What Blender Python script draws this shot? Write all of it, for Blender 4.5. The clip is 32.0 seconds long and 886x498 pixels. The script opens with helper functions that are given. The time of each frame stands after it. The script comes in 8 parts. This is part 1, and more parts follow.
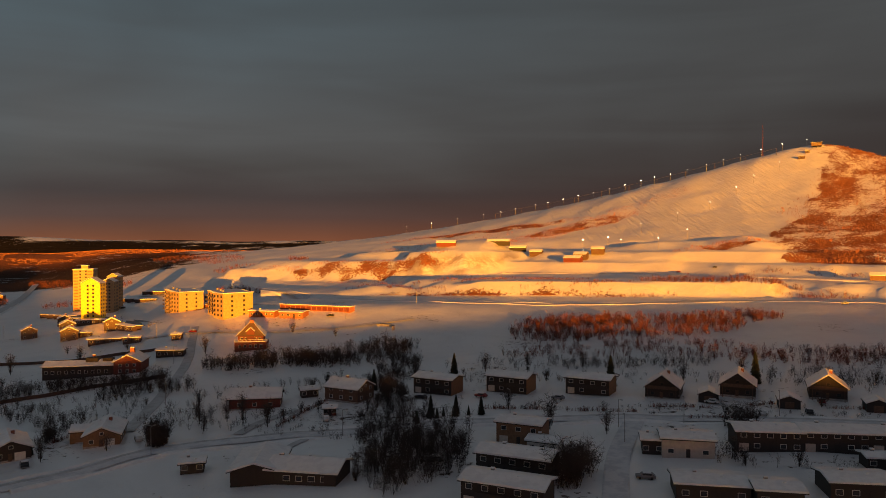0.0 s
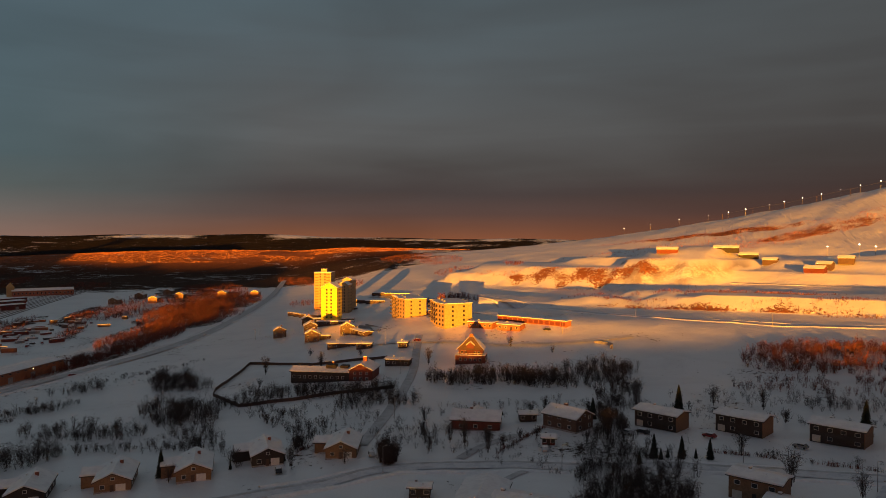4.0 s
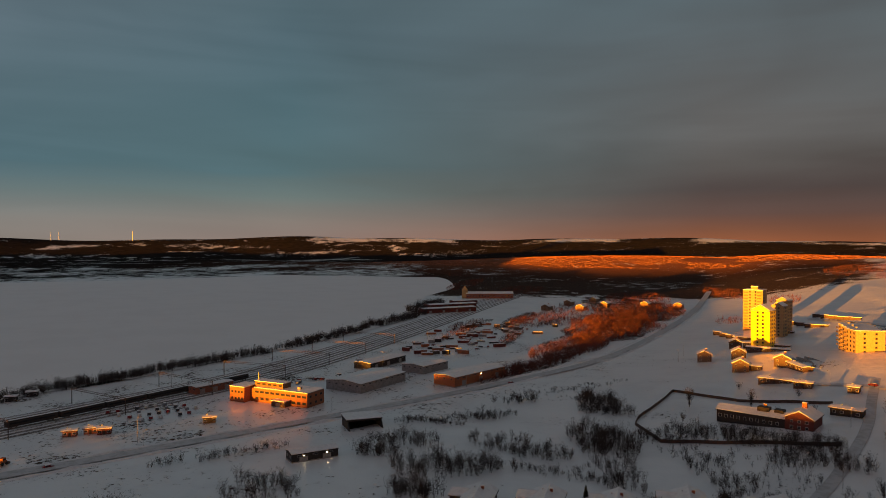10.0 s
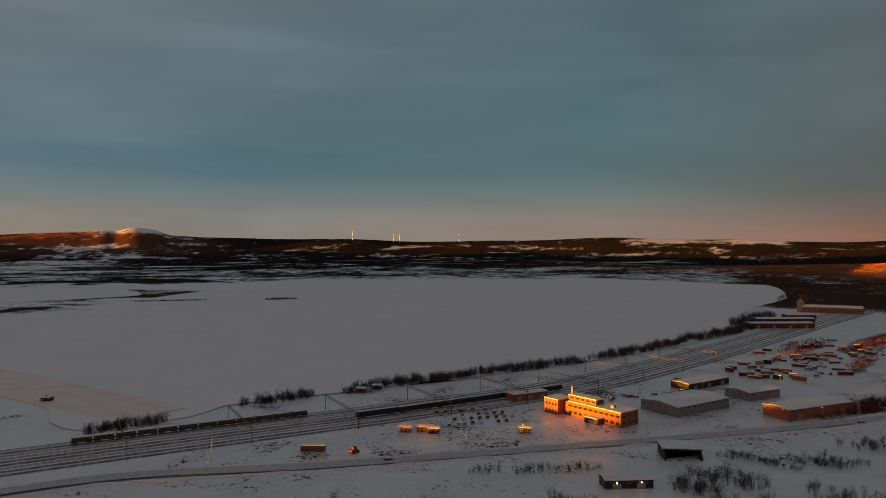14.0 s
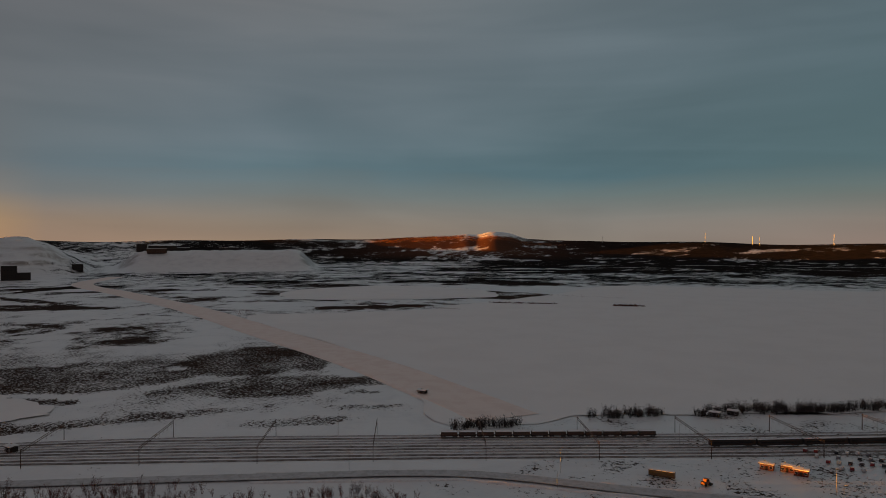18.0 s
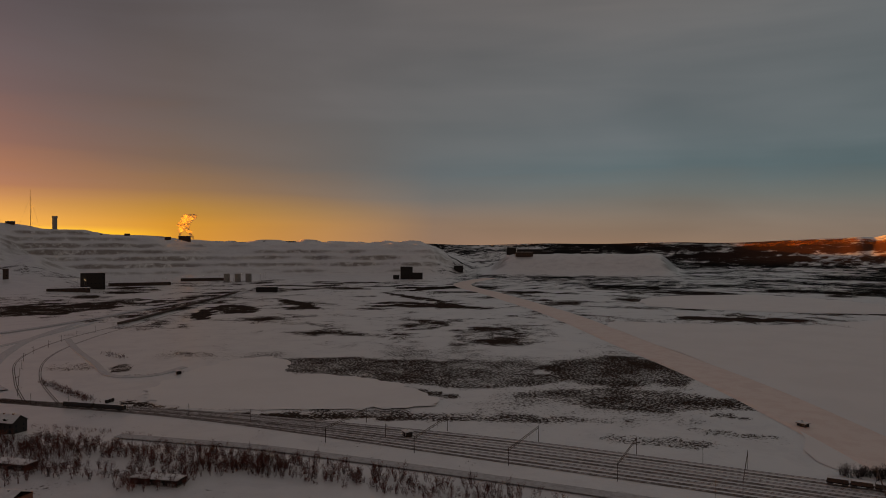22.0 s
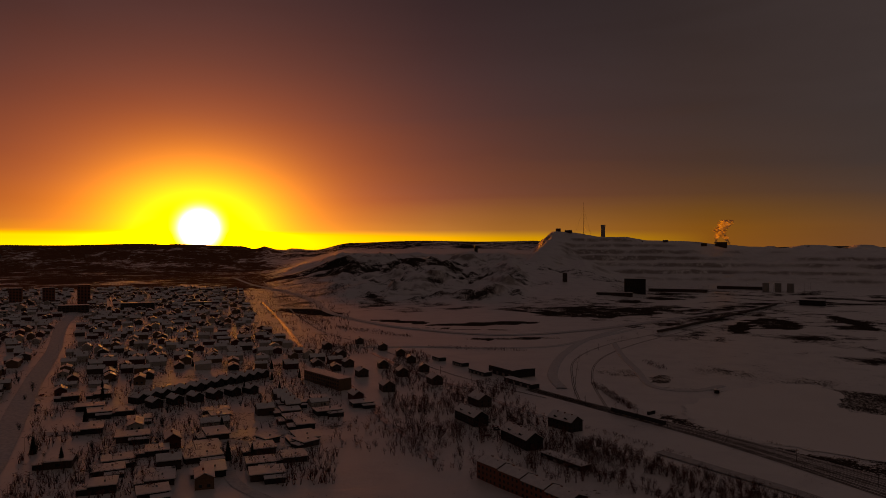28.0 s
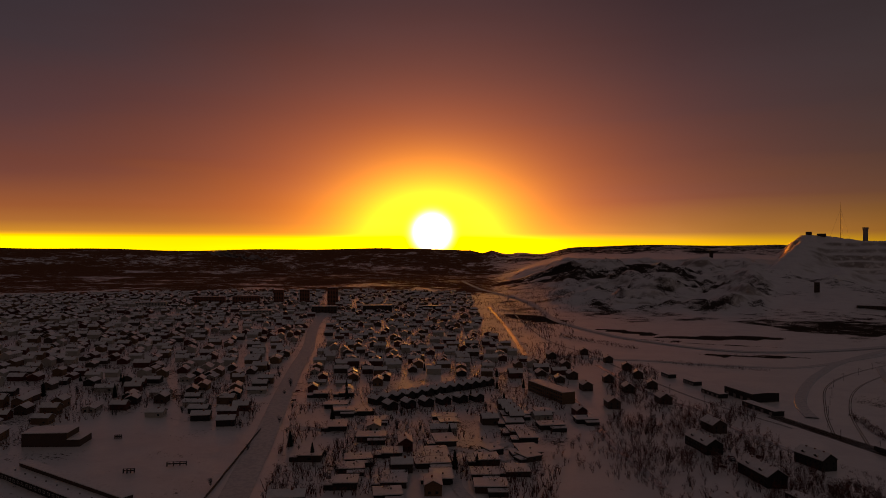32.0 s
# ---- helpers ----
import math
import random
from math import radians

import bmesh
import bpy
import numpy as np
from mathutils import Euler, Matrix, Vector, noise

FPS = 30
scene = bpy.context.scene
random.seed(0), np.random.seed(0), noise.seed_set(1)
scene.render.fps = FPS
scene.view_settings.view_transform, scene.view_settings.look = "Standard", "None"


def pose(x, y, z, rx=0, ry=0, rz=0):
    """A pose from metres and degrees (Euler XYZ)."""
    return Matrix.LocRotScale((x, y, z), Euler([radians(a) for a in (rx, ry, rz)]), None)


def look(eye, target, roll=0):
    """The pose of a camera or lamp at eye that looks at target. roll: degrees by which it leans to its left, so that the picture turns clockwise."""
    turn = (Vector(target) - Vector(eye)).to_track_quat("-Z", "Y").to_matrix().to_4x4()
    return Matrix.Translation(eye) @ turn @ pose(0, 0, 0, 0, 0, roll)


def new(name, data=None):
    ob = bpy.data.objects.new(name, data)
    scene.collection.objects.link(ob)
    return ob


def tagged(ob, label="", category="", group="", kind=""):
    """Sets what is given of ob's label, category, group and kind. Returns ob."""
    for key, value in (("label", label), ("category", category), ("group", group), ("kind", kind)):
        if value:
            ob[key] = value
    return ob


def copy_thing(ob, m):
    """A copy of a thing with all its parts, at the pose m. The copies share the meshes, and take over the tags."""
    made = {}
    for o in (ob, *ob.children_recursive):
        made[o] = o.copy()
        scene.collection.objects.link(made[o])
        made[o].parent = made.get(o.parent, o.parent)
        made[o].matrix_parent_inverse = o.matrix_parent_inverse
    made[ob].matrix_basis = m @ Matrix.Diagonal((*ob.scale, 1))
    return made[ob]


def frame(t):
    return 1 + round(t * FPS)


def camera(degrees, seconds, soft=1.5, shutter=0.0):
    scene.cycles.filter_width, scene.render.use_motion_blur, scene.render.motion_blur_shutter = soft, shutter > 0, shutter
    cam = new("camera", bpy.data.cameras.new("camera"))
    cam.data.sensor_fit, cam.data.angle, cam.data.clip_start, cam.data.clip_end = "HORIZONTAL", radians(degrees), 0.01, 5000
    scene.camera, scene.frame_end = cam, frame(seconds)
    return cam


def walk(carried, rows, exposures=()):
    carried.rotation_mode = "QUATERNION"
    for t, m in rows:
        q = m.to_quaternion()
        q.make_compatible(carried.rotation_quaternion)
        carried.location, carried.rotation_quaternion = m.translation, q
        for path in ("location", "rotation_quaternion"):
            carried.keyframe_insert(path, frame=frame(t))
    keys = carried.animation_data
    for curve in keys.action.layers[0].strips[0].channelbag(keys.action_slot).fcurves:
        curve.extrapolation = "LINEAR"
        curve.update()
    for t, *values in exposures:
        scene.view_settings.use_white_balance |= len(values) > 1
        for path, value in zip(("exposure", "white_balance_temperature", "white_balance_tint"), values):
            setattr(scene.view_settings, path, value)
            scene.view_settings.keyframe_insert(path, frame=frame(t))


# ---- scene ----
cam = camera(64.26, 32.0, soft=0.6)
# seconds, eye, a point ahead, lean: a slow climb while the view swings round to the left
PATH = [
    (0, (0.04, 0.05, 73.97), (-0.439, 100.041, 73.048), -0.13),
    (0.5, (-0.25, 0.12, 75.41), (-0.697, 100.113, 74.412), -0.09),
    (1, (-0.54, 0.17, 76.87), (-0.958, 100.162, 75.787), -0.04),
    (1.5, (-0.81, 0.20, 78.34), (-4.366, 100.127, 77.159), -0.00),
    (2, (-1.04, 0.21, 79.79), (-10.590, 99.748, 78.504), 0.03),
    (2.5, (-1.26, 0.23, 81.16), (-16.690, 99.021, 79.797), 0.05),
    (3, (-1.48, 0.27, 82.43), (-22.736, 97.979, 81.019), 0.08),
    (3.5, (-1.74, 0.40, 83.58), (-27.603, 96.984, 82.157), 0.09),
    (5.5, (-2.78, 1.15, 87.95), (-45.399, 91.601, 86.572), 0.07),
    (6, (-2.99, 1.52, 89.05), (-49.820, 89.862, 87.674), 0.07),
    (6.5, (-3.19, 2.13, 90.17), (-54.261, 88.100, 88.790), 0.06),
    (7, (-3.40, 2.80, 91.26), (-58.691, 86.112, 89.897), 0.05),
    (7.5, (-3.60, 3.35, 92.33), (-62.925, 83.842, 90.983), 0.04),
    (8, (-3.76, 3.71, 93.38), (-67.000, 81.165, 92.060), 0.02),
    (8.5, (-3.88, 3.83, 94.44), (-70.944, 78.003, 93.149), 0.01),
    (9, (-3.99, 3.73, 95.53), (-74.614, 74.512, 94.259), 0.00),
    (9.5, (-4.09, 3.48, 96.64), (-78.170, 70.641, 95.385), 0.01),
    (10, (-4.24, 3.19, 97.73), (-81.807, 66.293, 96.501), 0.03),
    (10.5, (-4.48, 2.99, 98.77), (-85.345, 61.815, 97.573), 0.05),
    (11, (-4.89, 2.97, 99.75), (-88.817, 57.329, 98.596), 0.07),
    (11.5, (-5.49, 3.15, 100.72), (-92.196, 52.970, 99.605), 0.09),
    (12, (-6.28, 3.54, 101.74), (-95.562, 48.559, 100.649), 0.10),
    (12.5, (-7.15, 4.07, 102.85), (-98.790, 44.096, 101.756), 0.11),
    (13, (-7.95, 4.61, 104.07), (-101.690, 39.412, 102.930), 0.12),
    (13.5, (-8.31, 4.84, 105.36), (-103.838, 34.392, 104.136), 0.12),
    (15.5, (-8.33, 4.57, 110.06), (-108.031, 12.237, 108.786), -0.00),
    (16, (-8.39, 4.50, 111.10), (-108.373, 5.998, 109.855), -0.00),
    (16.5, (-8.57, 4.51, 112.09), (-108.453, -0.270, 110.881), 0.01),
    (17, (-8.79, 4.54, 113.05), (-108.173, -6.529, 111.869), 0.03),
    (17.5, (-9.02, 4.56, 113.95), (-107.486, -12.824, 112.796), 0.04),
    (18, (-9.24, 4.56, 114.77), (-106.415, -18.997, 113.656), 0.05),
    (18.5, (-9.46, 4.54, 115.56), (-104.961, -25.101, 114.482), 0.05),
    (19, (-9.69, 4.49, 116.38), (-103.171, -31.017, 115.339), 0.05),
    (19.5, (-9.94, 4.42, 117.28), (-101.170, -36.515, 116.279), 0.05),
    (20, (-10.17, 4.30, 118.27), (-98.598, -42.392, 117.302), 0.05),
    (20.5, (-10.37, 4.12, 119.31), (-95.616, -48.151, 118.372), 0.06),
    (21, (-10.49, 3.87, 120.37), (-92.240, -53.712, 119.455), 0.06),
    (21.5, (-10.51, 3.58, 121.44), (-88.505, -59.000, 120.544), 0.06),
    (22, (-10.47, 3.28, 122.52), (-84.450, -63.992, 121.653), 0.06),
    (22.5, (-10.40, 2.99, 123.62), (-80.017, -68.798, 122.794), 0.05),
    (23, (-10.40, 2.70, 124.71), (-75.366, -73.316, 123.947), 0.04),
    (23.5, (-10.50, 2.41, 125.78), (-70.478, -77.606, 125.065), 0.05),
    (24, (-10.74, 2.11, 126.78), (-65.406, -81.622, 126.100), 0.06),
    (24.5, (-11.07, 1.79, 127.69), (-60.451, -85.161, 127.047), 0.07),
    (25, (-11.38, 1.42, 128.56), (-55.455, -88.339, 127.941), 0.07),
    (25.5, (-11.38, 0.88, 129.49), (-50.081, -91.325, 128.908), 0.06),
    (27.5, (-10.25, -1.70, 134.49), (-26.813, -100.315, 133.990), 0.02),
    (28, (-10.20, -2.05, 135.64), (-20.913, -101.472, 135.145), 0.02),
    (28.5, (-10.51, -1.98, 136.69), (-15.896, -101.829, 136.231), 0.03),
    (29, (-10.97, -1.74, 137.71), (-11.884, -101.738, 137.287), 0.03),
    (29.5, (-11.42, -1.51, 138.71), (-8.360, -101.459, 138.337), 0.04),
    (30, (-11.80, -1.35, 139.73), (-4.800, -101.101, 139.409), 0.03),
    (30.5, (-12.06, -1.33, 140.79), (-1.289, -100.744, 140.525), 0.03),
    (31, (-12.15, -1.48, 141.91), (2.160, -100.450, 141.694), 0.03),
    (31.5, (-12.07, -1.82, 143.07), (5.601, -100.246, 142.911), 0.03),
    (32, (-11.82, -2.33, 144.25), (8.992, -100.136, 144.157), 0.03),
]
EXPOSURES = [(0.0, 1.15, 6700, 12), (3.0, 1.2, 6700, 12), (8.0, 1.4, 6900, 14), (13.0, 1.5, 7200, 16), (18.0, 1.42, 7500, 18), (20.0, 1.34, 7900, 21), (21.5, 1.26, 8500, 25), (23.0, 1.14, 9200, 30), (25.0, 0.68, 10400, 42), (25.5, 0.45, 10600, 45), (27.5, -0.53, 11200, 54), (28.0, -0.6, 11200, 54), (30.0, -0.57, 10700, 53), (32.0, -0.35, 9300, 49)]
walk(cam, [(t, look(eye, target, lean)) for t, eye, target, lean in PATH], EXPOSURES)

# ---- sky, sun ----
SUN_AZ, SUN_EL = 192.9, 1.3
sun_way = Vector((-math.sin(radians(SUN_AZ)) * math.cos(radians(SUN_EL)), math.cos(radians(SUN_AZ)) * math.cos(radians(SUN_EL)), math.sin(radians(SUN_EL))))


def lin(r, g, b, k=1.0):
    """A colour given in the 0 to 255 scale of a screen, as linear light times k."""
    return tuple(k * ((c / 255) / 12.92 if c <= 10 else ((c / 255 + 0.055) / 1.055) ** 2.4) for c in (r, g, b)) + (1.0,)


class Net:
    """Short hand for building node trees."""

    def __init__(self, tree):
        self.tree = tree
        tree.nodes.clear()

    def add(self, kind, **sets):
        node = self.tree.nodes.new(kind)
        for key, value in sets.items():
            if key == "operation":
                node.operation = value
            elif key == "data_type":
                node.data_type = value
            elif key == "blend_type":
                node.blend_type = value
            elif key == "attribute_name":
                node.attribute_name = value
        return node

    def plug(self, out, into):
        self.tree.links.new(out, into)

    def put(self, socket, value):
        if isinstance(value, bpy.types.NodeSocket):
            self.plug(value, socket)
        else:
            socket.default_value = value

    def math(self, op, a, b=None, c=None, clamp=False):
        node = self.add("ShaderNodeMath", operation=op)
        node.use_clamp = clamp
        for socket, value in zip(node.inputs, (a, b, c)):
            if value is not None:
                self.put(socket, value)
        return node.outputs[0]

    def mix(self, k, a, b, blend="MIX"):
        node = self.add("ShaderNodeMix", data_type="RGBA", blend_type=blend)
        node.clamp_factor = True
        self.put(node.inputs["Factor"], k)
        self.put(node.inputs[6], a)
        self.put(node.inputs[7], b)
        return node.outputs[2]

    def ramp(self, k, stops):
        node = self.add("ShaderNodeValToRGB")
        band = node.color_ramp
        band.elements[0].position, band.elements[0].color = stops[0]
        band.elements[1].position, band.elements[1].color = stops[-1]
        for at, colour in stops[1:-1]:
            band.elements.new(at).color = colour
        self.put(node.inputs[0], k)
        return node.outputs[0]

    def noise(self, vector, scale, detail=4.0, rough=0.55, warp=0.0):
        node = self.add("ShaderNodeTexNoise")
        if vector is not None:
            self.plug(vector, node.inputs["Vector"])
        node.inputs["Scale"].default_value = scale
        node.inputs["Detail"].default_value = detail
        node.inputs["Roughness"].default_value = rough
        node.inputs["Distortion"].default_value = warp
        return node.outputs["Fac"]

    def smooth(self, k, a, b):
        node = self.add("ShaderNodeMapRange")
        node.interpolation_type = "SMOOTHSTEP"
        self.put(node.inputs["Value"], k)
        node.inputs["From Min"].default_value, node.inputs["From Max"].default_value = a, b
        return node.outputs[0]

    def dot(self, a, b):
        node = self.add("ShaderNodeVectorMath", operation="DOT_PRODUCT")
        self.put(node.inputs[0], a)
        self.put(node.inputs[1], b)
        return node.outputs["Value"]

    def scaled(self, vector, scale):
        node = self.add("ShaderNodeMapping")
        self.plug(vector, node.inputs["Vector"])
        node.inputs["Scale"].default_value = scale
        return node.outputs[0]


# the sky's colour by height (degrees, then red, green, blue of 255), for nine directions of the compass
SKY_HILL = ((0, 100, 58, 42), (1, 88, 54, 43), (2.3, 70, 48, 44), (4, 58, 45, 45), (6, 58, 52, 52), (10, 66, 65, 65), (19, 71, 74, 75), (36, 84, 85, 86))
SKY_NORTH = ((0, 138, 86, 60), (0.8, 120, 80, 62), (2, 90, 72, 68), (3.7, 70, 65, 67), (6, 77, 77, 78), (10, 84, 87, 89), (19, 76, 91, 98), (36, 86, 92, 95))
SKY_LAKE = ((0, 120, 108, 103), (1.5, 114, 110, 106), (3.7, 88, 105, 106), (6, 68, 96, 104), (10, 67, 96, 106), (15, 71, 96, 107), (19, 75, 98, 108), (36, 92, 97, 100))
SKY_WEST = ((0, 113, 112, 108), (1.5, 108, 111, 110), (3.7, 84, 103, 108), (5.5, 62, 92, 104), (10, 74, 97, 108), (15, 80, 99, 110), (19, 84, 101, 111), (36, 94, 99, 103))
SKY_MARSH = ((0, 126, 114, 102), (1.4, 116, 112, 105), (3.7, 90, 104, 109), (6, 72, 98, 110), (10, 78, 96, 107), (15, 83, 96, 105), (19, 86, 95, 102), (36, 92, 97, 101))
SKY_FLATS = ((0, 128, 113, 101), (1.4, 121, 111, 101), (3.7, 90, 101, 107), (6, 76, 95, 106), (10, 79, 93, 102), (15, 82, 92, 100), (19, 83, 91, 98), (36, 92, 96, 100))
SKY_MINE = ((0, 198, 146, 60), (1.4, 194, 147, 60), (2.4, 172, 137, 70), (3.7, 134, 112, 86), (6, 103, 95, 90), (10, 86, 87, 91), (15, 77, 81, 87), (19, 72, 78, 86))
SKY_PIT = ((0, 225, 205, 25), (0.6, 200, 178, 32), (1.2, 136, 110, 58), (3.7, 88, 64, 56), (6, 66, 52, 54), (10, 45, 44, 52), (15, 32, 37, 46), (19, 28, 34, 43))
SKY_SUN = ((0, 245, 232, 0), (0.8, 238, 214, 8), (1.15, 156, 122, 42), (2.0, 126, 90, 46), (3.2, 110, 72, 44), (6, 80, 53, 48), (10, 56, 45, 50), (15, 38, 40, 48), (19, 32, 38, 47))


def make_sky():
    world = bpy.data.worlds.new("winter_dusk")
    world.use_nodes = True
    scene.world = world
    n = Net(world.node_tree)
    way = n.add("ShaderNodeTexCoord").outputs["Generated"]
    parts = n.add("ShaderNodeSeparateXYZ")
    n.plug(way, parts.inputs[0])
    up = n.math("MULTIPLY", n.math("ARCSINE", parts.outputs["Z"]), 180 / math.pi)
    # compass direction, counted to the left from north, from -80 to 280 degrees
    turn = n.math("MULTIPLY", n.math("ARCTAN2", n.math("MULTIPLY", parts.outputs["X"], -1.0), parts.outputs["Y"]), 180 / math.pi)
    turn = n.math("SUBTRACT", n.math("FLOORED_MODULO", n.math("ADD", turn, 80.0), 360.0), 80.0)
    # broad veils and tilted streaks of layered cloud bend the bands
    tilted = n.add("ShaderNodeMapping")
    n.plug(way, tilted.inputs["Vector"])
    tilted.inputs["Rotation"].default_value = (radians(2.5), radians(-4), 0)
    tilted.inputs["Scale"].default_value = (1.3, 1.3, 13.0)
    streak = n.noise(tilted.outputs[0], 1.5, 3.0, 0.5, 0.7)
    broad = n.noise(n.scaled(way, (1.0, 1.0, 3.2)), 1.9, 3.0, 0.5, 0.8)
    shift = n.math("ADD", n.math("MULTIPLY", n.math("SUBTRACT", streak, 0.5), 5.0), n.math("MULTIPLY", n.math("SUBTRACT", broad, 0.5), 5.0))
    lifted = n.math("ADD", up, n.math("MULTIPLY", shift, n.smooth(up, 1.0, 9.0)))
    height = n.math("DIVIDE", lifted, 40.0, clamp=True)
    band = lambda rows, k: n.ramp(height, [(deg / 40.0, lin(r, g, b, k)) for deg, r, g, b in rows])
    colour = band(SKY_HILL, 0.43)
    for rows, k, a, b in ((SKY_NORTH, 0.41, -22, 30), (SKY_LAKE, 0.43, 30, 63), (SKY_WEST, 0.47, 63, 92), (SKY_MARSH, 0.51, 92, 118), (SKY_FLATS, 0.49, 118, 133), (SKY_MINE, 0.48, 133, 153), (SKY_PIT, 1.75, 153, 174), (SKY_SUN, 1.8, 174, 192), (SKY_HILL, 0.5, 232, 275)):
        k_turn = n.add("ShaderNodeMapRange")
        n.plug(turn, k_turn.inputs["Value"])
        k_turn.inputs["From Min"].default_value, k_turn.inputs["From Max"].default_value = a, b
        colour = n.mix(k_turn.outputs[0], colour, band(rows, k))
    shade = n.math("ADD", 0.6, n.math("ADD", n.math("MULTIPLY", broad, 0.5), n.math("MULTIPLY", streak, 0.34)))
    colour = n.mix(1.0, colour, shade, "MULTIPLY")
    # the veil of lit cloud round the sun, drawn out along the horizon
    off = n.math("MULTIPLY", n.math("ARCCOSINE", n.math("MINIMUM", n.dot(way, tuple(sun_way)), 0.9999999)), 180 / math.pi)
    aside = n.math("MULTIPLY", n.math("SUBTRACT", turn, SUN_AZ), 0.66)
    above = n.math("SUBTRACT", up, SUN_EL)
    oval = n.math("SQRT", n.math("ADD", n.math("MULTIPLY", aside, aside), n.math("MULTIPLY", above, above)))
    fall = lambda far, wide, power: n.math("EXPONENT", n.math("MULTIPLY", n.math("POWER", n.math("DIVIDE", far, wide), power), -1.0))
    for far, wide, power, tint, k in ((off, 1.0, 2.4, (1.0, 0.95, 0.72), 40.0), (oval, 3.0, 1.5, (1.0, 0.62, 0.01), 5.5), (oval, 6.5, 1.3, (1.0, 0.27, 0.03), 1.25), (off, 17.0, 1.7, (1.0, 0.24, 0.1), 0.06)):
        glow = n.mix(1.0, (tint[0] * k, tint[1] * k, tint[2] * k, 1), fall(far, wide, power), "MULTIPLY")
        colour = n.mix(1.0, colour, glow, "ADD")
    # a trace of the clear sky model fills the dome above the cloud
    clear = n.add("ShaderNodeTexSky")
    clear.sky_type, clear.sun_disc = "NISHITA", False
    clear.sun_elevation, clear.sun_rotation = radians(SUN_EL), radians(360 - SUN_AZ)
    colour = n.mix(1.0, colour, n.mix(1.0, clear.outputs[0], (0.002, 0.002, 0.0025, 1), "MULTIPLY"), "ADD")
    ground = n.add("ShaderNodeBackground")
    n.plug(colour, ground.inputs["Color"])
    ground.inputs["Strength"].default_value = 1.0
    n.plug(ground.outputs[0], n.add("ShaderNodeOutputWorld").inputs["Surface"])


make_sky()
sun_lamp = bpy.data.lights.new("sun", "SUN")
sun_lamp.energy, sun_lamp.angle, sun_lamp.color = 6.6, radians(0.12), (1.0, 0.36, 0.02)
sun_ob = new("sun", sun_lamp)
sun_ob.matrix_world = look((0, 0, 400), Vector((0, 0, 400)) - sun_way)

# ---- materials ----
def material(name, colour, rough=0.8, metal=0.0, grain=0.0, size=1.0, bump_by=0.0, second=None, spread=(0.42, 0.62), stain=0.0):
    """A painted, stony or woody surface: two colours mixed by noise, darker stains, fine relief."""
    m = bpy.data.materials.new(name)
    m.use_nodes = True
    n = Net(m.node_tree)
    shader = n.add("ShaderNodeBsdfPrincipled")
    where = n.add("ShaderNodeTexCoord").outputs["Object"]
    info = n.add("ShaderNodeObjectInfo").outputs["Random"]
    base = tuple(colour) + (1.0,)
    other = tuple(second or [c * 0.72 for c in colour]) + (1.0,)
    fine = n.noise(where, 1.0 / size, 5.0, 0.6, 0.2)
    mixed = n.mix(n.smooth(fine, *spread), base, other)
    if stain:
        mixed = n.mix(n.math("MULTIPLY", n.smooth(n.noise(where, 0.22 / size, 3.0), 0.5, 0.75), stain), mixed, tuple(c * 0.45 for c in colour) + (1.0,))
    if grain:
        mixed = n.mix(n.math("MULTIPLY", info, grain), mixed, tuple(c * 0.55 for c in colour) + (1.0,))
    n.plug(mixed, shader.inputs["Base Color"])
    shader.inputs["Roughness"].default_value, shader.inputs["Metallic"].default_value = rough, metal
    if bump_by:
        b = n.add("ShaderNodeBump")
        b.inputs["Strength"].default_value, b.inputs["Distance"].default_value = 0.6, bump_by
        n.plug(fine, b.inputs["Height"])
        n.plug(b.outputs[0], shader.inputs["Normal"])
    n.plug(shader.outputs[0], n.add("ShaderNodeOutputMaterial").inputs["Surface"])
    return m


def glow_material(name, colour, power):
    m = bpy.data.materials.new(name)
    m.use_nodes = True
    n = Net(m.node_tree)
    e = n.add("ShaderNodeEmission")
    e.inputs[0].default_value, e.inputs[1].default_value = tuple(colour) + (1,), power
    n.plug(e.outputs[0], n.add("ShaderNodeOutputMaterial").inputs["Surface"])
    return m


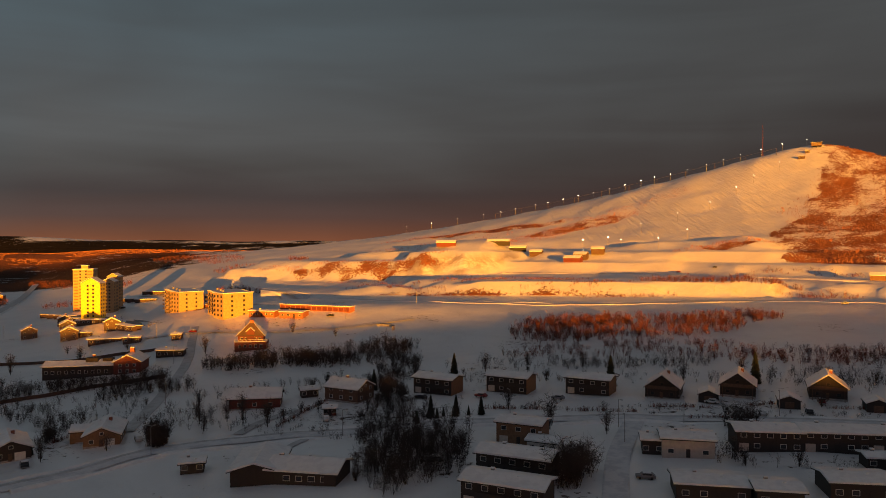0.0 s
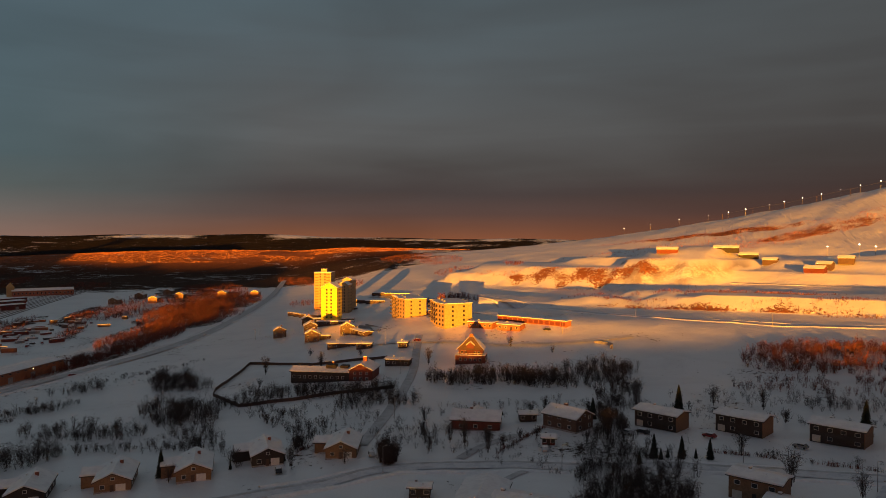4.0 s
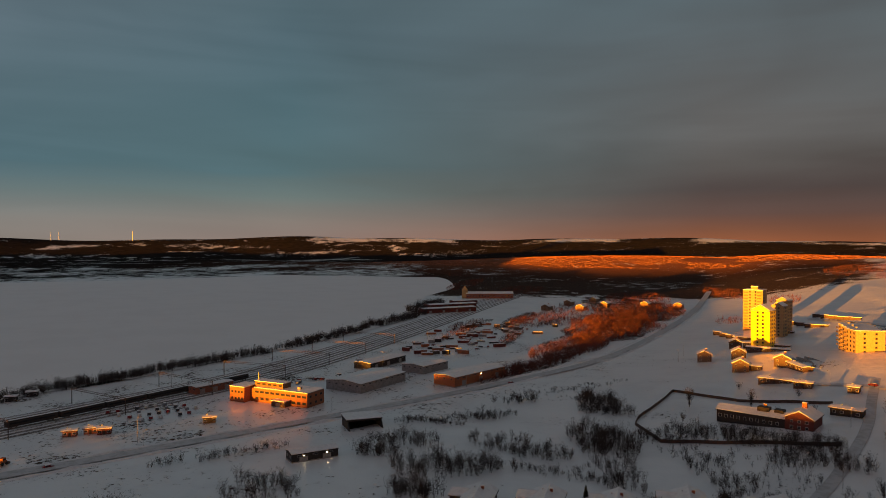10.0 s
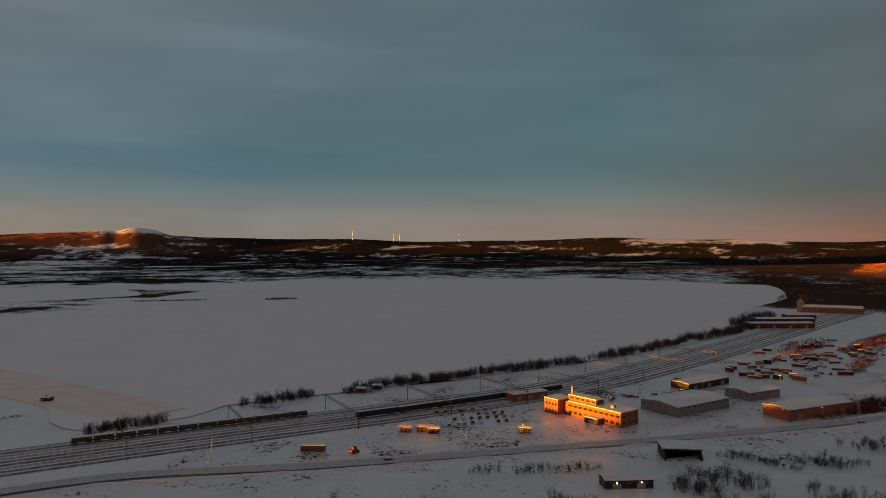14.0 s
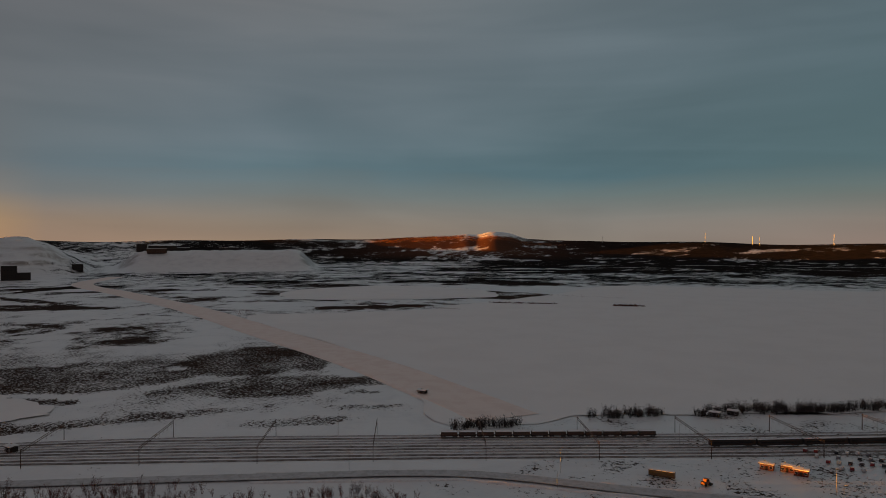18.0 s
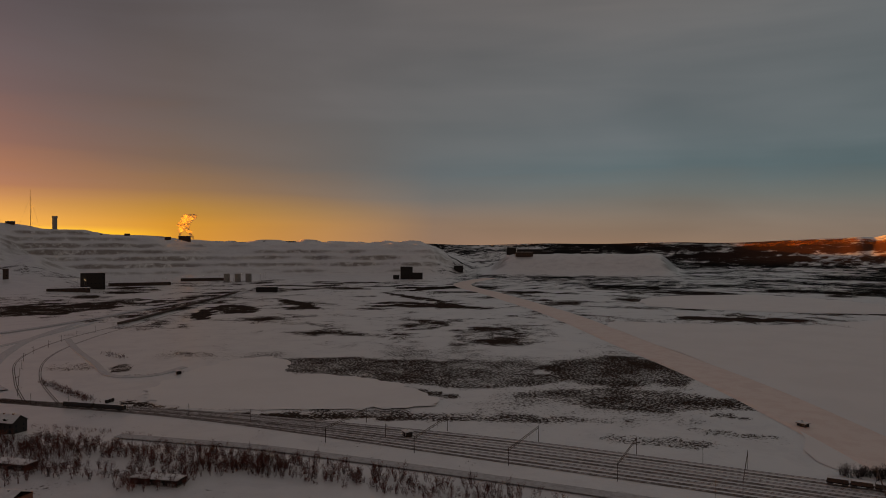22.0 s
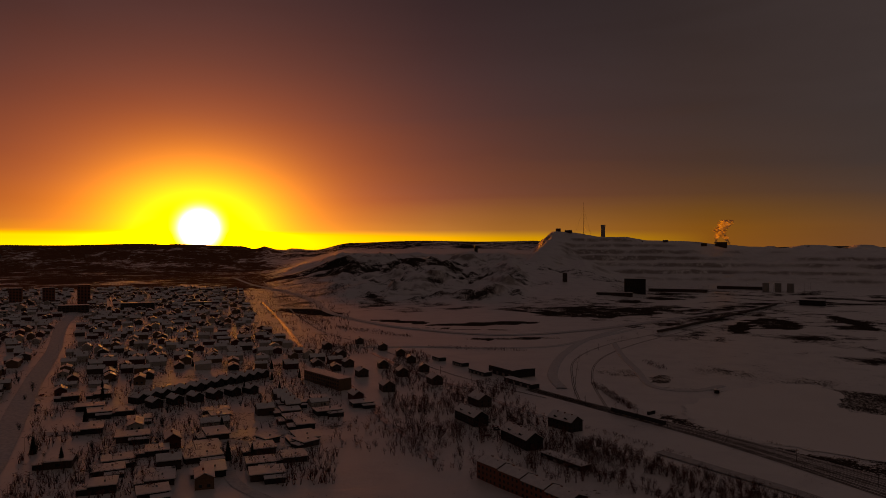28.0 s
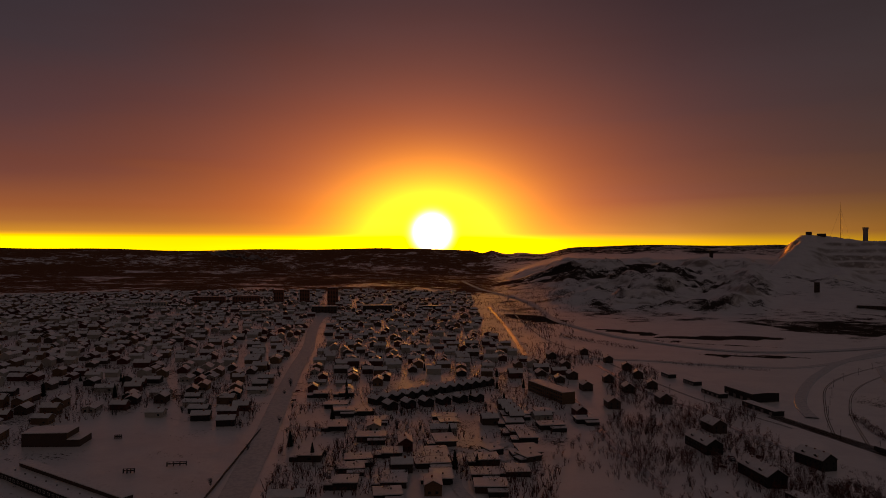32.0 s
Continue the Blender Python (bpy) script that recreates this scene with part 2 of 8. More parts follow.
def land_material():
    """Snow with drifts; where the mesh's cover says so, bare twigs, heath and conifers stand through it."""
    m = bpy.data.materials.new("snowy_land")
    m.use_nodes = True
    n = Net(m.node_tree)
    shader = n.add("ShaderNodeBsdfPrincipled")
    where = n.add("ShaderNodeTexCoord").outputs["Object"]
    cover = n.add("ShaderNodeAttribute", attribute_name="cover").outputs["Fac"]
    wood = n.add("ShaderNodeAttribute", attribute_name="wood").outputs["Fac"]
    fine, mid, big = n.noise(where, 0.35, 5.0, 0.7), n.noise(where, 0.03, 6.0, 0.65, 0.5), n.noise(n.scaled(where, (1, 1, 1)), 0.0042, 5.0, 0.62, 0.8)
    snow = n.mix(n.smooth(mid, 0.4, 0.68), (0.82, 0.81, 0.81, 1), (0.73, 0.72, 0.73, 1))
    twig = n.mix(n.smooth(fine, 0.3, 0.7), (0.028, 0.024, 0.022, 1), (0.11, 0.075, 0.06, 1))
    fleck = n.add("ShaderNodeAttribute", attribute_name="fleck").outputs["Fac"]
    tuft = n.noise(where, 0.45, 4.0, 0.72)
    coarse = n.math("ADD", n.math("MULTIPLY", mid, 0.55), n.math("ADD", n.math("MULTIPLY", big, 0.6), n.math("MULTIPLY", fine, 0.45)))
    dotted = n.math("ADD", n.math("MULTIPLY", mid, 0.25), n.math("ADD", n.math("MULTIPLY", big, 0.3), n.math("ADD", n.math("MULTIPLY", fine, 0.35), n.math("MULTIPLY", tuft, 0.7))))
    field = n.math("ADD", coarse, n.math("MULTIPLY", fleck, n.math("SUBTRACT", dotted, coarse)))
    level = n.math("SUBTRACT", n.math("ADD", field, n.math("MULTIPLY", cover, 0.56)), 1.075)
    show = n.smooth(level, 0.0, 0.07)
    face = n.add("ShaderNodeSeparateXYZ")
    n.plug(n.add("ShaderNodeNewGeometry").outputs["Normal"], face.inputs[0])
    steep = n.math("MULTIPLY", n.math("SUBTRACT", 1.0, n.smooth(face.outputs["Z"], 0.80, 0.93)), n.smooth(n.math("ADD", mid, n.math("MULTIPLY", fine, 0.4)), 0.5, 0.75))
    # far trees darker than their own tone, for the shade lying on them
    tree = n.mix(n.smooth(mid, 0.35, 0.65), (0.016, 0.016, 0.016, 1), (0.032, 0.026, 0.024, 1))
    # the twigs' orange here is the low sun put into their colour
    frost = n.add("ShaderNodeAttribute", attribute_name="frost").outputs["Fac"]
    lit_rime = n.mix(n.smooth(fine, 0.3, 0.7), (0.12, 0.045, 0.028, 1), (0.38, 0.16, 0.085, 1))
    snow = n.mix(steep, snow, n.mix(fine, (0.14, 0.11, 0.095, 1), (0.42, 0.36, 0.33, 1)))
    colour = n.mix(show, snow, n.mix(frost, n.mix(wood, twig, tree), lit_rime))
    n.plug(colour, shader.inputs["Base Color"])
    shader.inputs["Roughness"].default_value = 0.33
    n.plug(n.math("MULTIPLY", n.math("SUBTRACT", 1.0, show), 1.0), shader.inputs["Specular IOR Level"])
    b = n.add("ShaderNodeBump")
    b.inputs["Strength"].default_value, b.inputs["Distance"].default_value = 0.7, 1.1
    # lines that skis, sledges and groomers leave down the slopes
    turned = n.add("ShaderNodeMapping")
    n.plug(where, turned.inputs["Vector"])
    turned.inputs["Rotation"].default_value = (0, 0, radians(30))
    turned.inputs["Scale"].default_value = (0.22, 0.02, 0.02)
    high = n.add("ShaderNodeSeparateXYZ")
    n.plug(where, high.inputs[0])
    lines = n.math("MULTIPLY", n.noise(turned.outputs[0], 1.0, 5.0, 0.62, 0.3), n.math("MULTIPLY", n.smooth(high.outputs["Z"], 64.0, 90.0), 4.0))
    n.plug(n.math("ADD", n.math("ADD", n.math("ADD", mid, lines), n.math("MULTIPLY", n.noise(where, 0.09, 4.0, 0.6, 0.6), 0.5)), n.math("MULTIPLY", fine, n.math("ADD", 0.12, n.math("MULTIPLY", show, 1.5)))), b.inputs["Height"])
    n.plug(b.outputs[0], shader.inputs["Normal"])
    n.plug(shader.outputs[0], n.add("ShaderNodeOutputMaterial").inputs["Surface"])
    return m


LAND = land_material()
SNOW = material("roof_snow", (0.82, 0.81, 0.81), 0.34, size=2.5, second=(0.73, 0.72, 0.73), bump_by=0.05)
ICE = material("lake_snow", (0.91, 0.885, 0.87), 0.5, size=60.0, second=(0.88, 0.855, 0.84))
PACKED = material("packed_snow", (0.68, 0.67, 0.68), 0.55, size=3.0, second=(0.54, 0.54, 0.57), bump_by=0.05)
# pink stands for low sun that never reaches the lake ice here
SUNLIT_ICEROAD = material("groomed_snow", (0.93, 0.78, 0.71), 0.5, size=14.0, second=(0.88, 0.71, 0.64))
LANE = material("trodden_snow", (0.52, 0.51, 0.52), 0.5, size=3.5, second=(0.40, 0.39, 0.39), bump_by=0.08)
DIRTY = material("dirty_rail_bed", (0.22, 0.20, 0.19), 0.8, size=5.0, second=(0.55, 0.53, 0.53))
ICY = material("icy_road", (0.6, 0.6, 0.62), 0.2, size=4.0, second=(0.48, 0.48, 0.5), bump_by=0.012)
RAILBED = material("rail_bed", (0.80, 0.79, 0.80), 0.6, size=3.0, second=(0.66, 0.64, 0.64))
STEEL = material("steel", (0.16, 0.15, 0.15), 0.45, 0.7, size=0.6)
RUST = material("rusty_steel", (0.12, 0.07, 0.05), 0.75, size=0.8, second=(0.06, 0.045, 0.04))
TAR = material("dark_timber", (0.034, 0.027, 0.025), 0.8, grain=0.5, size=0.6, second=(0.028, 0.024, 0.022))
BROWN = material("brown_boards", (0.105, 0.06, 0.042), 0.75, grain=0.5, size=0.7)
RED = material("red_boards", (0.15, 0.03, 0.02), 0.75, grain=0.4, size=0.7)
OCHRE = material("ochre_boards", (0.22, 0.12, 0.062), 0.7, grain=0.4, size=0.7)
PALE = material("pale_render", (0.55, 0.50, 0.44), 0.75, grain=0.4, size=0.9, second=(0.47, 0.42, 0.37))
WHITE = material("white_paint", (0.72, 0.70, 0.66), 0.55, size=0.8, second=(0.64, 0.62, 0.58))
CREAM = material("cream_render", (0.42, 0.29, 0.14), 0.75, size=1.2, second=(0.35, 0.23, 0.11), stain=0.2)
YELLOW = material("yellow_render", (0.72, 0.56, 0.05), 0.7, size=1.5, second=(0.62, 0.46, 0.04))
BRICK = material("red_brick", (0.33, 0.12, 0.07), 0.8, grain=0.3, size=0.35, second=(0.24, 0.085, 0.055))
ORANGE_BRICK = material("orange_brick", (0.32, 0.115, 0.048), 0.75, size=0.5, second=(0.25, 0.08, 0.036))
GREY_METAL = material("grey_sheet", (0.32, 0.30, 0.29), 0.5, 0.2, size=1.5)
CONCRETE = material("concrete", (0.36, 0.34, 0.32), 0.85, size=1.0, stain=0.4)
GLASS = material("window_glass", (0.03, 0.035, 0.04), 0.12, size=3.0)
BARK = material("birch_bark", (0.05, 0.036, 0.032), 0.85, size=0.3, second=(0.03, 0.022, 0.02))
# orange of sunlit scrub painted into the frosted twigs
SUNLIT_FROSTY = material("frosted_twigs", (0.40, 0.16, 0.085), 0.9, size=14.0, second=(0.24, 0.095, 0.05))
TWIGS = material("bare_twigs", (0.19, 0.05, 0.032), 0.9, size=2.5, second=(0.042, 0.023, 0.019))
NEEDLES = material("spruce_needles", (0.028, 0.036, 0.022), 0.85, size=0.4, second=(0.016, 0.02, 0.013))
RUBBER = material("rubber", (0.02, 0.02, 0.02), 0.8, size=0.3)
CAR_PAINTS = [material("car_paint_" + w, c, 0.3, 0.3, size=2.0) for w, c in (("dark", (0.03, 0.03, 0.035)), ("white", (0.6, 0.6, 0.6)), ("red", (0.25, 0.02, 0.02)), ("grey", (0.2, 0.2, 0.22)))]
LAMP = glow_material("lamp_glass", (1.0, 0.8, 0.5), 6.0)


# ---- mesh helpers ----
def part(name, bm, mat, parent=None, label=""):
    """Links a bmesh as one mesh object, under parent where one is given."""
    data = bpy.data.meshes.new(name)
    bm.to_mesh(data)
    bm.free()
    data.materials.append(mat)
    ob = new(name, data)
    if parent is not None:
        ob.parent = parent
    if label:
        ob["label"] = label
    return ob


def add_box(bm, x0, y0, z0, x1, y1, z1):
    v = [bm.verts.new(p) for p in ((x0, y0, z0), (x1, y0, z0), (x1, y1, z0), (x0, y1, z0), (x0, y0, z1), (x1, y0, z1), (x1, y1, z1), (x0, y1, z1))]
    for f in ((3, 2, 1, 0), (4, 5, 6, 7), (0, 1, 5, 4), (1, 2, 6, 5), (2, 3, 7, 6), (3, 0, 4, 7)):
        bm.faces.new([v[i] for i in f])
    return v


def add_prism(bm, outline, depth):
    """outline: points, counter-clockwise seen from the far end of depth."""
    a = [bm.verts.new(p) for p in outline]
    b = [bm.verts.new(Vector(p) + Vector(depth)) for p in outline]
    bm.faces.new(a[::-1])
    bm.faces.new(b)
    for i in range(len(a)):
        j = (i + 1) % len(a)
        bm.faces.new((a[i], a[j], b[j], b[i]))


def add_rod(bm, a, b, ra, rb, sides=5):
    a, b = Vector(a), Vector(b)
    way = (b - a).normalized()
    u = way.orthogonal().normalized()
    v = way.cross(u)
    ends = []
    for p, r in ((a, ra), (b, rb)):
        ends.append([bm.verts.new(p + r * (math.cos(6.2832 * k / sides) * u + math.sin(6.2832 * k / sides) * v)) for k in range(sides)])
    for k in range(sides):
        j = (k + 1) % sides
        bm.faces.new((ends[0][k], ends[0][j], ends[1][j], ends[1][k]))
    bm.faces.new(ends[0][::-1])
    bm.faces.new(ends[1])


def boxes(name, mat, parent, *sizes, label=""):
    bm = bmesh.new()
    for s in sizes:
        add_box(bm, *s)
    return part(name, bm, mat, parent, label)


def thing(name, label, category, group="", kind=""):
    ob = new(name)
    return tagged(ob, label, category, group, kind)


def stand(ob, x, y, turn=0.0, lift=0.0):
    ob.matrix_basis = pose(x, y, ground_z(x, y) + lift, 0, 0, turn) @ Matrix.Diagonal((*ob.scale, 1))
    return ob


def fast_mesh(name, verts, faces, mat):
    data = bpy.data.meshes.new(name)
    data.from_pydata(verts, [], faces)
    data.materials.append(mat)
    return data

# ---- the lie of the land ----


def step(v, a, b):
    """Smooth rise from 0 at a to 1 at b."""
    k = np.clip((np.asarray(v, float) - a) / (b - a), 0, 1)
    return k * k * (3 - 2 * k)


def bump(x, y, cx, cy, rx, ry, turn=0.0):
    c, s = math.cos(math.radians(turn)), math.sin(math.radians(turn))
    u, v = (x - cx) * c + (y - cy) * s, (y - cy) * c - (x - cx) * s
    return np.exp(-((u / rx) ** 2 + (v / ry) ** 2))


def mesa(x, y, cx, cy, rx, ry, turn, edge):
    c, s = math.cos(math.radians(turn)), math.sin(math.radians(turn))
    u, v = np.abs((x - cx) * c + (y - cy) * s), np.abs((y - cy) * c - (x - cx) * s)
    return (1 - step(u, rx - edge, rx + edge)) * (1 - step(v, ry - edge, ry + edge))


def waves(x, y, size, seed=0):
    """Cheap rolling relief between -1 and 1, of about that size in metres."""
    total = 0.0
    for k in range(5):
        a = 1.3 * k + seed
        f = 6.283 / size * (0.7 + 0.23 * k)
        total = total + np.sin((x * math.cos(a) + y * math.sin(a)) * f + 2.1 * k + 1.7 * np.sin((x * math.sin(a) - y * math.cos(a)) * f * 0.6 + seed))
    return total / 3.2


def slope_foot(y):
    """Where, for each y, the town's slope starts to rise from the railway flats."""
    return np.interp(y, (-4700, -2600, -1150, -950, -540, -60, 470, 700, 900, 1500, 4700), (900, 380, 90, 10, -160, -325, -345, -440, -530, -900, -2500))


def ground(x, y):
    """Height of the ground over the lake's ice."""
    x, y = np.asarray(x, float), np.asarray(y, float)
    far, az = np.hypot(x, y), np.degrees(np.arctan2(-x, y)) % 360
    s = x - slope_foot(y)
    z = 2.2 + 0.8 * step(s, -150, -60) + 16 * (1 - np.exp(-np.clip(s, 0, None) / 330))
    # the ski hill, with its long shoulder
    dx, dy = x - 672, y - 1279
    u, v = -0.885 * dx + 0.465 * dy, 0.465 * dx + 0.885 * dy
    lu = np.where(u > 0, 740.0, 520.0)
    d = np.sqrt((u / lu) ** 2 + (v / np.where(v > 0, 700, 400)) ** 2 + 0.0012)
    z = z + 236 * np.exp(-d**1.15) * step(s, 0, 250)
    z = z + 11 * bump(x, y, -125, 480, 130, 90) + 5 * bump(x, y, 0, 470, 90, 60)
    z = z + 17 * mesa(x, y, -95, 850, 165, 70, -12, 26) + 9 * mesa(x, y, 160, 800, 200, 60, -6, 24)
    # road bank below the hill, and hummocks that the low sun picks out
    z = z + 9 * mesa(x, y, 30, 600, 230, 36, -6, 11)
    hill = step(far, 330, 600) * step(s, 150, 400) * step(y, 150, 350)
    z = z + hill * (0.5 * waves(x, y, 38) + 1.2 * waves(x, y, 120, 2)) + 0.3 * waves(x, y, 45, 4) * step(s, 20, 120)
    # benches cut into the foot of the hill
    cut = z / 10.5
    bench = 10.5 * (np.floor(cut) + step(cut - np.floor(cut), 0.62, 1.0))
    on = 0.85 * step(y, 420, 520) * step(s, 160, 300) * (1 - step(z, 62, 82)) * (1 - step(far, 900, 1100))
    z = z + (bench - z) * on
    # pistes and gullies down the slope
    z = z + (0.55 * np.sin(u / 17 + v / 60 + 2.2 * np.sin(v / 90)) + 0.35 * np.sin(u / 8.5 - v / 45 + 1.5 * np.sin(u / 60))) * step(z, 75, 110) * step(s, 300, 500) * step(y, 600, 800) * (1 - step(z, 225, 250))
    # open pit and the terraced mine mountain to the south-west
    pit = step(az, 157, 163) * (1 - step(az, 181, 189)) * step(far, 1450, 3300)
    pit = pit * (98 + (20 * waves(x, y, 300, 1) + 9 * waves(x, y, 90, 3)) * (1 - step(far, 2900, 3300)))
    rise = step(far, 2550, 3050) * (1 - step(far, 3900, 4500))
    flat_top = step(az, 129, 134) * (1 - step(az, 165.6, 168.2))
    crown = np.clip((az - 150) / 14.5, 0, 1) * (1 - step(az, 164.8, 166.6))
    tall = rise * (113 * flat_top + 80 * crown)
    tall = tall + 7 * waves(x, y, 260, 3) * (tall > 20)
    tall = np.where(tall > 3, 0.3 * tall + 0.7 * 24 * (np.floor(tall / 24) + step(tall / 24 - np.floor(tall / 24), 0.4, 1.0)), tall)
    # the lower waste dumps beyond the plateau
    tall = np.maximum(tall, (70 + 3 * waves(x, y, 60, 2)) * step(az, 113.5, 115.2) * (1 - step(az, 126.5, 128.6)) * step(far, 2700, 2960) * (1 - step(far, 3500, 4000)))
    # the steep spur that falls from the crown into the pit, its chute, and the pit's torn walls
    su, sv = ((x + 380) * -0.429 + (y + 2025) * -0.903) / 961, (x + 380) * 0.903 + (y + 2025) * -0.429
    spur = (6 + 182 * np.clip(su, 0, 1.05) ** 1.12) * np.exp(-((np.where(sv > 0, sv / 46, sv / 190)) ** 2)) * step(su, -0.05, 0.08) * (1 - step(su, 1.02, 1.15))
    torn = step(az, 166, 168.5) * (1 - step(az, 180, 184)) * step(far, 1430, 1650) * (1 - step(far, 2500, 2900))
    pit = pit + torn * (15 * np.abs(waves(x, y, 150, 2)) + 9 * np.abs(waves(x, y, 62, 5)) + 26 * step(waves(x, y, 420, 4), -0.2, 0.5) * step(far, 1700, 1900)) * step(pit, 1, 6)
    tall = np.maximum(tall, spur + 3.5 * waves(x, y, 70, 4) * step(spur, 12, 40))
    z = z + np.maximum(pit, tall) + 1.5 * waves(x, y, 120, 5) * step(far, 2300, 2700) * flat_top
    # low wooded hill beyond the suburb, plains, and the rim of distant fells
    z = z + 44 * bump(x, y, -1420, 1960, 800, 330, 36) * step(far, 1550, 2200)
    z = z + 14 * bump(x, y, -2900, 420, 500, 300) + 10 * bump(x, y, -2700, 1200, 700, 250)
    back = np.where(az > 290, az - 360, az)
    rim = 82 + 0.29 * np.clip(back, -60, 225) + 7 * np.sin(back * 0.23) + 4 * np.sin(back * 0.61 + 1) + 14 * step(back, 8, 20) * (1 - step(back, 62, 76))
    # dips and rises added to the rim to pass or block the low sun
    rim = rim + 2 * step(back, 191, 193) + 4 * step(back, 190.4, 190.9) * (1 - step(back, 194.6, 194.9)) - 3 * np.exp(-(((back - 195.3) / 0.6) ** 4)) - 20 * np.exp(-(((back - 188.75) / 0.5) ** 4)) - 18 * np.exp(-(((back - 186.8) / 0.8) ** 4))
    rim = rim + (44 + 5 * np.sin(back * 3.1)) * np.exp(-(((back - 99.6) / 3.2) ** 2)) + 24 * np.exp(-(((back - 98.8) / 1.1) ** 2)) + 24 * np.exp(-(((back - 105) / 5.0) ** 2)) + 9 * np.exp(-(((back - 104) / 9.0) ** 2))
    lift = step(far, 3300, 4650)
    z = z * (1 - 0.9 * lift * (1 - step(z, 60, 120))) + np.clip(rim - 0.5 * z, 0, None) * lift**1.6
    return z


def ground_z(x, y):
    return float(ground(x, y))


REEDS = ((-472, -475, 153, 61, 108, 0.64), (-622, -322, 85, 71, 20, 0.68), (-512, -250, 94, 41, 126, 0.64), (-492, -308, 66, 32, 150, 0.46), (-384, -303, 100, 12, 129, 0.61), (-415, -185, 38, 14, 120, 0.59), (-462, -160, 32, 8, 110, 0.57), (-507, -178, 16, 8, 100, 0.59), (-303, -398, 88, 10, 130, 0.71), (-248, -488, 60, 8, 100, 0.66), (-334, -616, 66, 7, 150, 0.47), (-300, -676, 26, 12, 60, 0.57), (-274, -721, 22, 40, 20, 0.47), (-560, -300, 70, 40, 110, 0.5), (-440, -250, 80, 26, 120, 0.48), (-530, -420, 60, 46, 60, 0.55), (-415, -405, 55, 12, 105, 0.66), (-350, -360, 70, 10, 128, 0.57))
BANKS = ((-215, -1190, 105, 28, 10, 0.85), (-470, -1360, 150, 85, 14, 0.8), (-215, -995, 70, 14, 0, 0.8), (-960, -930, 105, 16, 118, 0.9), (-1400, -1270, 170, 28, 8, 0.9), (-1326, -1109, 60, 18, 120, 0.9), (-1430, -985, 110, 14, 100, 0.9), (-1940, -1275, 80, 22, 150, 0.9), (-1115, -1080, 190, 22, 70, 0.8), (-1000, -920, 125, 42, 95, 0.8), (-850, -1150, 150, 20, 70, 0.85), (-700, -1140, 95, 42, 75, 0.85), (-1430, -1260, 140, 55, 140, 0.75), (-1150, -400, 105, 26, 118, 0.9), (-1530, -400, 320, 120, 70, 0.66), (-1680, -800, 340, 130, 60, 0.62), (-1900, -250, 300, 120, 80, 0.7), (-455, 560, 130, 30, 112, 0.56), (-545, 720, 150, 50, 120, 0.56), (-600, 540, 70, 10, 120, 0.55), (-498, 495, 60, 8, 124, 0.55), (-680, -560, 150, 30, 40, 0.42), (-800, -740, 170, 40, 30, 0.42),
         (-440, -1430, 200, 75, 0, 0.62), (-585, -1450, 140, 60, 20, 0.62), (-70, -1238, 64, 22, -35, 0.8), (100, -1430, 100, 40, -50, 0.8), (0, -2310, 280, 120, -5, 0.66), (200, -2530, 180, 90, -10, 0.68), (-230, -2250, 90, 60, 0, 0.6), (-160, -1118, 120, 12, -14, 0.62), (-620, -1098, 84, 15, 58, 0.95), (-700, -1320, 120, 40, 30, 0.62),
         (-490, 640, 150, 46, 117, 0.62), (-570, 800, 150, 60, 120, 0.68), (-600, 600, 110, 16, 123, 0.6), (-372, 400, 66, 12, 106, 0.6), (-680, 900, 160, 60, 128, 0.66))


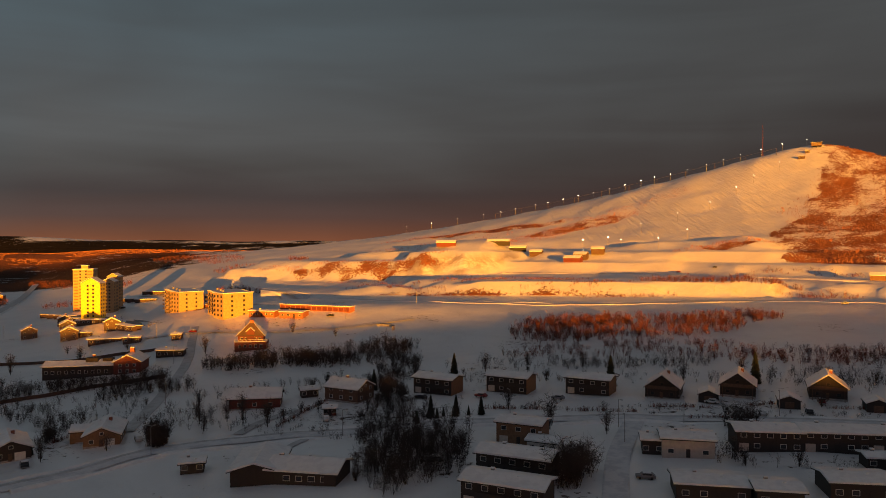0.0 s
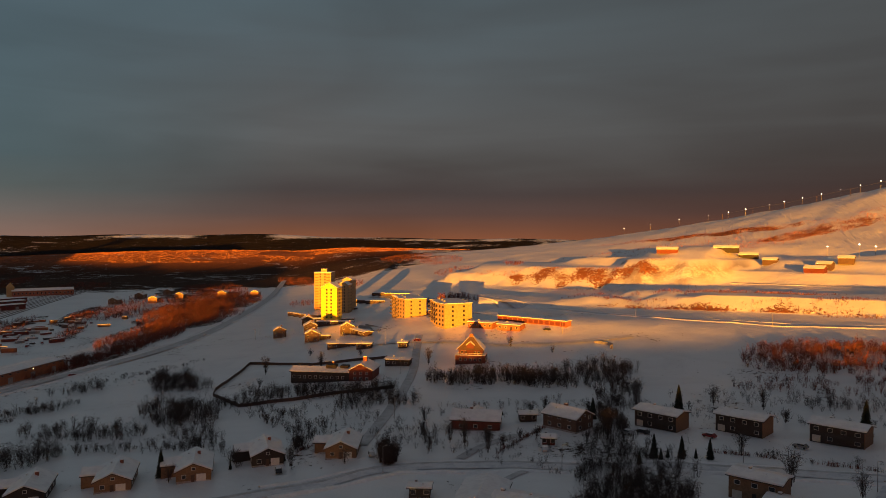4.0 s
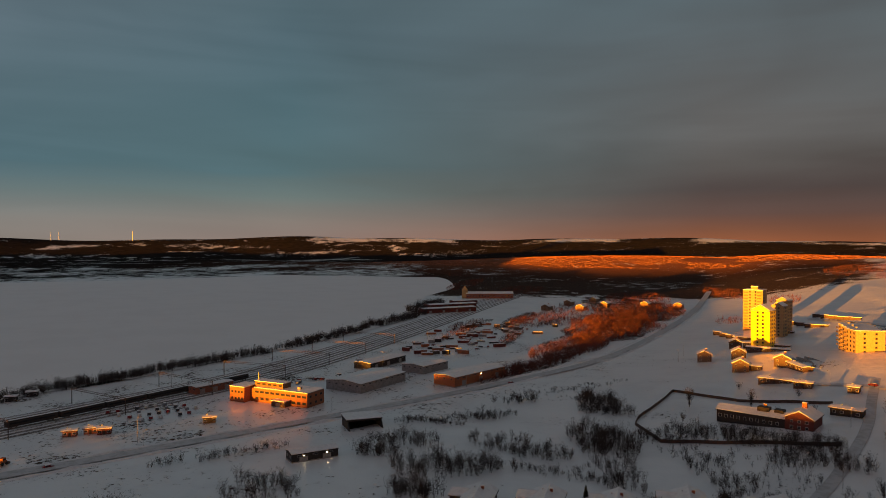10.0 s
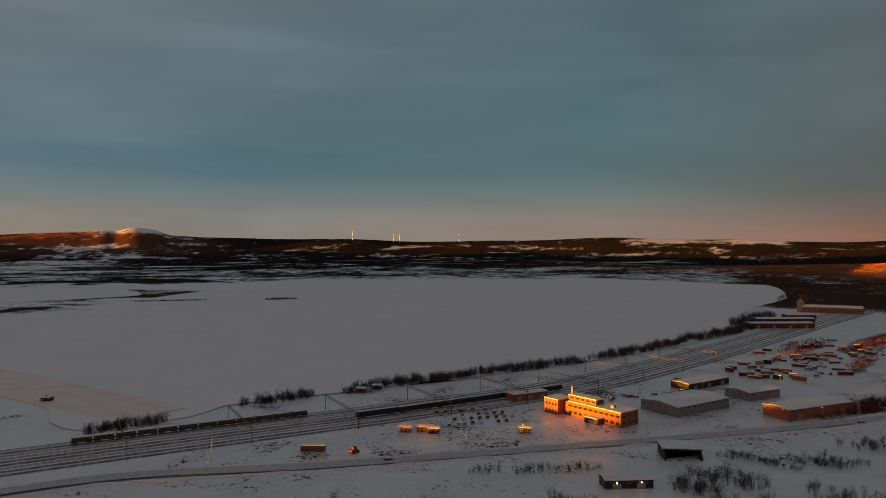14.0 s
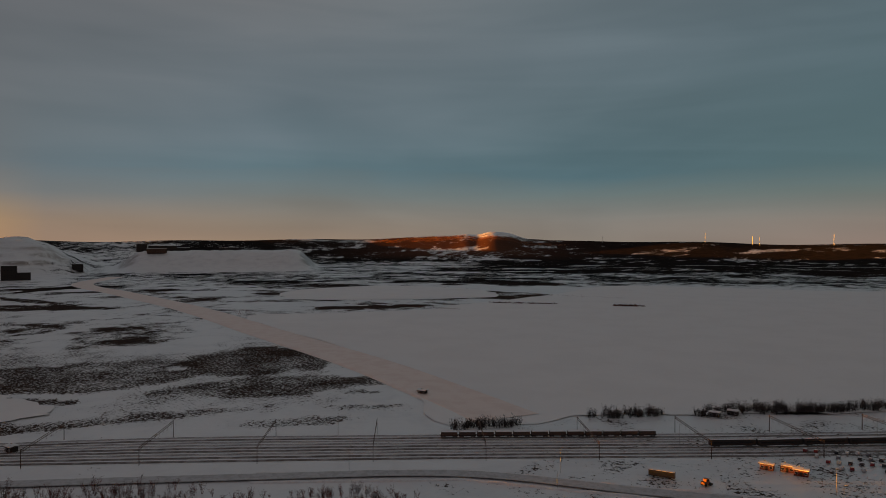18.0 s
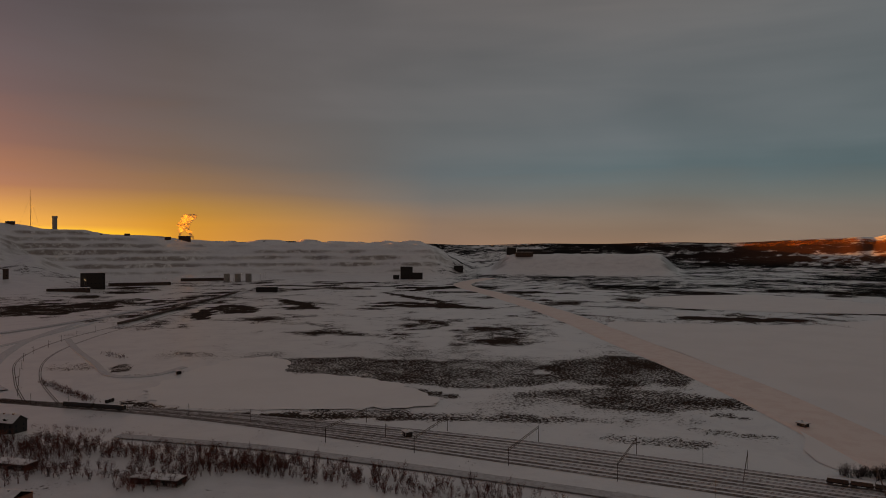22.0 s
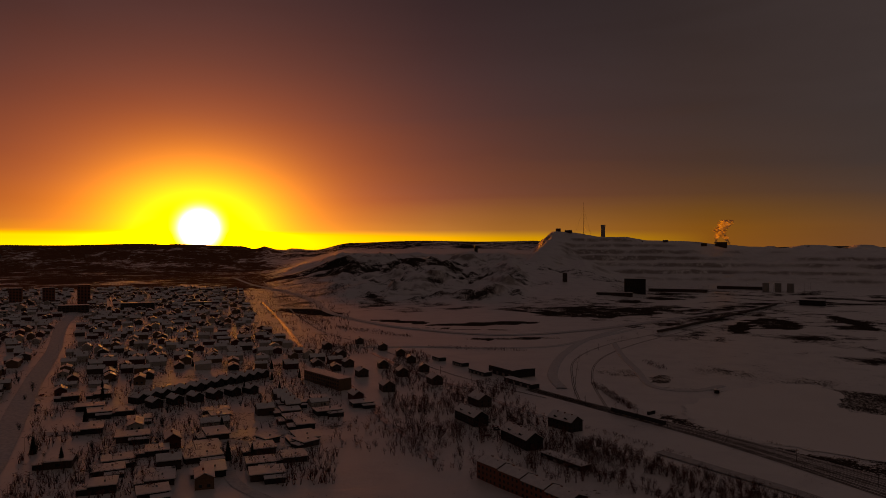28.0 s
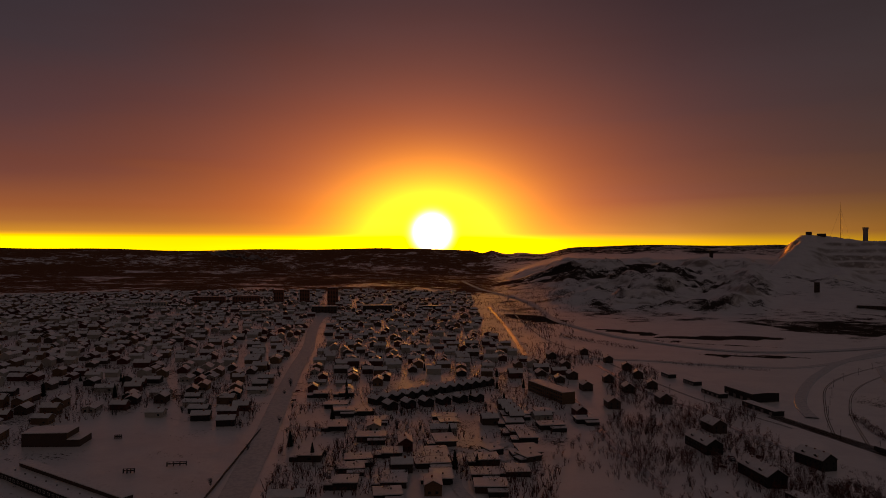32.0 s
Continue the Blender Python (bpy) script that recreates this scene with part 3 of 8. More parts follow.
def cover_of(x, y):
    """How thickly twigs, heath and trees stand on the ground (0 to 1), and how far they are woods."""
    far, az = np.hypot(x, y), np.degrees(np.arctan2(-x, y)) % 360
    s = x - slope_foot(y)
    back = np.where(az > 290, az - 360, az)
    plain = step(far, 1500, 2100) * (1 - step(back, 128, 140)) * step(back, 4, 10)
    cover = 0.62 * plain * (1 - 0.12 * step(back, 80, 110))
    # dark woods out to the fells, broken by long open mires
    mire = step(waves(back * 26, far, 330, 2) + 0.5 * waves(back * 60, far, 120, 5), 0.25, 0.6)
    woods = (0.86 - 0.42 * mire) * step(far, 2150, 2700) * step(back, 5, 12) * (1 - step(back, 96, 112))
    woods = np.maximum(woods, (0.82 - 0.3 * mire) * step(far, 3300, 3800) * step(back, 90, 100) * (1 - step(back, 122, 134)))
    woods = np.maximum(woods, (0.74 - 0.34 * mire) * step(far, 1850, 2250) * step(back, 184, 189))
    cover = np.maximum(cover, woods)
    cover = np.maximum(cover, 0.8 * step(far, 1050, 1300) * step(back, 14, 22) * (1 - step(back, 50, 60)))
    cover = np.maximum(cover, (0.64 + 0.14 * waves(x, y, 500, 3)) * step(far, 2000, 2500) * step(back, 180, 190))
    cover = np.maximum(cover, 0.62 * step(far, 3500, 4200))
    # the hill's wooded flank, scrub strips on its foot, marsh and pit
    dx, dy = x - 672, y - 1279
    u = -0.885 * dx + 0.465 * dy
    v = 0.465 * dx + 0.885 * dy
    edge = np.interp(v, (-720, -690, -656, -482, -397, -187, 0), (-60, -40, 33, 63, 24, 5, 0)) + 10 * waves(x, y, 60, 1)
    flank = step(edge - u, -8, 14) * step(v, -730, -690) * step(far, 640, 760) * step(-back, 10, 14)
    cover = np.maximum(cover, (0.62 + 0.16 * waves(x, y, 120, 6) + 0.1 * waves(x, y, 42, 2)) * flank)
    # frosted scrub, coloured as if sunlit, on the shoulder and on the banks under it
    shoulder = np.maximum(np.maximum(bump(x, y, 205, 1085, 105, 40, 25), bump(x, y, 60, 1190, 170, 34, -14)), np.maximum(bump(x, y, -95, 782, 105, 22, -14), 0.8 * bump(x, y, 20, 562, 150, 9, -6)))
    shoulder = np.maximum(shoulder, np.maximum(bump(x, y, 310, 772, 40, 16, 10), 0.9 * bump(x, y, 60, 610, 70, 9, -12)))
    cover = np.maximum(cover, (0.62 + 0.16 * waves(x, y, 40, 3)) * step(shoulder, 0.2, 0.6))
    cover = np.maximum(cover, 0.5 * bump(x, y, 0, 900, 150, 60))
    # reed beds and heath of the marsh: middle, half axes, turn, thickness
    for cx, cy, rx, ry, turn, thick in REEDS + BANKS:
        c, s_ = math.cos(radians(turn)), math.sin(radians(turn))
        a, b = ((x - cx) * c + (y - cy) * s_) / rx, ((y - cy) * c - (x - cx) * s_) / ry
        edge = a * a + b * b + 0.35 * waves(x, y, 0.9 * min(rx, 3 * ry), cx % 5)
        cover = np.maximum(cover, thick * (1 - step(edge, 0.75, 1.25)))
    ragged = az + 2.5 * waves(x, y, 210, 6)
    town = step(ragged, 178, 184) * (1 - step(az, 230, 236)) * step(far, 360, 430) * (1 - step(far, 2150, 2400)) * (1 - step(x, 178, 190) * (1 - step(x, 340, 350)) * step(y, -472, -462) * (1 - step(y, -290, -280)))
    cover = np.maximum(cover, (0.37 + 0.12 * waves(x, y, 60, 2)) * town)
    heath = step(-x, 250, 400) * step(-y, 120, 260) * (1 - step(far, 1400, 1900)) * step(az, 95, 104)
    cover = np.maximum(cover, (0.385 + 0.15 * waves(x, y, 210, 2)) * heath)
    pit = step(az, 163, 168) * (1 - step(az, 186, 190)) * step(far, 1250, 1500) * (1 - step(far, 2300, 3000))
    cover = np.maximum(cover, (0.46 + 0.16 * waves(x, y, 170, 4)) * pit)
    cover = np.maximum(cover, 0.4 * step(az, 140, 146) * (1 - step(az, 166, 168)) * step(far, 1150, 1400) * (1 - step(far, 2400, 2600)))
    wood = np.clip(plain + step(far, 2200, 2800), 0, 1)
    # where colour carries the low sun's orange, and its haze over the southern woods
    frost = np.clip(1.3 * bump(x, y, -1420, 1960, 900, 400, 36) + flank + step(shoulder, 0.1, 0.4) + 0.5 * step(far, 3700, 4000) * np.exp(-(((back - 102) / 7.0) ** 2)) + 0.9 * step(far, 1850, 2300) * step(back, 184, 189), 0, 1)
    cover = np.maximum(cover, 0.98 * bump(x, y, -1420, 1960, 900, 400, 36) ** 0.7)
    cover = cover * (1 - 0.75 * np.exp(-(((back - 99.4) / 3.0) ** 2)) * step(far, 4200, 4600))
    cover = cover * (1 - 0.6 * step(back, 2, 10) * (1 - step(back, 58, 70)) * step(far, 4250, 4450) * np.clip(0.5 + 0.8 * waves(x, y, 800, 4), 0, 1))
    streaks = step(az, 97, 104) * (1 - step(az, 158, 164)) * step(far, 1050, 1300) * (1 - step(far, 2200, 2400))
    cover = np.maximum(cover, (0.46 + 0.2 * waves(x, y, 190, 5)) * streaks)
    close = (1 - step(far, 560, 660)) * step(far, 40, 90) * (1 - town)
    cover = np.maximum(cover, (0.26 + 0.13 * waves(x, y, 75, 3)) * close)
    yard = step(-x, 290, 320) * (1 - step(-x, 560, 640)) * step(y, -120, -60) * (1 - step(y, 480, 560))
    cover = np.maximum(cover, (0.34 + 0.12 * waves(x, y, 50, 1)) * yard)
    cover = cover * (1 - 0.9 * step(az, 113, 115) * (1 - step(az, 128, 129.5)) * step(far, 2680, 2780) * (1 - step(far, 3300, 3500)))
    grove = bump(x, y, -500, 640, 260, 120, 118) > 0.3
    reeds = 0.0
    for cx, cy, rx, ry, turn, thick in REEDS:
        reeds = np.maximum(reeds, step(bump(x, y, cx, cy, 1.5 * rx, 1.5 * ry + 4, turn), 0.3, 0.5))
    fleck = np.maximum(reeds, np.maximum(0.7 * flank, 0.8 * step(shoulder, 0.1, 0.4)))
    fleck = np.maximum(np.maximum(fleck, np.maximum(close, np.maximum(yard, grove))), np.maximum(town, step(-x, 240, 300) * step(-y, 100, 160) * (1 - step(far, 760, 900))))
    return cover, wood, frost, fleck


def make_ground():
    rays = 860
    r = np.sort(np.r_[np.exp(np.linspace(math.log(16), math.log(4880), 340)), np.linspace(1420, 2480, 80), np.linspace(2480, 3120, 60)])
    rings = len(r)
    a = np.linspace(0, 2 * np.pi, rays, endpoint=False)
    rr, aa = np.meshgrid(r, a, indexing="ij")
    x, y = -np.sin(aa) * rr, np.cos(aa) * rr
    z = ground(x, y)
    co = np.stack([x, y, z], -1).reshape(-1, 3)
    i, j = np.meshgrid(np.arange(rings - 1), np.arange(rays), indexing="ij")
    k = (j + 1) % rays
    quads = np.stack([i * rays + j, i * rays + k, (i + 1) * rays + k, (i + 1) * rays + j], -1).reshape(-1, 4)
    centre = len(co)
    co = np.vstack([co, [[0, 0, ground_z(0.01, 0)]]])
    data = bpy.data.meshes.new("ground")
    fan = [(centre, (b + 1) % rays, b) for b in range(rays)]
    data.from_pydata(co.tolist(), [], quads[:, ::-1].tolist() + fan)
    cover, wood, frost, fleck = cover_of(co[:, 0], co[:, 1])
    for name, values in (("cover", cover), ("wood", wood), ("frost", frost), ("fleck", fleck)):
        data.attributes.new(name, "FLOAT", "POINT").data.foreach_set("value", np.asarray(values, np.float32))
    data.materials.append(LAND)
    data.shade_smooth()
    ob = new("ground", data)
    return tagged(ob, "snow-covered ground with heath, scrub and distant wooded fells", "ground", kind="structure")


make_ground()


def ribbon(name, line, width, mat, label, category, lift=0.25, step_by=6.0, edge=-0.14):
    """A strip that follows the ground along a smoothed line of plan points."""
    pts = [Vector((p[0], p[1], 0)) for p in line]
    path = []
    for n in range(len(pts) - 1):
        p0, p1, p2, p3 = pts[max(n - 1, 0)], pts[n], pts[n + 1], pts[min(n + 2, len(pts) - 1)]
        count = max(2, int((p2 - p1).length / step_by))
        for k in range(count):
            t = k / count
            path.append(0.5 * (2 * p1 + (p2 - p0) * t + (2 * p0 - 5 * p1 + 4 * p2 - p3) * t * t + (3 * p1 - p0 - 3 * p2 + p3) * t**3))
    path.append(pts[-1])
    verts, faces = [], []
    cross = (-0.5, -0.42, -0.15, 0.15, 0.42, 0.5)
    for n, p in enumerate(path):
        way = (path[min(n + 1, len(path) - 1)] - path[max(n - 1, 0)]).normalized()
        across = Vector((way.y, -way.x, 0))
        for c in cross:
            q = p + across * (c * width)
            low = edge if abs(c) > 0.45 else 0.0
            verts.append((q.x, q.y, max(ground_z(p.x, p.y), ground_z(q.x, q.y)) + lift + low))
        if n:
            b = (n - 1) * len(cross)
            for k in range(len(cross) - 1):
                faces.append((b + k, b + k + 1, b + k + 1 + len(cross), b + k + len(cross)))
    ob = new(name, fast_mesh(name, verts, [f[::-1] for f in faces], mat))
    if category:
        tagged(ob, label, category, kind="structure")
    return path


# ---- lake, roads, railway ----
def smooth_loop(shore, steps):
    pts = []
    for n in range(len(shore)):
        p0, p1, p2, p3 = (Vector(shore[(n + k - 1) % len(shore)]) for k in range(4))
        for k in range(steps):
            t = k / steps
            pts.append(0.5 * (2 * p1 + (p2 - p0) * t + (2 * p0 - 5 * p1 + 4 * p2 - p3) * t * t + (3 * p1 - p0 - 3 * p2 + p3) * t**3))
    return pts


def ice_sheet(name, shore, label, z, steps=8):
    rng = random.Random(3)
    bm = bmesh.new()
    bm.faces.new([bm.verts.new((p.x + rng.uniform(-5, 5), p.y + rng.uniform(-5, 5), z)) for p in smooth_loop(shore, steps)])
    bmesh.ops.triangulate(bm, faces=bm.faces)
    bmesh.ops.recalc_face_normals(bm, faces=bm.faces)
    if sum(f.normal.z for f in bm.faces) < 0:
        bmesh.ops.reverse_faces(bm, faces=bm.faces)
    tagged(part(name, bm, ICE), label, "lake", kind="structure")


ice_sheet("lake", [(-425, -95), (-476, -8), (-499, 77), (-552, 235), (-700, 513), (-901, 681), (-1117, 937), (-1500, 1180), (-1762, 1175), (-1761, 524), (-1846, 29), (-1504, -118), (-1290, -230), (-1120, -300), (-1030, -430), (-950, -520), (-631, -200)], "frozen lake under smooth snow", 2.75)
ice_sheet("pond", [(-280, -567), (-368, -628), (-429, -638), (-432, -590), (-396, -535), (-420, -495), (-425, -413), (-395, -350), (-345, -382), (-290, -436), (-269, -458), (-256, -521)], "frozen pond under smooth snow", 3.0)
ice_sheet("far_bay", [(-1270, -500), (-1310, -640), (-1500, -700), (-1700, -560), (-1640, -330), (-1420, -230)], "frozen bay between dark reed banks", 2.6)

# winter road over the ice, with the trail beside it, painted sunlit pink
ribbon("ice_road", [(-452, -60), (-520, -120), (-631, -225), (-800, -410), (-1035, -665), (-1300, -1000), (-1560, -1330), (-1900, -1500)], 52, SUNLIT_ICEROAD, "groomed winter road of packed snow, coloured pink as if sunlit", "road", 0.75, 14, -0.6)
ribbon("road", [(-196, -436), (-218, -395), (-250, -330), (-310, -160), (-338, -64), (-333, 32), (-333, 190), (-338, 311), (-360, 465), (-446, 687), (-538, 888), (-700, 1200)], 9, LANE, "grey packed-snow road along the railway flats", "road", 0.9)
ribbon("street", [(-180, 120), (-106, 168), (-77, 197), (-25, 209), (12, 216), (62, 215), (125, 201), (200, 180)], 7, PACKED, "snow-packed residential street", "road", 0.3)
ribbon("wheel_tracks", [(-180, 122), (-106, 170), (-77, 199), (-25, 211), (12, 218), (62, 217), (125, 203), (200, 182)], 1.6, LANE, "darker wheel tracks along the residential street", "road", 0.36)
ribbon("driveway", [(-62, 208), (-58, 222), (-50, 236)], 3.5, LANE, "trodden driveway to a villa", "road", 0.3, 4)
ribbon("driveway", [(-100, 205), (-112, 208)], 4, LANE, "trodden driveway to a bungalow", "road", 0.3, 4)
ribbon("footpath", [(-40, 200), (-46, 188), (-44, 176)], 2.5, LANE, "trodden path to the nursery school", "road", 0.3, 4)
ribbon("driveway", [(84, 206), (92, 222), (88, 228)], 3.5, LANE, "trodden driveway between the chalets", "road", 0.3, 4)
ribbon("street", [(36, 150), (44, 180), (57, 213)], 6, PACKED, "snow-packed side street", "road", 0.3)
ribbon("lane", [(-98, 215), (-107, 265), (-122, 330), (-137, 378), (-150, 420)], 4.5, LANE, "trodden lane up to the apartment blocks", "road", 0.3)
ribbon("street", [(-200, 395), (-150, 405), (-100, 395), (-55, 402), (-20, 420)], 6, PACKED, "ploughed street below the apartment blocks", "road", 0.3)
ribbon("hill_road", [(-330, 760), (-230, 690), (-130, 585), (-60, 520), (0, 488), (70, 478), (140, 492), (214, 500), (290, 470), (380, 430)], 9, PACKED, "ploughed road along the foot of the ski hill", "road", 0.28, 6, -0.1)
ribbon("hill_lane", [(60, 740), (160, 705), (240, 655), (341, 560), (430, 500)], 7, PACKED, "ploughed lane under the ski slope", "road", 0.3, 6, -0.1)
ribbon("main_street", [(150, -285), (173, -346), (210, -455), (255, -580), (300, -710), (354, -872), (440, -1100), (520, -1350)], 16, PACKED, "wide snow-packed street with wheel tracks", "road", 0.35)
ribbon("avenue", [(-50, -415), (-36, -466), (-22, -515), (-11, -574), (14, -680), (42, -786), (77, -931), (131, -1208), (231, -1670)], 6, ICY, "icy tree-lined avenue", "road", 0.35)
ribbon("park_path", [(-156, -512), (-143, -537), (-122, -580), (-104, -640), (-64, -712), (-16, -874)], 6, ICY, "icy path through the birch park", "road", 0.35)
ribbon("highway", [(-1050, -1560), (-700, -1330), (-455, -1150), (-339, -1074), (-242, -1038), (-175, -1050), (-101, -1110), (-31, -1198), (60, -1400), (141, -1766), (373, -2413), (520, -2900)], 16, PACKED, "cleared highway round the open pit", "road", 0.8, 14)
ribbon("mine_road", [(-190, -640), (-197, -699), (-224, -784), (-262, -870), (-319, -971), (-420, -1100)], 11, PACKED, "ploughed road to the mine", "road", 0.9, 6, -1.2)
ribbon("loop_road", [(-345, -931), (-318, -830), (-297, -730), (-279, -645), (-305, -619), (-345, -638)], 8, PACKED, "ploughed loop road on the flats", "road", 0.9, 6, -1.3)
ribbon("rim_road", [(40, -930), (-26, -924), (-85, -921), (-168, -908), (-250, -912), (-336, -988), (-455, -1110)], 9, PACKED, "ploughed road under the pit", "road", 0.8, 6, -1.2)
ribbon("cross_street", [(40, -440), (110, -470), (200, -480)], 7, PACKED, "snow-packed residential street", "road", 0.35)
ribbon("cross_street", [(20, -330), (60, -380), (65, -440), (40, -490), (55, -520)], 7, PACKED, "snow-packed residential street", "road", 0.35)

def snow_bank(line, side, tall, wide, seed):
    """The lumpy ridge of ploughed snow along one edge of a road."""
    pts = [Vector((p[0], p[1], 0)) for p in line]
    verts, faces, at = [], [], 0.0
    for a, b in zip(pts, pts[1:]):
        way = (b - a).normalized()
        across = Vector((way.y, -way.x, 0))
        count = max(1, int((b - a).length / 5))
        for k in range(count):
            p = a + (b - a) * (k / count)
            at += 5.0
            h = tall * (0.65 + 0.55 * noise.noise(Vector((at * 0.07, seed, 0))) + 0.4 * noise.noise(Vector((at * 0.21, 0, seed))))
            for c, z in ((-0.5, -0.5), (-0.22, 0.7 * h), (0.05, h), (0.26, 0.6 * h), (0.5, -0.5)):
                q = p + across * (side + c * wide)
                verts.append((q.x, q.y, ground_z(q.x, q.y) + z))
    for n in range(len(verts) // 5 - 1):
        faces += [(5 * n + k, 5 * n + k + 1, 5 * n + k + 6, 5 * n + k + 5)[::-1] for k in range(4)]
    data = fast_mesh("snow_bank", verts, faces, SNOW)
    data.shade_smooth()
    tagged(new("snow_bank", data), "lumpy bank of ploughed snow along a road", "snow bank", kind="structure")


HILL_ROAD = [(-230, 690), (-130, 585), (-60, 520), (0, 488), (70, 478), (140, 492), (214, 500), (290, 470), (380, 430)]
HILL_LANE = [(60, 740), (160, 705), (240, 655), (341, 560), (430, 500)]
FLATS_ROAD = [(-310, -160), (-338, -64), (-333, 32), (-333, 190), (-338, 311), (-360, 465), (-446, 687), (-538, 888)]
for n, (line, side, tall) in enumerate(((HILL_ROAD, 7, 0.8), (HILL_ROAD, -7, 0.7), (HILL_LANE, 6, 0.8), (HILL_LANE, -6, 0.7), (FLATS_ROAD, 6.5, 1.3), (FLATS_ROAD, -6.5, 1.3), ([(-106, 168), (-77, 197), (-25, 209), (12, 216), (62, 215), (125, 201), (200, 180)], 4.6, 0.8), ([(-106, 168), (-77, 197), (-25, 209), (12, 216), (62, 215), (125, 201), (200, 180)], -4.6, 0.8))):
    snow_bank(line, side, tall, 4.0, n * 3.7)

YARD = [(-160, -640), (-200, -560), (-262, -440), (-330, -260), (-375, -110), (-405, 0), (-430, 90), (-470, 210), (-545, 345), (-640, 495), (-760, 680), (-900, 900)]


def offset_line(line, by):
    """The line moved sideways (to the east for a line that runs north)."""
    out = []
    for n, p in enumerate(line):
        a, b = line[max(n - 1, 0)], line[min(n + 1, len(line) - 1)]
        d = math.hypot(b[0] - a[0], b[1] - a[1])
        k = by(p[1]) if callable(by) else by
        out.append((p[0] + k * (b[1] - a[1]) / d, p[1] - k * (b[0] - a[0]) / d))
    return out


def track(line, label, bed_mat=RAILBED):
    """A railway track: snowy bed, two rails."""
    path = ribbon("track_bed", line, 3.0, bed_mat, "", "", 0.22, 9, -0.12)
    bed = bpy.data.objects[[o.name for o in bpy.data.objects if o.name.startswith("track_bed")][-1]]
    for side in (-0.75, 0.75):
        verts, faces = [], []
        for n, p in enumerate(path):
            way = (path[min(n + 1, len(path) - 1)] - path[max(n - 1, 0)]).normalized()
            across = Vector((way.y, -way.x, 0))
            z = ground_z(p.x, p.y) + 0.22
            for c, h in ((-0.26, 0), (-0.2, 0.07), (0.2, 0.07), (0.26, 0)):
                q = p + across * (side + c)
                verts.append((q.x, q.y, z + h))
            if n:
                b = 4 * (n - 1)
                faces += [(b + k, b + k + 4, b + k + 5, b + k + 1) for k in range(3)]
        rail = new("rail", fast_mesh("rail", verts, faces, RUST))
        rail.parent = bed
    tagged(bed, label, "railway track", "railway tracks")
    return bed


for k in range(9):
    side = (k - 4) * 5.4
    track(offset_line(YARD, lambda y, s=side: s * (0.25 + 0.75 * min(1.0, max(0.0, (y + 520) / 240)))), "railway track with dark rails on a snowy bed", DIRTY if k in (1, 4, 5, 7, 8) else RAILBED)
track([(-190, -585), (-212, -680), (-255, -810), (-340, -930), (-495, -1074), (-985, -1550), (-1334, -1776)], "curved railway track leading to the mine")
track([(-205, -560), (-232, -680), (-280, -800), (-365, -915), (-510, -1060), (-990, -1525), (-1330, -1750)], "curved railway track leading to the mine")
track([(-165, -600), (-100, -715), (-5, -960), (76, -1165), (210, -1800), (360, -2593)], "railway track past the old town")


def gantry(span):
    ob = thing("catenary_gantry", "tall steel railway gantry spanning several tracks", "gantry", "catenary gantries")
    for side in (-1, 1):
        bm = bmesh.new()
        for dx in (-0.3, 0.3):
            add_rod(bm, (side * span / 2 + dx, 0, -0.5), (side * span / 2 + dx * 0.6, 0, 9.5), 0.13, 0.1, 4)
        for n in range(7):
            add_rod(bm, (side * span / 2 - 0.3, 0, n * 1.3), (side * span / 2 + 0.3, 0, n * 1.3 + 1.3), 0.05, 0.05, 3)
        part("post", bm, RUST, ob)
    bm = bmesh.new()
    for z in (8.1, 9.2):
        add_rod(bm, (-span / 2, 0, z), (span / 2, 0, z), 0.14, 0.14, 4)
    n = int(span / 2)
    for k in range(n):
        a = -span / 2 + span * k / n
        add_rod(bm, (a, 0, 8.1 if k % 2 else 9.2), (a + span / n, 0, 9.2 if k % 2 else 8.1), 0.07, 0.07, 3)
    part("beam", bm, RUST, ob)
    for k in range(8):
        bm = bmesh.new()
        x = -span / 2 + span * (k + 0.5) / 8
        add_rod(bm, (x, 0, 8.1), (x, 0, 6.6), 0.06, 0.04, 4)
        add_rod(bm, (x, 0, 6.6), (x + 1.2, 0, 6.2), 0.04, 0.04, 3)
        part("dropper", bm, RUST, ob)
    return ob


def along(line, distance):
    for a, b in zip(line, line[1:]):
        d = math.hypot(b[0] - a[0], b[1] - a[1])
        if distance <= d:
            k = distance / d
            return a[0] + (b[0] - a[0]) * k, a[1] + (b[1] - a[1]) * k, math.degrees(math.atan2(-(b[0] - a[0]), b[1] - a[1]))
        distance -= d
    return None


first = gantry(52)
stand(first, *along(YARD, 330))
for k in range(1, 14):
    x, y, turn = along(YARD, 330 + 58 * k)
    copy_thing(first, pose(x, y, ground_z(x, y), 0, 0, turn))


def mast(height, arm, label, name="catenary_mast", mat=RUST):
    ob = thing(name, label, "mast", name.replace("_", " ") + "s")
    bm = bmesh.new()
    add_rod(bm, (0, 0, -0.5), (0, 0, height), 0.2, 0.13, 6)
    part("pole", bm, mat, ob)
    bm = bmesh.new()
    add_rod(bm, (0, 0, height - 1.2), (arm, 0, height - 1.9), 0.08, 0.06, 4)
    add_rod(bm, (0, 0, height - 0.2), (arm * 0.8, 0, height - 1.7), 0.05, 0.05, 3)
    part("arm", bm, mat, ob)
    return ob


first = mast(8.5, 3.0, "slim railway mast with a bracket arm")
stand(first, -190, -570, 60)
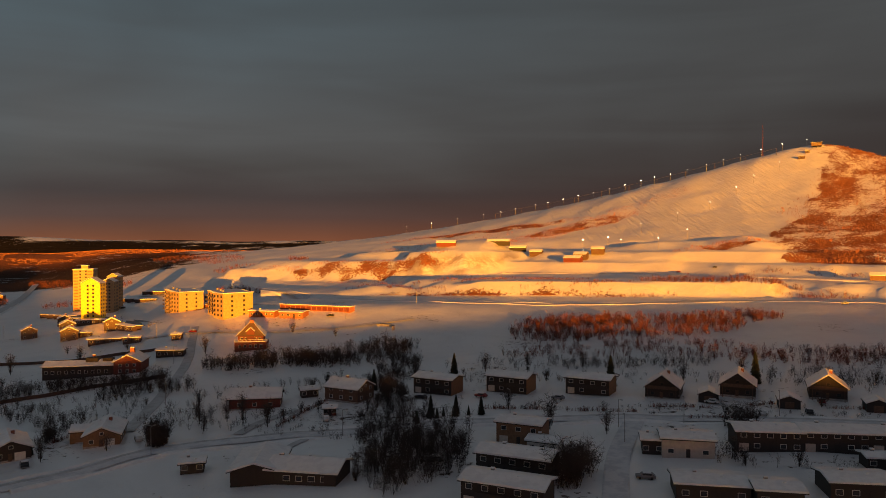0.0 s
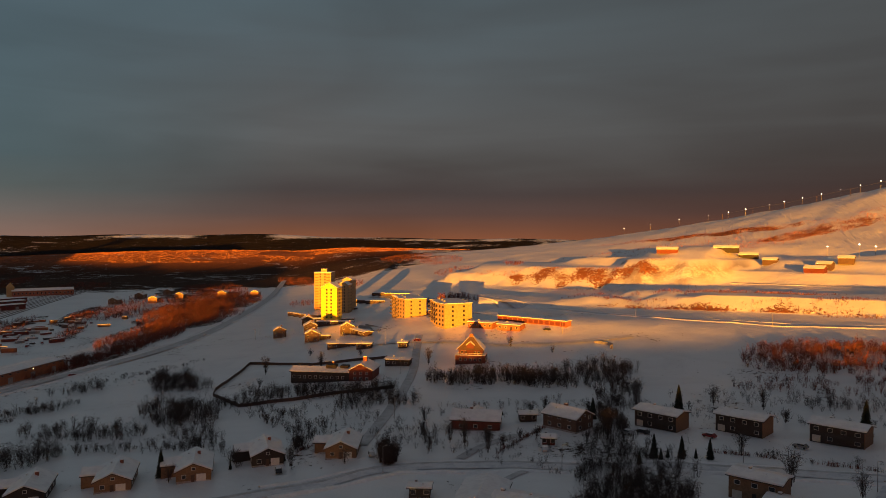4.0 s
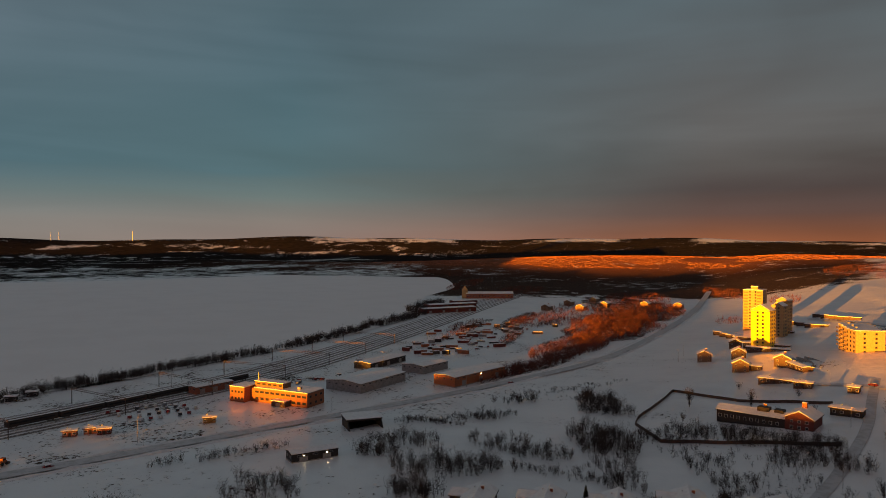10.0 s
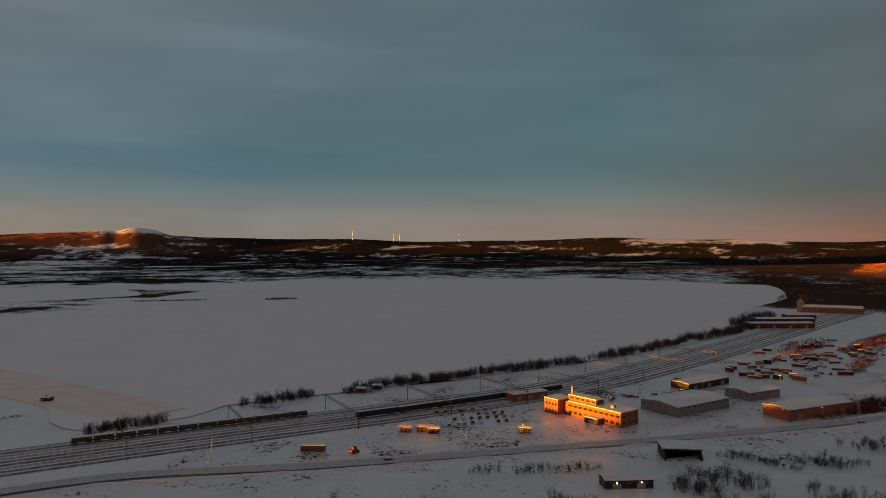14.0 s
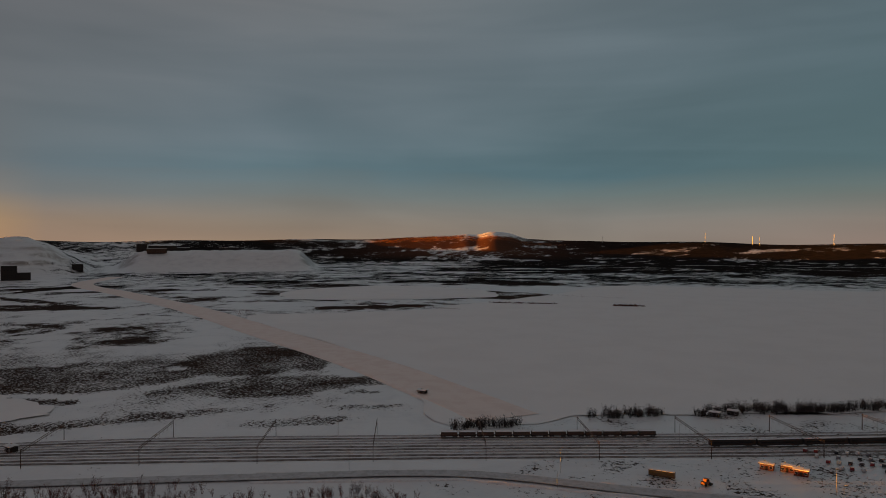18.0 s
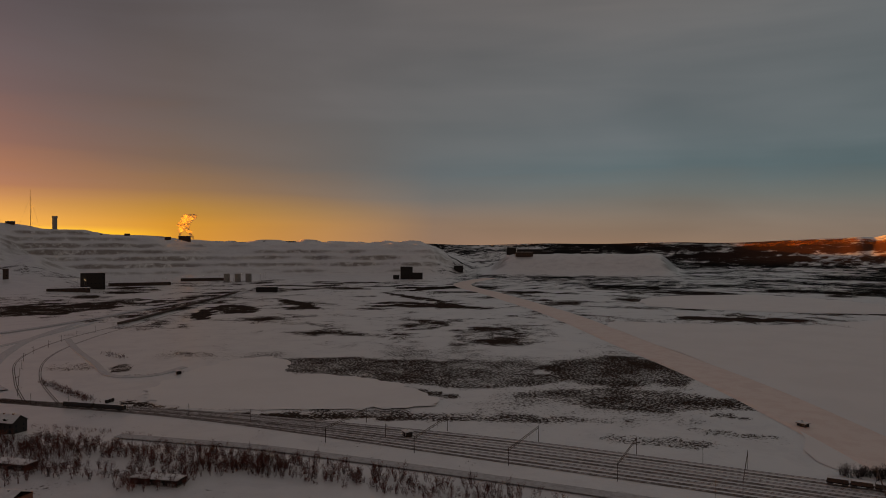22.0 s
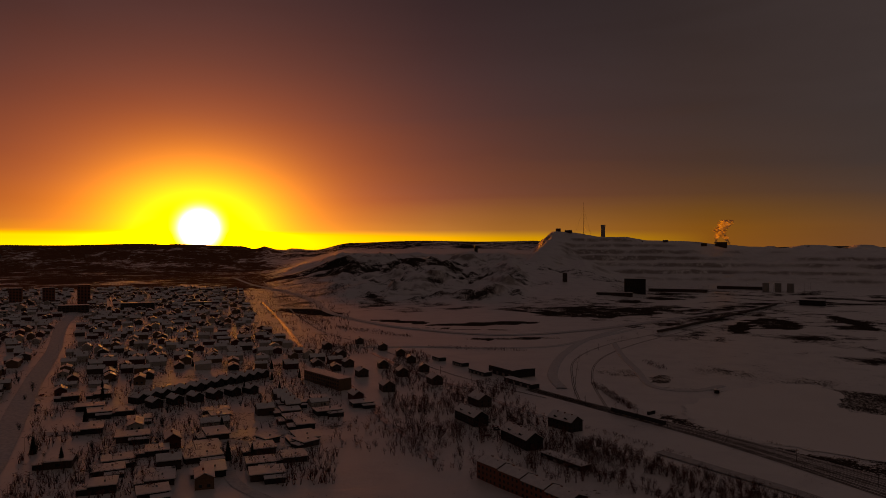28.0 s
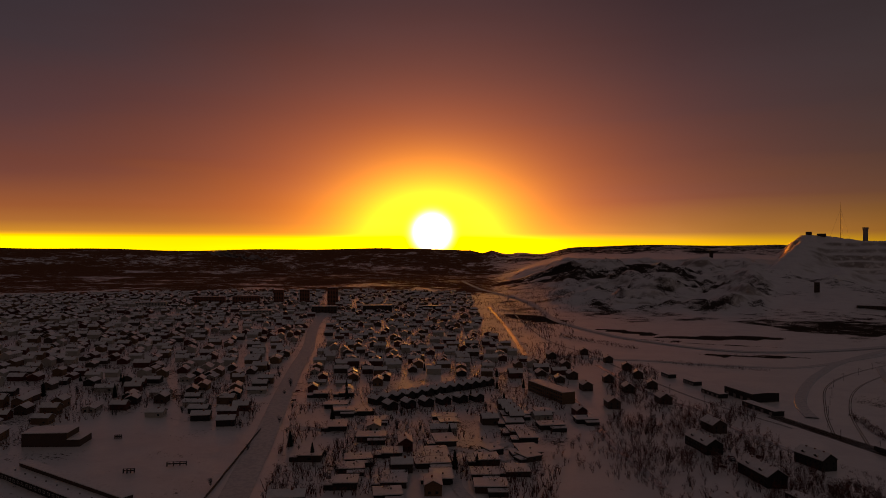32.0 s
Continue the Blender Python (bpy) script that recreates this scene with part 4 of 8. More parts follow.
for line, count, gap in (([(-190, -590), (-218, -680), (-262, -810), (-350, -935), (-500, -1068)], 12, 48), ([(-150, -610), (-92, -715), (2, -960), (80, -1165)], 11, 55), (YARD[1:4], 6, 50)):
    for k in range(count):
        spot = along(line, 20 + gap * k)
        if spot:
            x, y, turn = spot
            copy_thing(first, pose(x + 3, y, ground_z(x, y), 0, 0, turn + 180 * (k % 2)))


def wagon():
    ob = thing("ore_wagon", "short dark ore wagon with snow along its rim", "wagon", "standing ore train")
    bm = bmesh.new()
    add_prism(bm, [(-1.6, -4.6, 1.5), (1.6, -4.6, 1.5), (1.7, -4.6, 3.4), (-1.7, -4.6, 3.4)], (0, 9.2, 0))
    bmesh.ops.recalc_face_normals(bm, faces=bm.faces)
    part("hopper", bm, RUST, ob)
    boxes("frame", TAR, ob, (-1.3, -5.0, 0.95, 1.3, 5.0, 1.5))
    for y in (-3.2, 3.2):
        bm = bmesh.new()
        for a in (-0.9, 0.9):
            for s in (-0.8, 0.8):
                add_rod(bm, (s - 0.07, y + a, 0.5), (s + 0.07, y + a, 0.5), 0.46, 0.46, 10)
        add_box(bm, -1.0, y - 1.2, 0.5, 1.0, y + 1.2, 0.8)
        part("bogie", bm, STEEL, ob)
    bm = bmesh.new()
    for s in (-1, 1):
        add_box(bm, s * 1.55 - 0.2, -4.5, 3.4, s * 1.55 + 0.2, 4.5, 3.55)
    add_box(bm, -1.35, -4.55, 3.2, 1.35, 4.55, 3.42)
    part("snow_load", bm, SNOW, ob, "snow lying on the load")
    return ob


def on_track(ob, offset, distance, made=True):
    x, y, turn = along(offset_line(YARD, offset), distance)
    m = pose(x, y, ground_z(x, y) + 0.42, 0, 0, turn)
    if made:
        ob.matrix_basis = m
        return ob
    return copy_thing(ob, m)


first = wagon()
on_track(first, -16.2, 606)
for k in range(1, 12):
    on_track(first, -16.2, 606 + 10.3 * k, False)


def coach():
    ob = thing("railway_carriage", "long dark railway carriage with a snowy roof", "railway carriage", "standing passenger train")
    bm = bmesh.new()
    add_prism(bm, [(-1.5, -12.5, 0.9), (1.5, -12.5, 0.9), (1.55, -12.5, 3.2), (1.0, -12.5, 3.9), (-1.0, -12.5, 3.9), (-1.55, -12.5, 3.2)], (0, 25, 0))
    bmesh.ops.recalc_face_normals(bm, faces=bm.faces)
    part("body", bm, TAR, ob)
    for s in (-1, 1):
        boxes("window_strip", GLASS, ob, (s * 1.54 - 0.05, -11, 2.1, s * 1.54 + 0.05, 11, 2.9))
    boxes("roof_snow", SNOW, ob, (-0.95, -12.4, 3.9, 0.95, 12.4, 4.05))
    for y in (-9, 9):
        bm = bmesh.new()
        for a in (-1.2, 1.2):
            for s in (-0.8, 0.8):
                add_rod(bm, (s - 0.07, y + a, 0.48), (s + 0.07, y + a, 0.48), 0.46, 0.46, 10)
        add_box(bm, -1.0, y - 1.7, 0.45, 1.0, y + 1.7, 0.9)
        part("bogie", bm, STEEL, ob)
    return ob


first = coach()
on_track(first, 5.4, 755)
for k in range(1, 6):
    on_track(first, 5.4, 755 + 26 * k, False)
for k in range(2):
    on_track(first, 4, 118 + 26.5 * k, False)


def ore_train(line, count):
    """A long train of loaded ore wagons, far off: one plain mesh for each wagon."""
    ob = thing("ore_train", "very long dark ore train on the curved mine track", "train")
    body = bmesh.new()
    add_prism(body, [(-1.6, -4.7, 1.2), (1.6, -4.7, 1.2), (1.8, -4.7, 3.7), (-1.8, -4.7, 3.7)], (0, 9.4, 0))
    add_box(body, -1.2, -5.0, 0.4, 1.2, 5.0, 1.2)
    bmesh.ops.recalc_face_normals(body, faces=body.faces)
    shape = part("wagon", body, RUST, ob)
    for k in range(count):
        x, y, turn = along(line, 10.4 * k)
        piece = shape if k == 0 else new("wagon", shape.data)
        piece.parent = ob
        piece.matrix_basis = pose(x, y, ground_z(x, y) + 0.4, 0, 0, turn)


ore_train([(-455, -1040), (-495, -1074), (-985, -1550)], 62)
# ---- trees and scrub ----
def blades(bases, tips, widths):
    """Slim tapering slivers from bases to tips, as arrays of corners and faces."""
    way = tips - bases
    way = way / np.maximum(np.linalg.norm(way, axis=1, keepdims=True), 1e-6)
    rng = np.random.RandomState(len(bases) % 9973)
    side = np.cross(way, rng.normal(size=way.shape))
    side = side / np.maximum(np.linalg.norm(side, axis=1, keepdims=True), 1e-6) * widths[:, None]
    co = np.stack([bases + side, bases - side, tips], 1)
    faces = np.arange(len(bases) * 3).reshape(-1, 3)
    return co.reshape(-1, 3), faces


def mesh_of(name, co, faces, mat):
    data = bpy.data.meshes.new(name)
    data.vertices.add(len(co))
    data.vertices.foreach_set("co", np.asarray(co, np.float32).ravel())
    data.loops.add(3 * len(faces))
    data.loops.foreach_set("vertex_index", np.asarray(faces, np.int32).ravel())
    data.polygons.add(len(faces))
    data.polygons.foreach_set("loop_start", np.arange(len(faces), dtype=np.int32) * 3)
    data.update(calc_edges=True)
    data.materials.append(mat)
    return data


def shrub_cloud(spots, heights, rng, stems=5, twigs=4, thick=0.045):
    """Stems fanning out of each spot, each with side twigs."""
    n = len(spots)
    base = np.repeat(spots, stems, 0) + np.c_[rng.normal(0, 0.28, (n * stems, 2)), np.full(n * stems, -0.2)]
    h = np.repeat(heights, stems) * rng.uniform(0.6, 1.0, n * stems)
    lean = rng.normal(0, 0.23, (n * stems, 2)) * h[:, None]
    tip = base + np.c_[lean, h]
    b2 = np.repeat(base, twigs, 0)
    t2 = np.repeat(tip, twigs, 0)
    at = rng.uniform(0.35, 1.0, len(b2))[:, None]
    start = b2 + (t2 - b2) * at
    size = np.repeat(h, twigs) * rng.uniform(0.12, 0.34, len(b2))
    out = rng.normal(0, 1, (len(b2), 3)) * [1, 1, 0.4] + [0, 0, 0.55]
    end = start + out / np.linalg.norm(out, axis=1, keepdims=True) * size[:, None]
    width = np.r_[np.repeat(heights, stems) * thick * 0.24 + 0.02, np.repeat(np.repeat(heights, stems), twigs) * thick * 0.17 + 0.02]
    return blades(np.r_[base, start], np.r_[tip, end], width)


THICK = 1.8


def scatter(areas, rng):
    """Spots in turned ellipses (x, y, half length, half width, turn, count, height)."""
    spots, heights = [], []
    for cx, cy, rx, ry, turn, count, tall in areas:
        count = int(count * THICK)
        r, a = np.sqrt(rng.uniform(0, 1, count)), rng.uniform(0, 6.2832, count)
        u, v = rx * r * np.cos(a), ry * r * np.sin(a)
        c, s = math.cos(radians(turn)), math.sin(radians(turn))
        x, y = cx + u * c - v * s, cy + u * s + v * c
        keep = (waves(x, y, max(14, rx * 0.5), cx % 7) > -0.5) & (waves(x, y, 10, cx % 3) > -0.35)
        x, y = x[keep], y[keep]
        spots.append(np.stack([x, y, ground(x, y)], -1))
        heights.append(tall * rng.uniform(0.55, 1.05, len(x)) * (0.85 + 0.28 * waves(x, y, 13, cy % 5)))
    return np.concatenate(spots), np.concatenate(heights)


def scrub(label, areas, seed, mat=TWIGS, stems=5, twigs=4, thick=0.045):
    rng = np.random.RandomState(seed)
    spots, heights = scatter(areas, rng)
    co, faces = shrub_cloud(spots, heights, rng, stems, twigs, thick)
    return tagged(new("birch_scrub", mesh_of("birch_scrub", co, faces, mat)), label, "scrub", kind="stuff")


# below the ski hill and round the houses
scrub("thicket of bare birch scrub on the slope above the houses", [(100, 388, 66, 34, 8, 700, 6.2), (160, 412, 40, 18, 10, 300, 6.0), (75, 405, 34, 16, 10, 240, 6.0), (60, 372, 30, 20, 0, 120, 5.0), (80, 330, 60, 16, 5, 210, 4.5), (150, 300, 50, 16, -20, 230, 5.0), (205, 290, 40, 20, -25, 170, 5.0)], 1, TWIGS, 6, 8, 0.05)
scrub("strip of bare scrub beside the hill road", [(215, 560, 62, 13, -15, 380, 6.5), (275, 520, 30, 9, -30, 120, 5), (70, 560, 95, 6, 2, 300, 3.4), (-10, 575, 60, 6, -20, 180, 3.0), (-186, 600, 34, 7, -24, 190, 7.0), (-222, 652, 20, 8, -40, 90, 6.5), (140, 540, 40, 7, 5, 130, 3.6), (20, 610, 110, 7, -3, 300, 3.0), (330, 640, 60, 8, -35, 160, 4.0)], 2)
scrub("dark birch thicket below the turreted villa", [(-78, 322, 34, 14, 5, 260, 7.5), (-46, 320, 26, 12, 0, 150, 7.0), (-32, 345, 18, 16, 20, 140, 6.5), (-20, 300, 9, 28, 0, 110, 6.0)], 3, BARK, 7, 12, 0.03)
scrub("bare birches and bushes under the long dark school house", [(-150, 287, 36, 11, 12, 260, 6.5), (-115, 272, 20, 10, 20, 110, 6.5), (-185, 262, 22, 8, 30, 90, 5.5)], 4, BARK, 7, 12, 0.02)
scrub("tall bare birch thicket between the gardens", [(-12, 176, 11, 20, -10, 75, 8.0), (-2, 196, 9, 16, -20, 57, 8.0), (-19, 202, 9, 12, 0, 31, 7.0), (-18, 216, 10, 14, 0, 33, 7.0), (-8, 228, 9, 16, 15, 29, 6.0), (27, 163, 5, 6, 0, 29, 10.0), (33, 172, 4, 5, 0, 13, 9), (84, 204, 4, 7, 0, 26, 9.0), (-84, 203, 2.8, 7, 25, 97, 7.5), (-118, 210, 2.5, 6, 10, 31, 6.5), (-22, 262, 5, 18, 25, 99, 5.0), (-8, 180, 14, 17, -2, 110, 8.0), (29, 166, 5, 5, 0, 22, 11.0), (68, 175, 4, 4, 0, 26, 8.0), (-20, 246, 5, 26, 0, 75, 5.5)], 5, BARK, 7, 16, 0.02)
scrub("young birches and bushes in the gardens", [(-60, 222, 34, 12, 0, 60, 3.6), (-58, 268, 40, 10, 10, 70, 4.0), (20, 275, 70, 7, -10, 90, 3.4), (110, 262, 50, 7, -15, 80, 4.0), (60, 226, 60, 4, -6, 60, 2.2), (110, 212, 50, 3, -8, 60, 2.0), (-125, 245, 60, 16, -20, 130, 4.2), (60, 300, 60, 16, 0, 110, 4.5), (170, 250, 40, 30, -20, 130, 5.0), (-40, 205, 16, 6, 0, 16, 3.0), (95, 168, 30, 4, -8, 26, 4.5), (-160, 125, 30, 12, 20, 60, 4.5), (-60, 130, 40, 14, 0, 40, 4.0), (78, 295, 38, 7, -7, 90, 5.0), (134, 262, 18, 14, -4, 60, 5.0), (180, 300, 40, 14, -25, 90, 5.0)], 15, BARK, 6, 10, 0.022)
scrub("bushes and young birches behind the bungalows", [(-165, 215, 50, 8, -38, 143, 5.5), (-195, 246, 28, 12, -30, 149, 8.0), (-215, 175, 22, 14, 40, 110, 8.5), (-225, 215, 18, 10, 0, 58, 6.0), (-250, 312, 22, 8, -20, 123, 7.5), (-130, 232, 36, 7, -35, 84, 5.0), (-197, 148, 11, 6, 21, 60, 9.0), (-200, 214, 15, 7, 17, 60, 6.5), (-183, 196, 38, 5, 17, 80, 4.5)], 6, BARK, 7, 16, 0.018)
scrub("low bushes on the snow field above the road", [(-262, 190, 18, 11, 20, 84, 6.5), (-280, 235, 36, 6, 60, 91, 4.0), (-290, 290, 14, 9, 60, 58, 6.0), (-300, 120, 30, 6, 80, 91, 4.5), (-240, 110, 18, 14, 0, 78, 7.0), (-255, 60, 16, 12, 0, 52, 7.0), (-262, 20, 20, 14, 0, 71, 7.0), (-292, 345, 40, 9, 75, 84, 2.4), (-256, 170, 12, 6, 17, 60, 7.0), (-272, 249, 11, 6, 11, 40, 5.0), (-231, 296, 17, 7, 12, 80, 6.5), (-284, 224, 21, 4, 15, 60, 3.0), (-295, 318, 26, 30, 11, 60, 1.2)], 7, BARK, 7, 14, 0.018)
scrub("birch belt along the lake shore", [(-428, -70, 22, 6, 118, 200, 7.0), (-478, 12, 26, 7, 112, 230, 7.0), (-492, 62, 10, 5, 112, 50, 6.5), (-512, 110, 50, 7, 105, 480, 8.0), (-548, 215, 70, 8, 108, 520, 8.0), (-610, 350, 84, 9, 118, 560, 8.5), (-690, 490, 88, 12, 119, 600, 9.0), (-800, 620, 90, 18, 128, 560, 9.0)], 8, BARK, 5, 7, 0.05)
scrub("reddish birch wood on the bank between road and yard", [(-370, 372, 52, 9, 98, 330, 6.0), (-398, 470, 60, 14, 105, 480, 7.0), (-450, 580, 74, 26, 110, 800, 8.0), (-520, 690, 84, 40, 118, 900, 8.0), (-590, 600, 90, 12, 125, 360, 5.5), (-560, 480, 74, 7, 122, 260, 5.0), (-470, 640, 60, 40, 110, 300, 7.5), (-362, 350, 40, 12, 110, 260, 6.5), (-412, 480, 70, 24, 108, 500, 7.5), (-498, 491, 60, 8, 125, 240, 4.5), (-600, 520, 60, 12, 120, 260, 5.5), (-560, 640, 50, 30, 120, 260, 6.5), (-482, 628, 110, 46, 117, 900, 7.0), (-590, 640, 90, 24, 122, 420, 6.0), (-548, 790, 130, 46, 118, 900, 7.0), (-640, 760, 80, 40, 125, 420, 6.5), (-372, 395, 60, 12, 104, 260, 6.5)], 9, TWIGS, 5, 5, 0.04)
scrub("bare birch wood beside the suburb", [(-600, 850, 110, 50, 130, 600, 6.5), (-700, 980, 140, 50, 130, 600, 6.5), (-420, 760, 40, 14, 118, 120, 5.0)], 10, TWIGS, 6, 3)
scrub("bare birches along the railway bank", [(-205, -350, 52, 20, -62, 170, 9.0), (-232, -300, 60, 16, -64, 160, 8.5), (-262, -210, 56, 16, -66, 120, 7.5), (-285, -120, 48, 12, -70, 80, 6.5), (-165, -420, 44, 16, -60, 130, 9.5), (-180, -330, 30, 16, 0, 100, 8.0), (-150, -372, 40, 12, -62, 60, 8.5), (-240, -250, 70, 7, -64, 90, 4.5)], 11, TWIGS, 7, 16, 0.036)
scrub("bare park birches between the old railway houses", [(-60, -470, 40, 30, 0, 90, 9.5), (-130, -410, 26, 40, -25, 90, 9.0), (-125, -470, 24, 50, -25, 120, 9.0), (-60, -570, 40, 40, 0, 150, 9.5), (-120, -540, 20, 44, -20, 90, 9.0), (-110, -630, 34, 50, -20, 170, 9.0), (-55, -680, 30, 60, 10, 150, 8.0), (-55, -790, 24, 90, -10, 190, 8.0), (10, -900, 30, 90, -15, 200, 8.0), (-25, -470, 40, 50, 0, 90, 8.0), (-95, -430, 60, 60, 0, 130, 8.0), (-70, -520, 60, 60, 0, 130, 8.5)], 12, TWIGS, 6, 10, 0.046)
scrub("hedges and dark scrub on the pit's edge", [(-226, -604, 64, 5, 88, 300, 4.0), (-185, -470, 60, 5, 118, 130, 3.0), (-150, -900, 70, 12, -20, 200, 4.0), (-20, -1090, 90, 14, 130, 260, 5.0), (90, -1300, 120, 16, 110, 260, 6.0), (-330, -760, 30, 8, 90, 110, 3.5)], 13)
scrub("scrub and reeds on the marsh", [(-622, -322, 64, 50, 20, 520, 2.6), (-472, -475, 110, 40, 108, 520, 2.0), (-512, -250, 66, 26, 126, 300, 2.2), (-384, -303, 95, 9, 129, 260, 1.8), (-415, -185, 34, 10, 120, 110, 2.0), (-315, -406, 80, 5, 130, 200, 2.0)], 14, TWIGS, 4, 2)


def birch(tall, seed):
    rng = np.random.RandomState(seed)
    ob = thing("birch", "bare garden birch with fine dark twigs", "tree", "garden birches")
    bm = bmesh.new()
    add_rod(bm, (0, 0, -0.4), (0.1, 0, tall * 0.45), 0.14, 0.09, 6)
    add_rod(bm, (0.1, 0, tall * 0.45), (0.0, 0.15, tall * 0.95), 0.09, 0.02, 5)
    part("trunk", bm, BARK, ob)
    co, faces = shrub_cloud(np.array([[0, 0, tall * 0.16]]), np.array([tall * 0.84]), rng, 26, 20, 0.014)
    crown = new("crown", mesh_of("crown", co, faces, BARK))
    crown.parent = ob
    return ob


def spruce(tall, seed):
    rng = np.random.RandomState(seed)
    ob = thing("spruce", "slender dark spruce tree in the snow", "tree", "spruces")
    bm = bmesh.new()
    add_rod(bm, (0, 0, -0.4), (0, 0, tall), 0.16, 0.02, 6)
    part("trunk", bm, BARK, ob)
    n = 900
    at = rng.uniform(0.04, 0.97, n)
    a = rng.uniform(0, 6.2832, n)
    long = (1 - at) ** 0.8 * tall * 0.22 * rng.uniform(0.7, 1.15, n) + 0.1
    base = np.c_[np.zeros(n), np.zeros(n), at * tall]
    tip = base + np.c_[np.cos(a) * long, np.sin(a) * long, -0.45 * long]
    co, faces = blades(base, tip, 0.2 + 0.14 * long)
    crown = new("crown", mesh_of("crown", co, faces, NEEDLES))
    crown.parent = ob
    return ob


birches = [birch(t, k) for k, t in enumerate((5.5, 7.0, 4.0))]
spruces = [spruce(t, k + 20) for k, t in enumerate((9.0, 6.5))]
used = set()


def plant(kinds, k, x, y, turn, size=1.0):
    tree = kinds[k % len(kinds)]
    m = pose(x, y, ground_z(x, y) - 0.1, 0, 0, turn) @ Matrix.Diagonal((size, size, size, 1))
    if tree.name in used:
        return copy_thing(tree, m)
    used.add(tree.name)
    tree.matrix_basis = m
    return tree


for k, (x, y) in enumerate([(-58, 226), (-52, 224), (-70, 224), (-64, 221), (-78, 222), (-48, 232), (-43, 236), (-55, 216), (-82, 230), (-74, 214), (-20, 285), (16, 290), (33, 286), (-12, 276), (38, 268), (62, 262), (20, 228), (-50, 262), (-46, 270), (-88, 250), (88, 262), (112, 268), (140, 258), (152, 250), (118, 222), (-110, 190), (-130, 190), (-140, 172), (-95, 196), (30, 205), (45, 198), (72, 170), (84, 168), (-26, 232), (-20, 238), (90, 205), (-160, 330), (-150, 345), (-180, 345), (-205, 330), (-190, 300), (-170, 375), (-205, 380), (-120, 350), (-85, 390), (-60, 380)]):
    plant(birches, k * 2 + k // 3, x, y, 37 * k, 0.95 + 0.09 * (k % 5))
for k, (x, y, size) in enumerate([(3, 276, 1.2), (-31, 258, 0.7), (-27, 262, 0.75), (80, 252, 1.25), (60, 258, 1.1), (-9, 214, 0.95), (-5, 222, 0.7), (-1, 223, 0.7), (3, 223, 0.65), (7, 224, 0.7), (11, 224, 0.6), (-3, 219, 0.9), (112, 256, 1.1), (-116, 196, 0.7), (-146, 176, 0.8), (-128, 185, 0.6)]):
    plant(spruces, k, x, y, 50 * k, size)
rng = random.Random(8)
for k in range(120):
    a, d = radians(rng.uniform(184, 222)), rng.uniform(395, 780)
    x, y = -math.sin(a) * d, math.cos(a) * d
    if 205 < x < 345 and -460 < y < -300:
        continue
    plant(spruces if k % 4 == 0 else birches, k, x, y, 40 * k, rng.uniform(0.7, 1.15))
rng = np.random.RandomState(31)
spots = []
ang, dist = np.radians(rng.uniform(181, 229, 21000)), 370 + 1750 * rng.uniform(0, 1, 21000) ** 1.25
tx, ty = -np.sin(ang) * dist, np.cos(ang) * dist
ok = (waves(tx, ty, 160, 3) > -0.25) & ~((tx > 195) & (tx < 350) & (ty > -465) & (ty < -290)) & (np.abs(tx - np.interp(-ty, (285, 455, 580, 872, 1350), (150, 210, 255, 354, 520))) > 14)
tx, ty = tx[ok], ty[ok]
co, faces = shrub_cloud(np.stack([tx, ty, ground(tx, ty)], -1), rng.uniform(2.5, 8.5, len(tx)), rng, 4, 3, 0.1)
tagged(new("garden_trees", mesh_of("garden_trees", co, faces, TWIGS)), "bare garden trees and bushes all over the old town", "trees", kind="stuff")

# ---- houses ----
def window(parent, x, y, z, wide, tall, facing, trim=None):
    """A window in a wall: frame, and a pane set back in it. facing: degrees that the wall's outside is turned from -y."""
    bm = bmesh.new()
    t = 0.08
    for s in ((-wide / 2, -0.06, -tall / 2, -wide / 2 + t, 0.03, tall / 2), (wide / 2 - t, -0.06, -tall / 2, wide / 2, 0.03, tall / 2), (-wide / 2 + t, -0.06, -tall / 2, wide / 2 - t, 0.03, -tall / 2 + t), (-wide / 2 + t, -0.06, tall / 2 - t, wide / 2 - t, 0.03, tall / 2)):
        add_box(bm, *s)
    frame_ob = part("window", bm, trim or WHITE, parent)
    pane = boxes("pane", GLASS, frame_ob, (-wide / 2 + t, -0.02, -tall / 2 + t, wide / 2 - t, 0.02, tall / 2 - t))
    frame_ob.matrix_basis = pose(x, y, z, 0, 0, facing)
    return frame_ob


def roof_gable(ob, w, l, h, pitch, over=0.6, snow=0.4, at=(0, 0), turn=0):
    """A gabled roof with its ridge along y: boards below, a blanket of snow on top."""
    rise, drop = w / 2 * math.tan(radians(pitch)), over * math.tan(radians(pitch))
    for name, low, high, mat, inset in (("roof", 0.02, 0.22, TAR, 0.0), ("roof_snow", 0.22, 0.22 + snow, SNOW, 0.08)):
        bm = bmesh.new()
        x, y = w / 2 + over - inset, l / 2 + over - inset
        d = drop - inset * math.tan(radians(pitch))
        add_prism(bm, [(-x, -y, h - d + low), (0, -y, h + rise + low), (x, -y, h - d + low), (x, -y, h - d + high), (0, -y, h + rise + high), (-x, -y, h - d + high)], (0, 2 * y, 0))
        bmesh.ops.recalc_face_normals(bm, faces=bm.faces)
        p = part(name, bm, mat, ob)
        p.matrix_basis = pose(at[0], at[1], 0, 0, 0, turn)


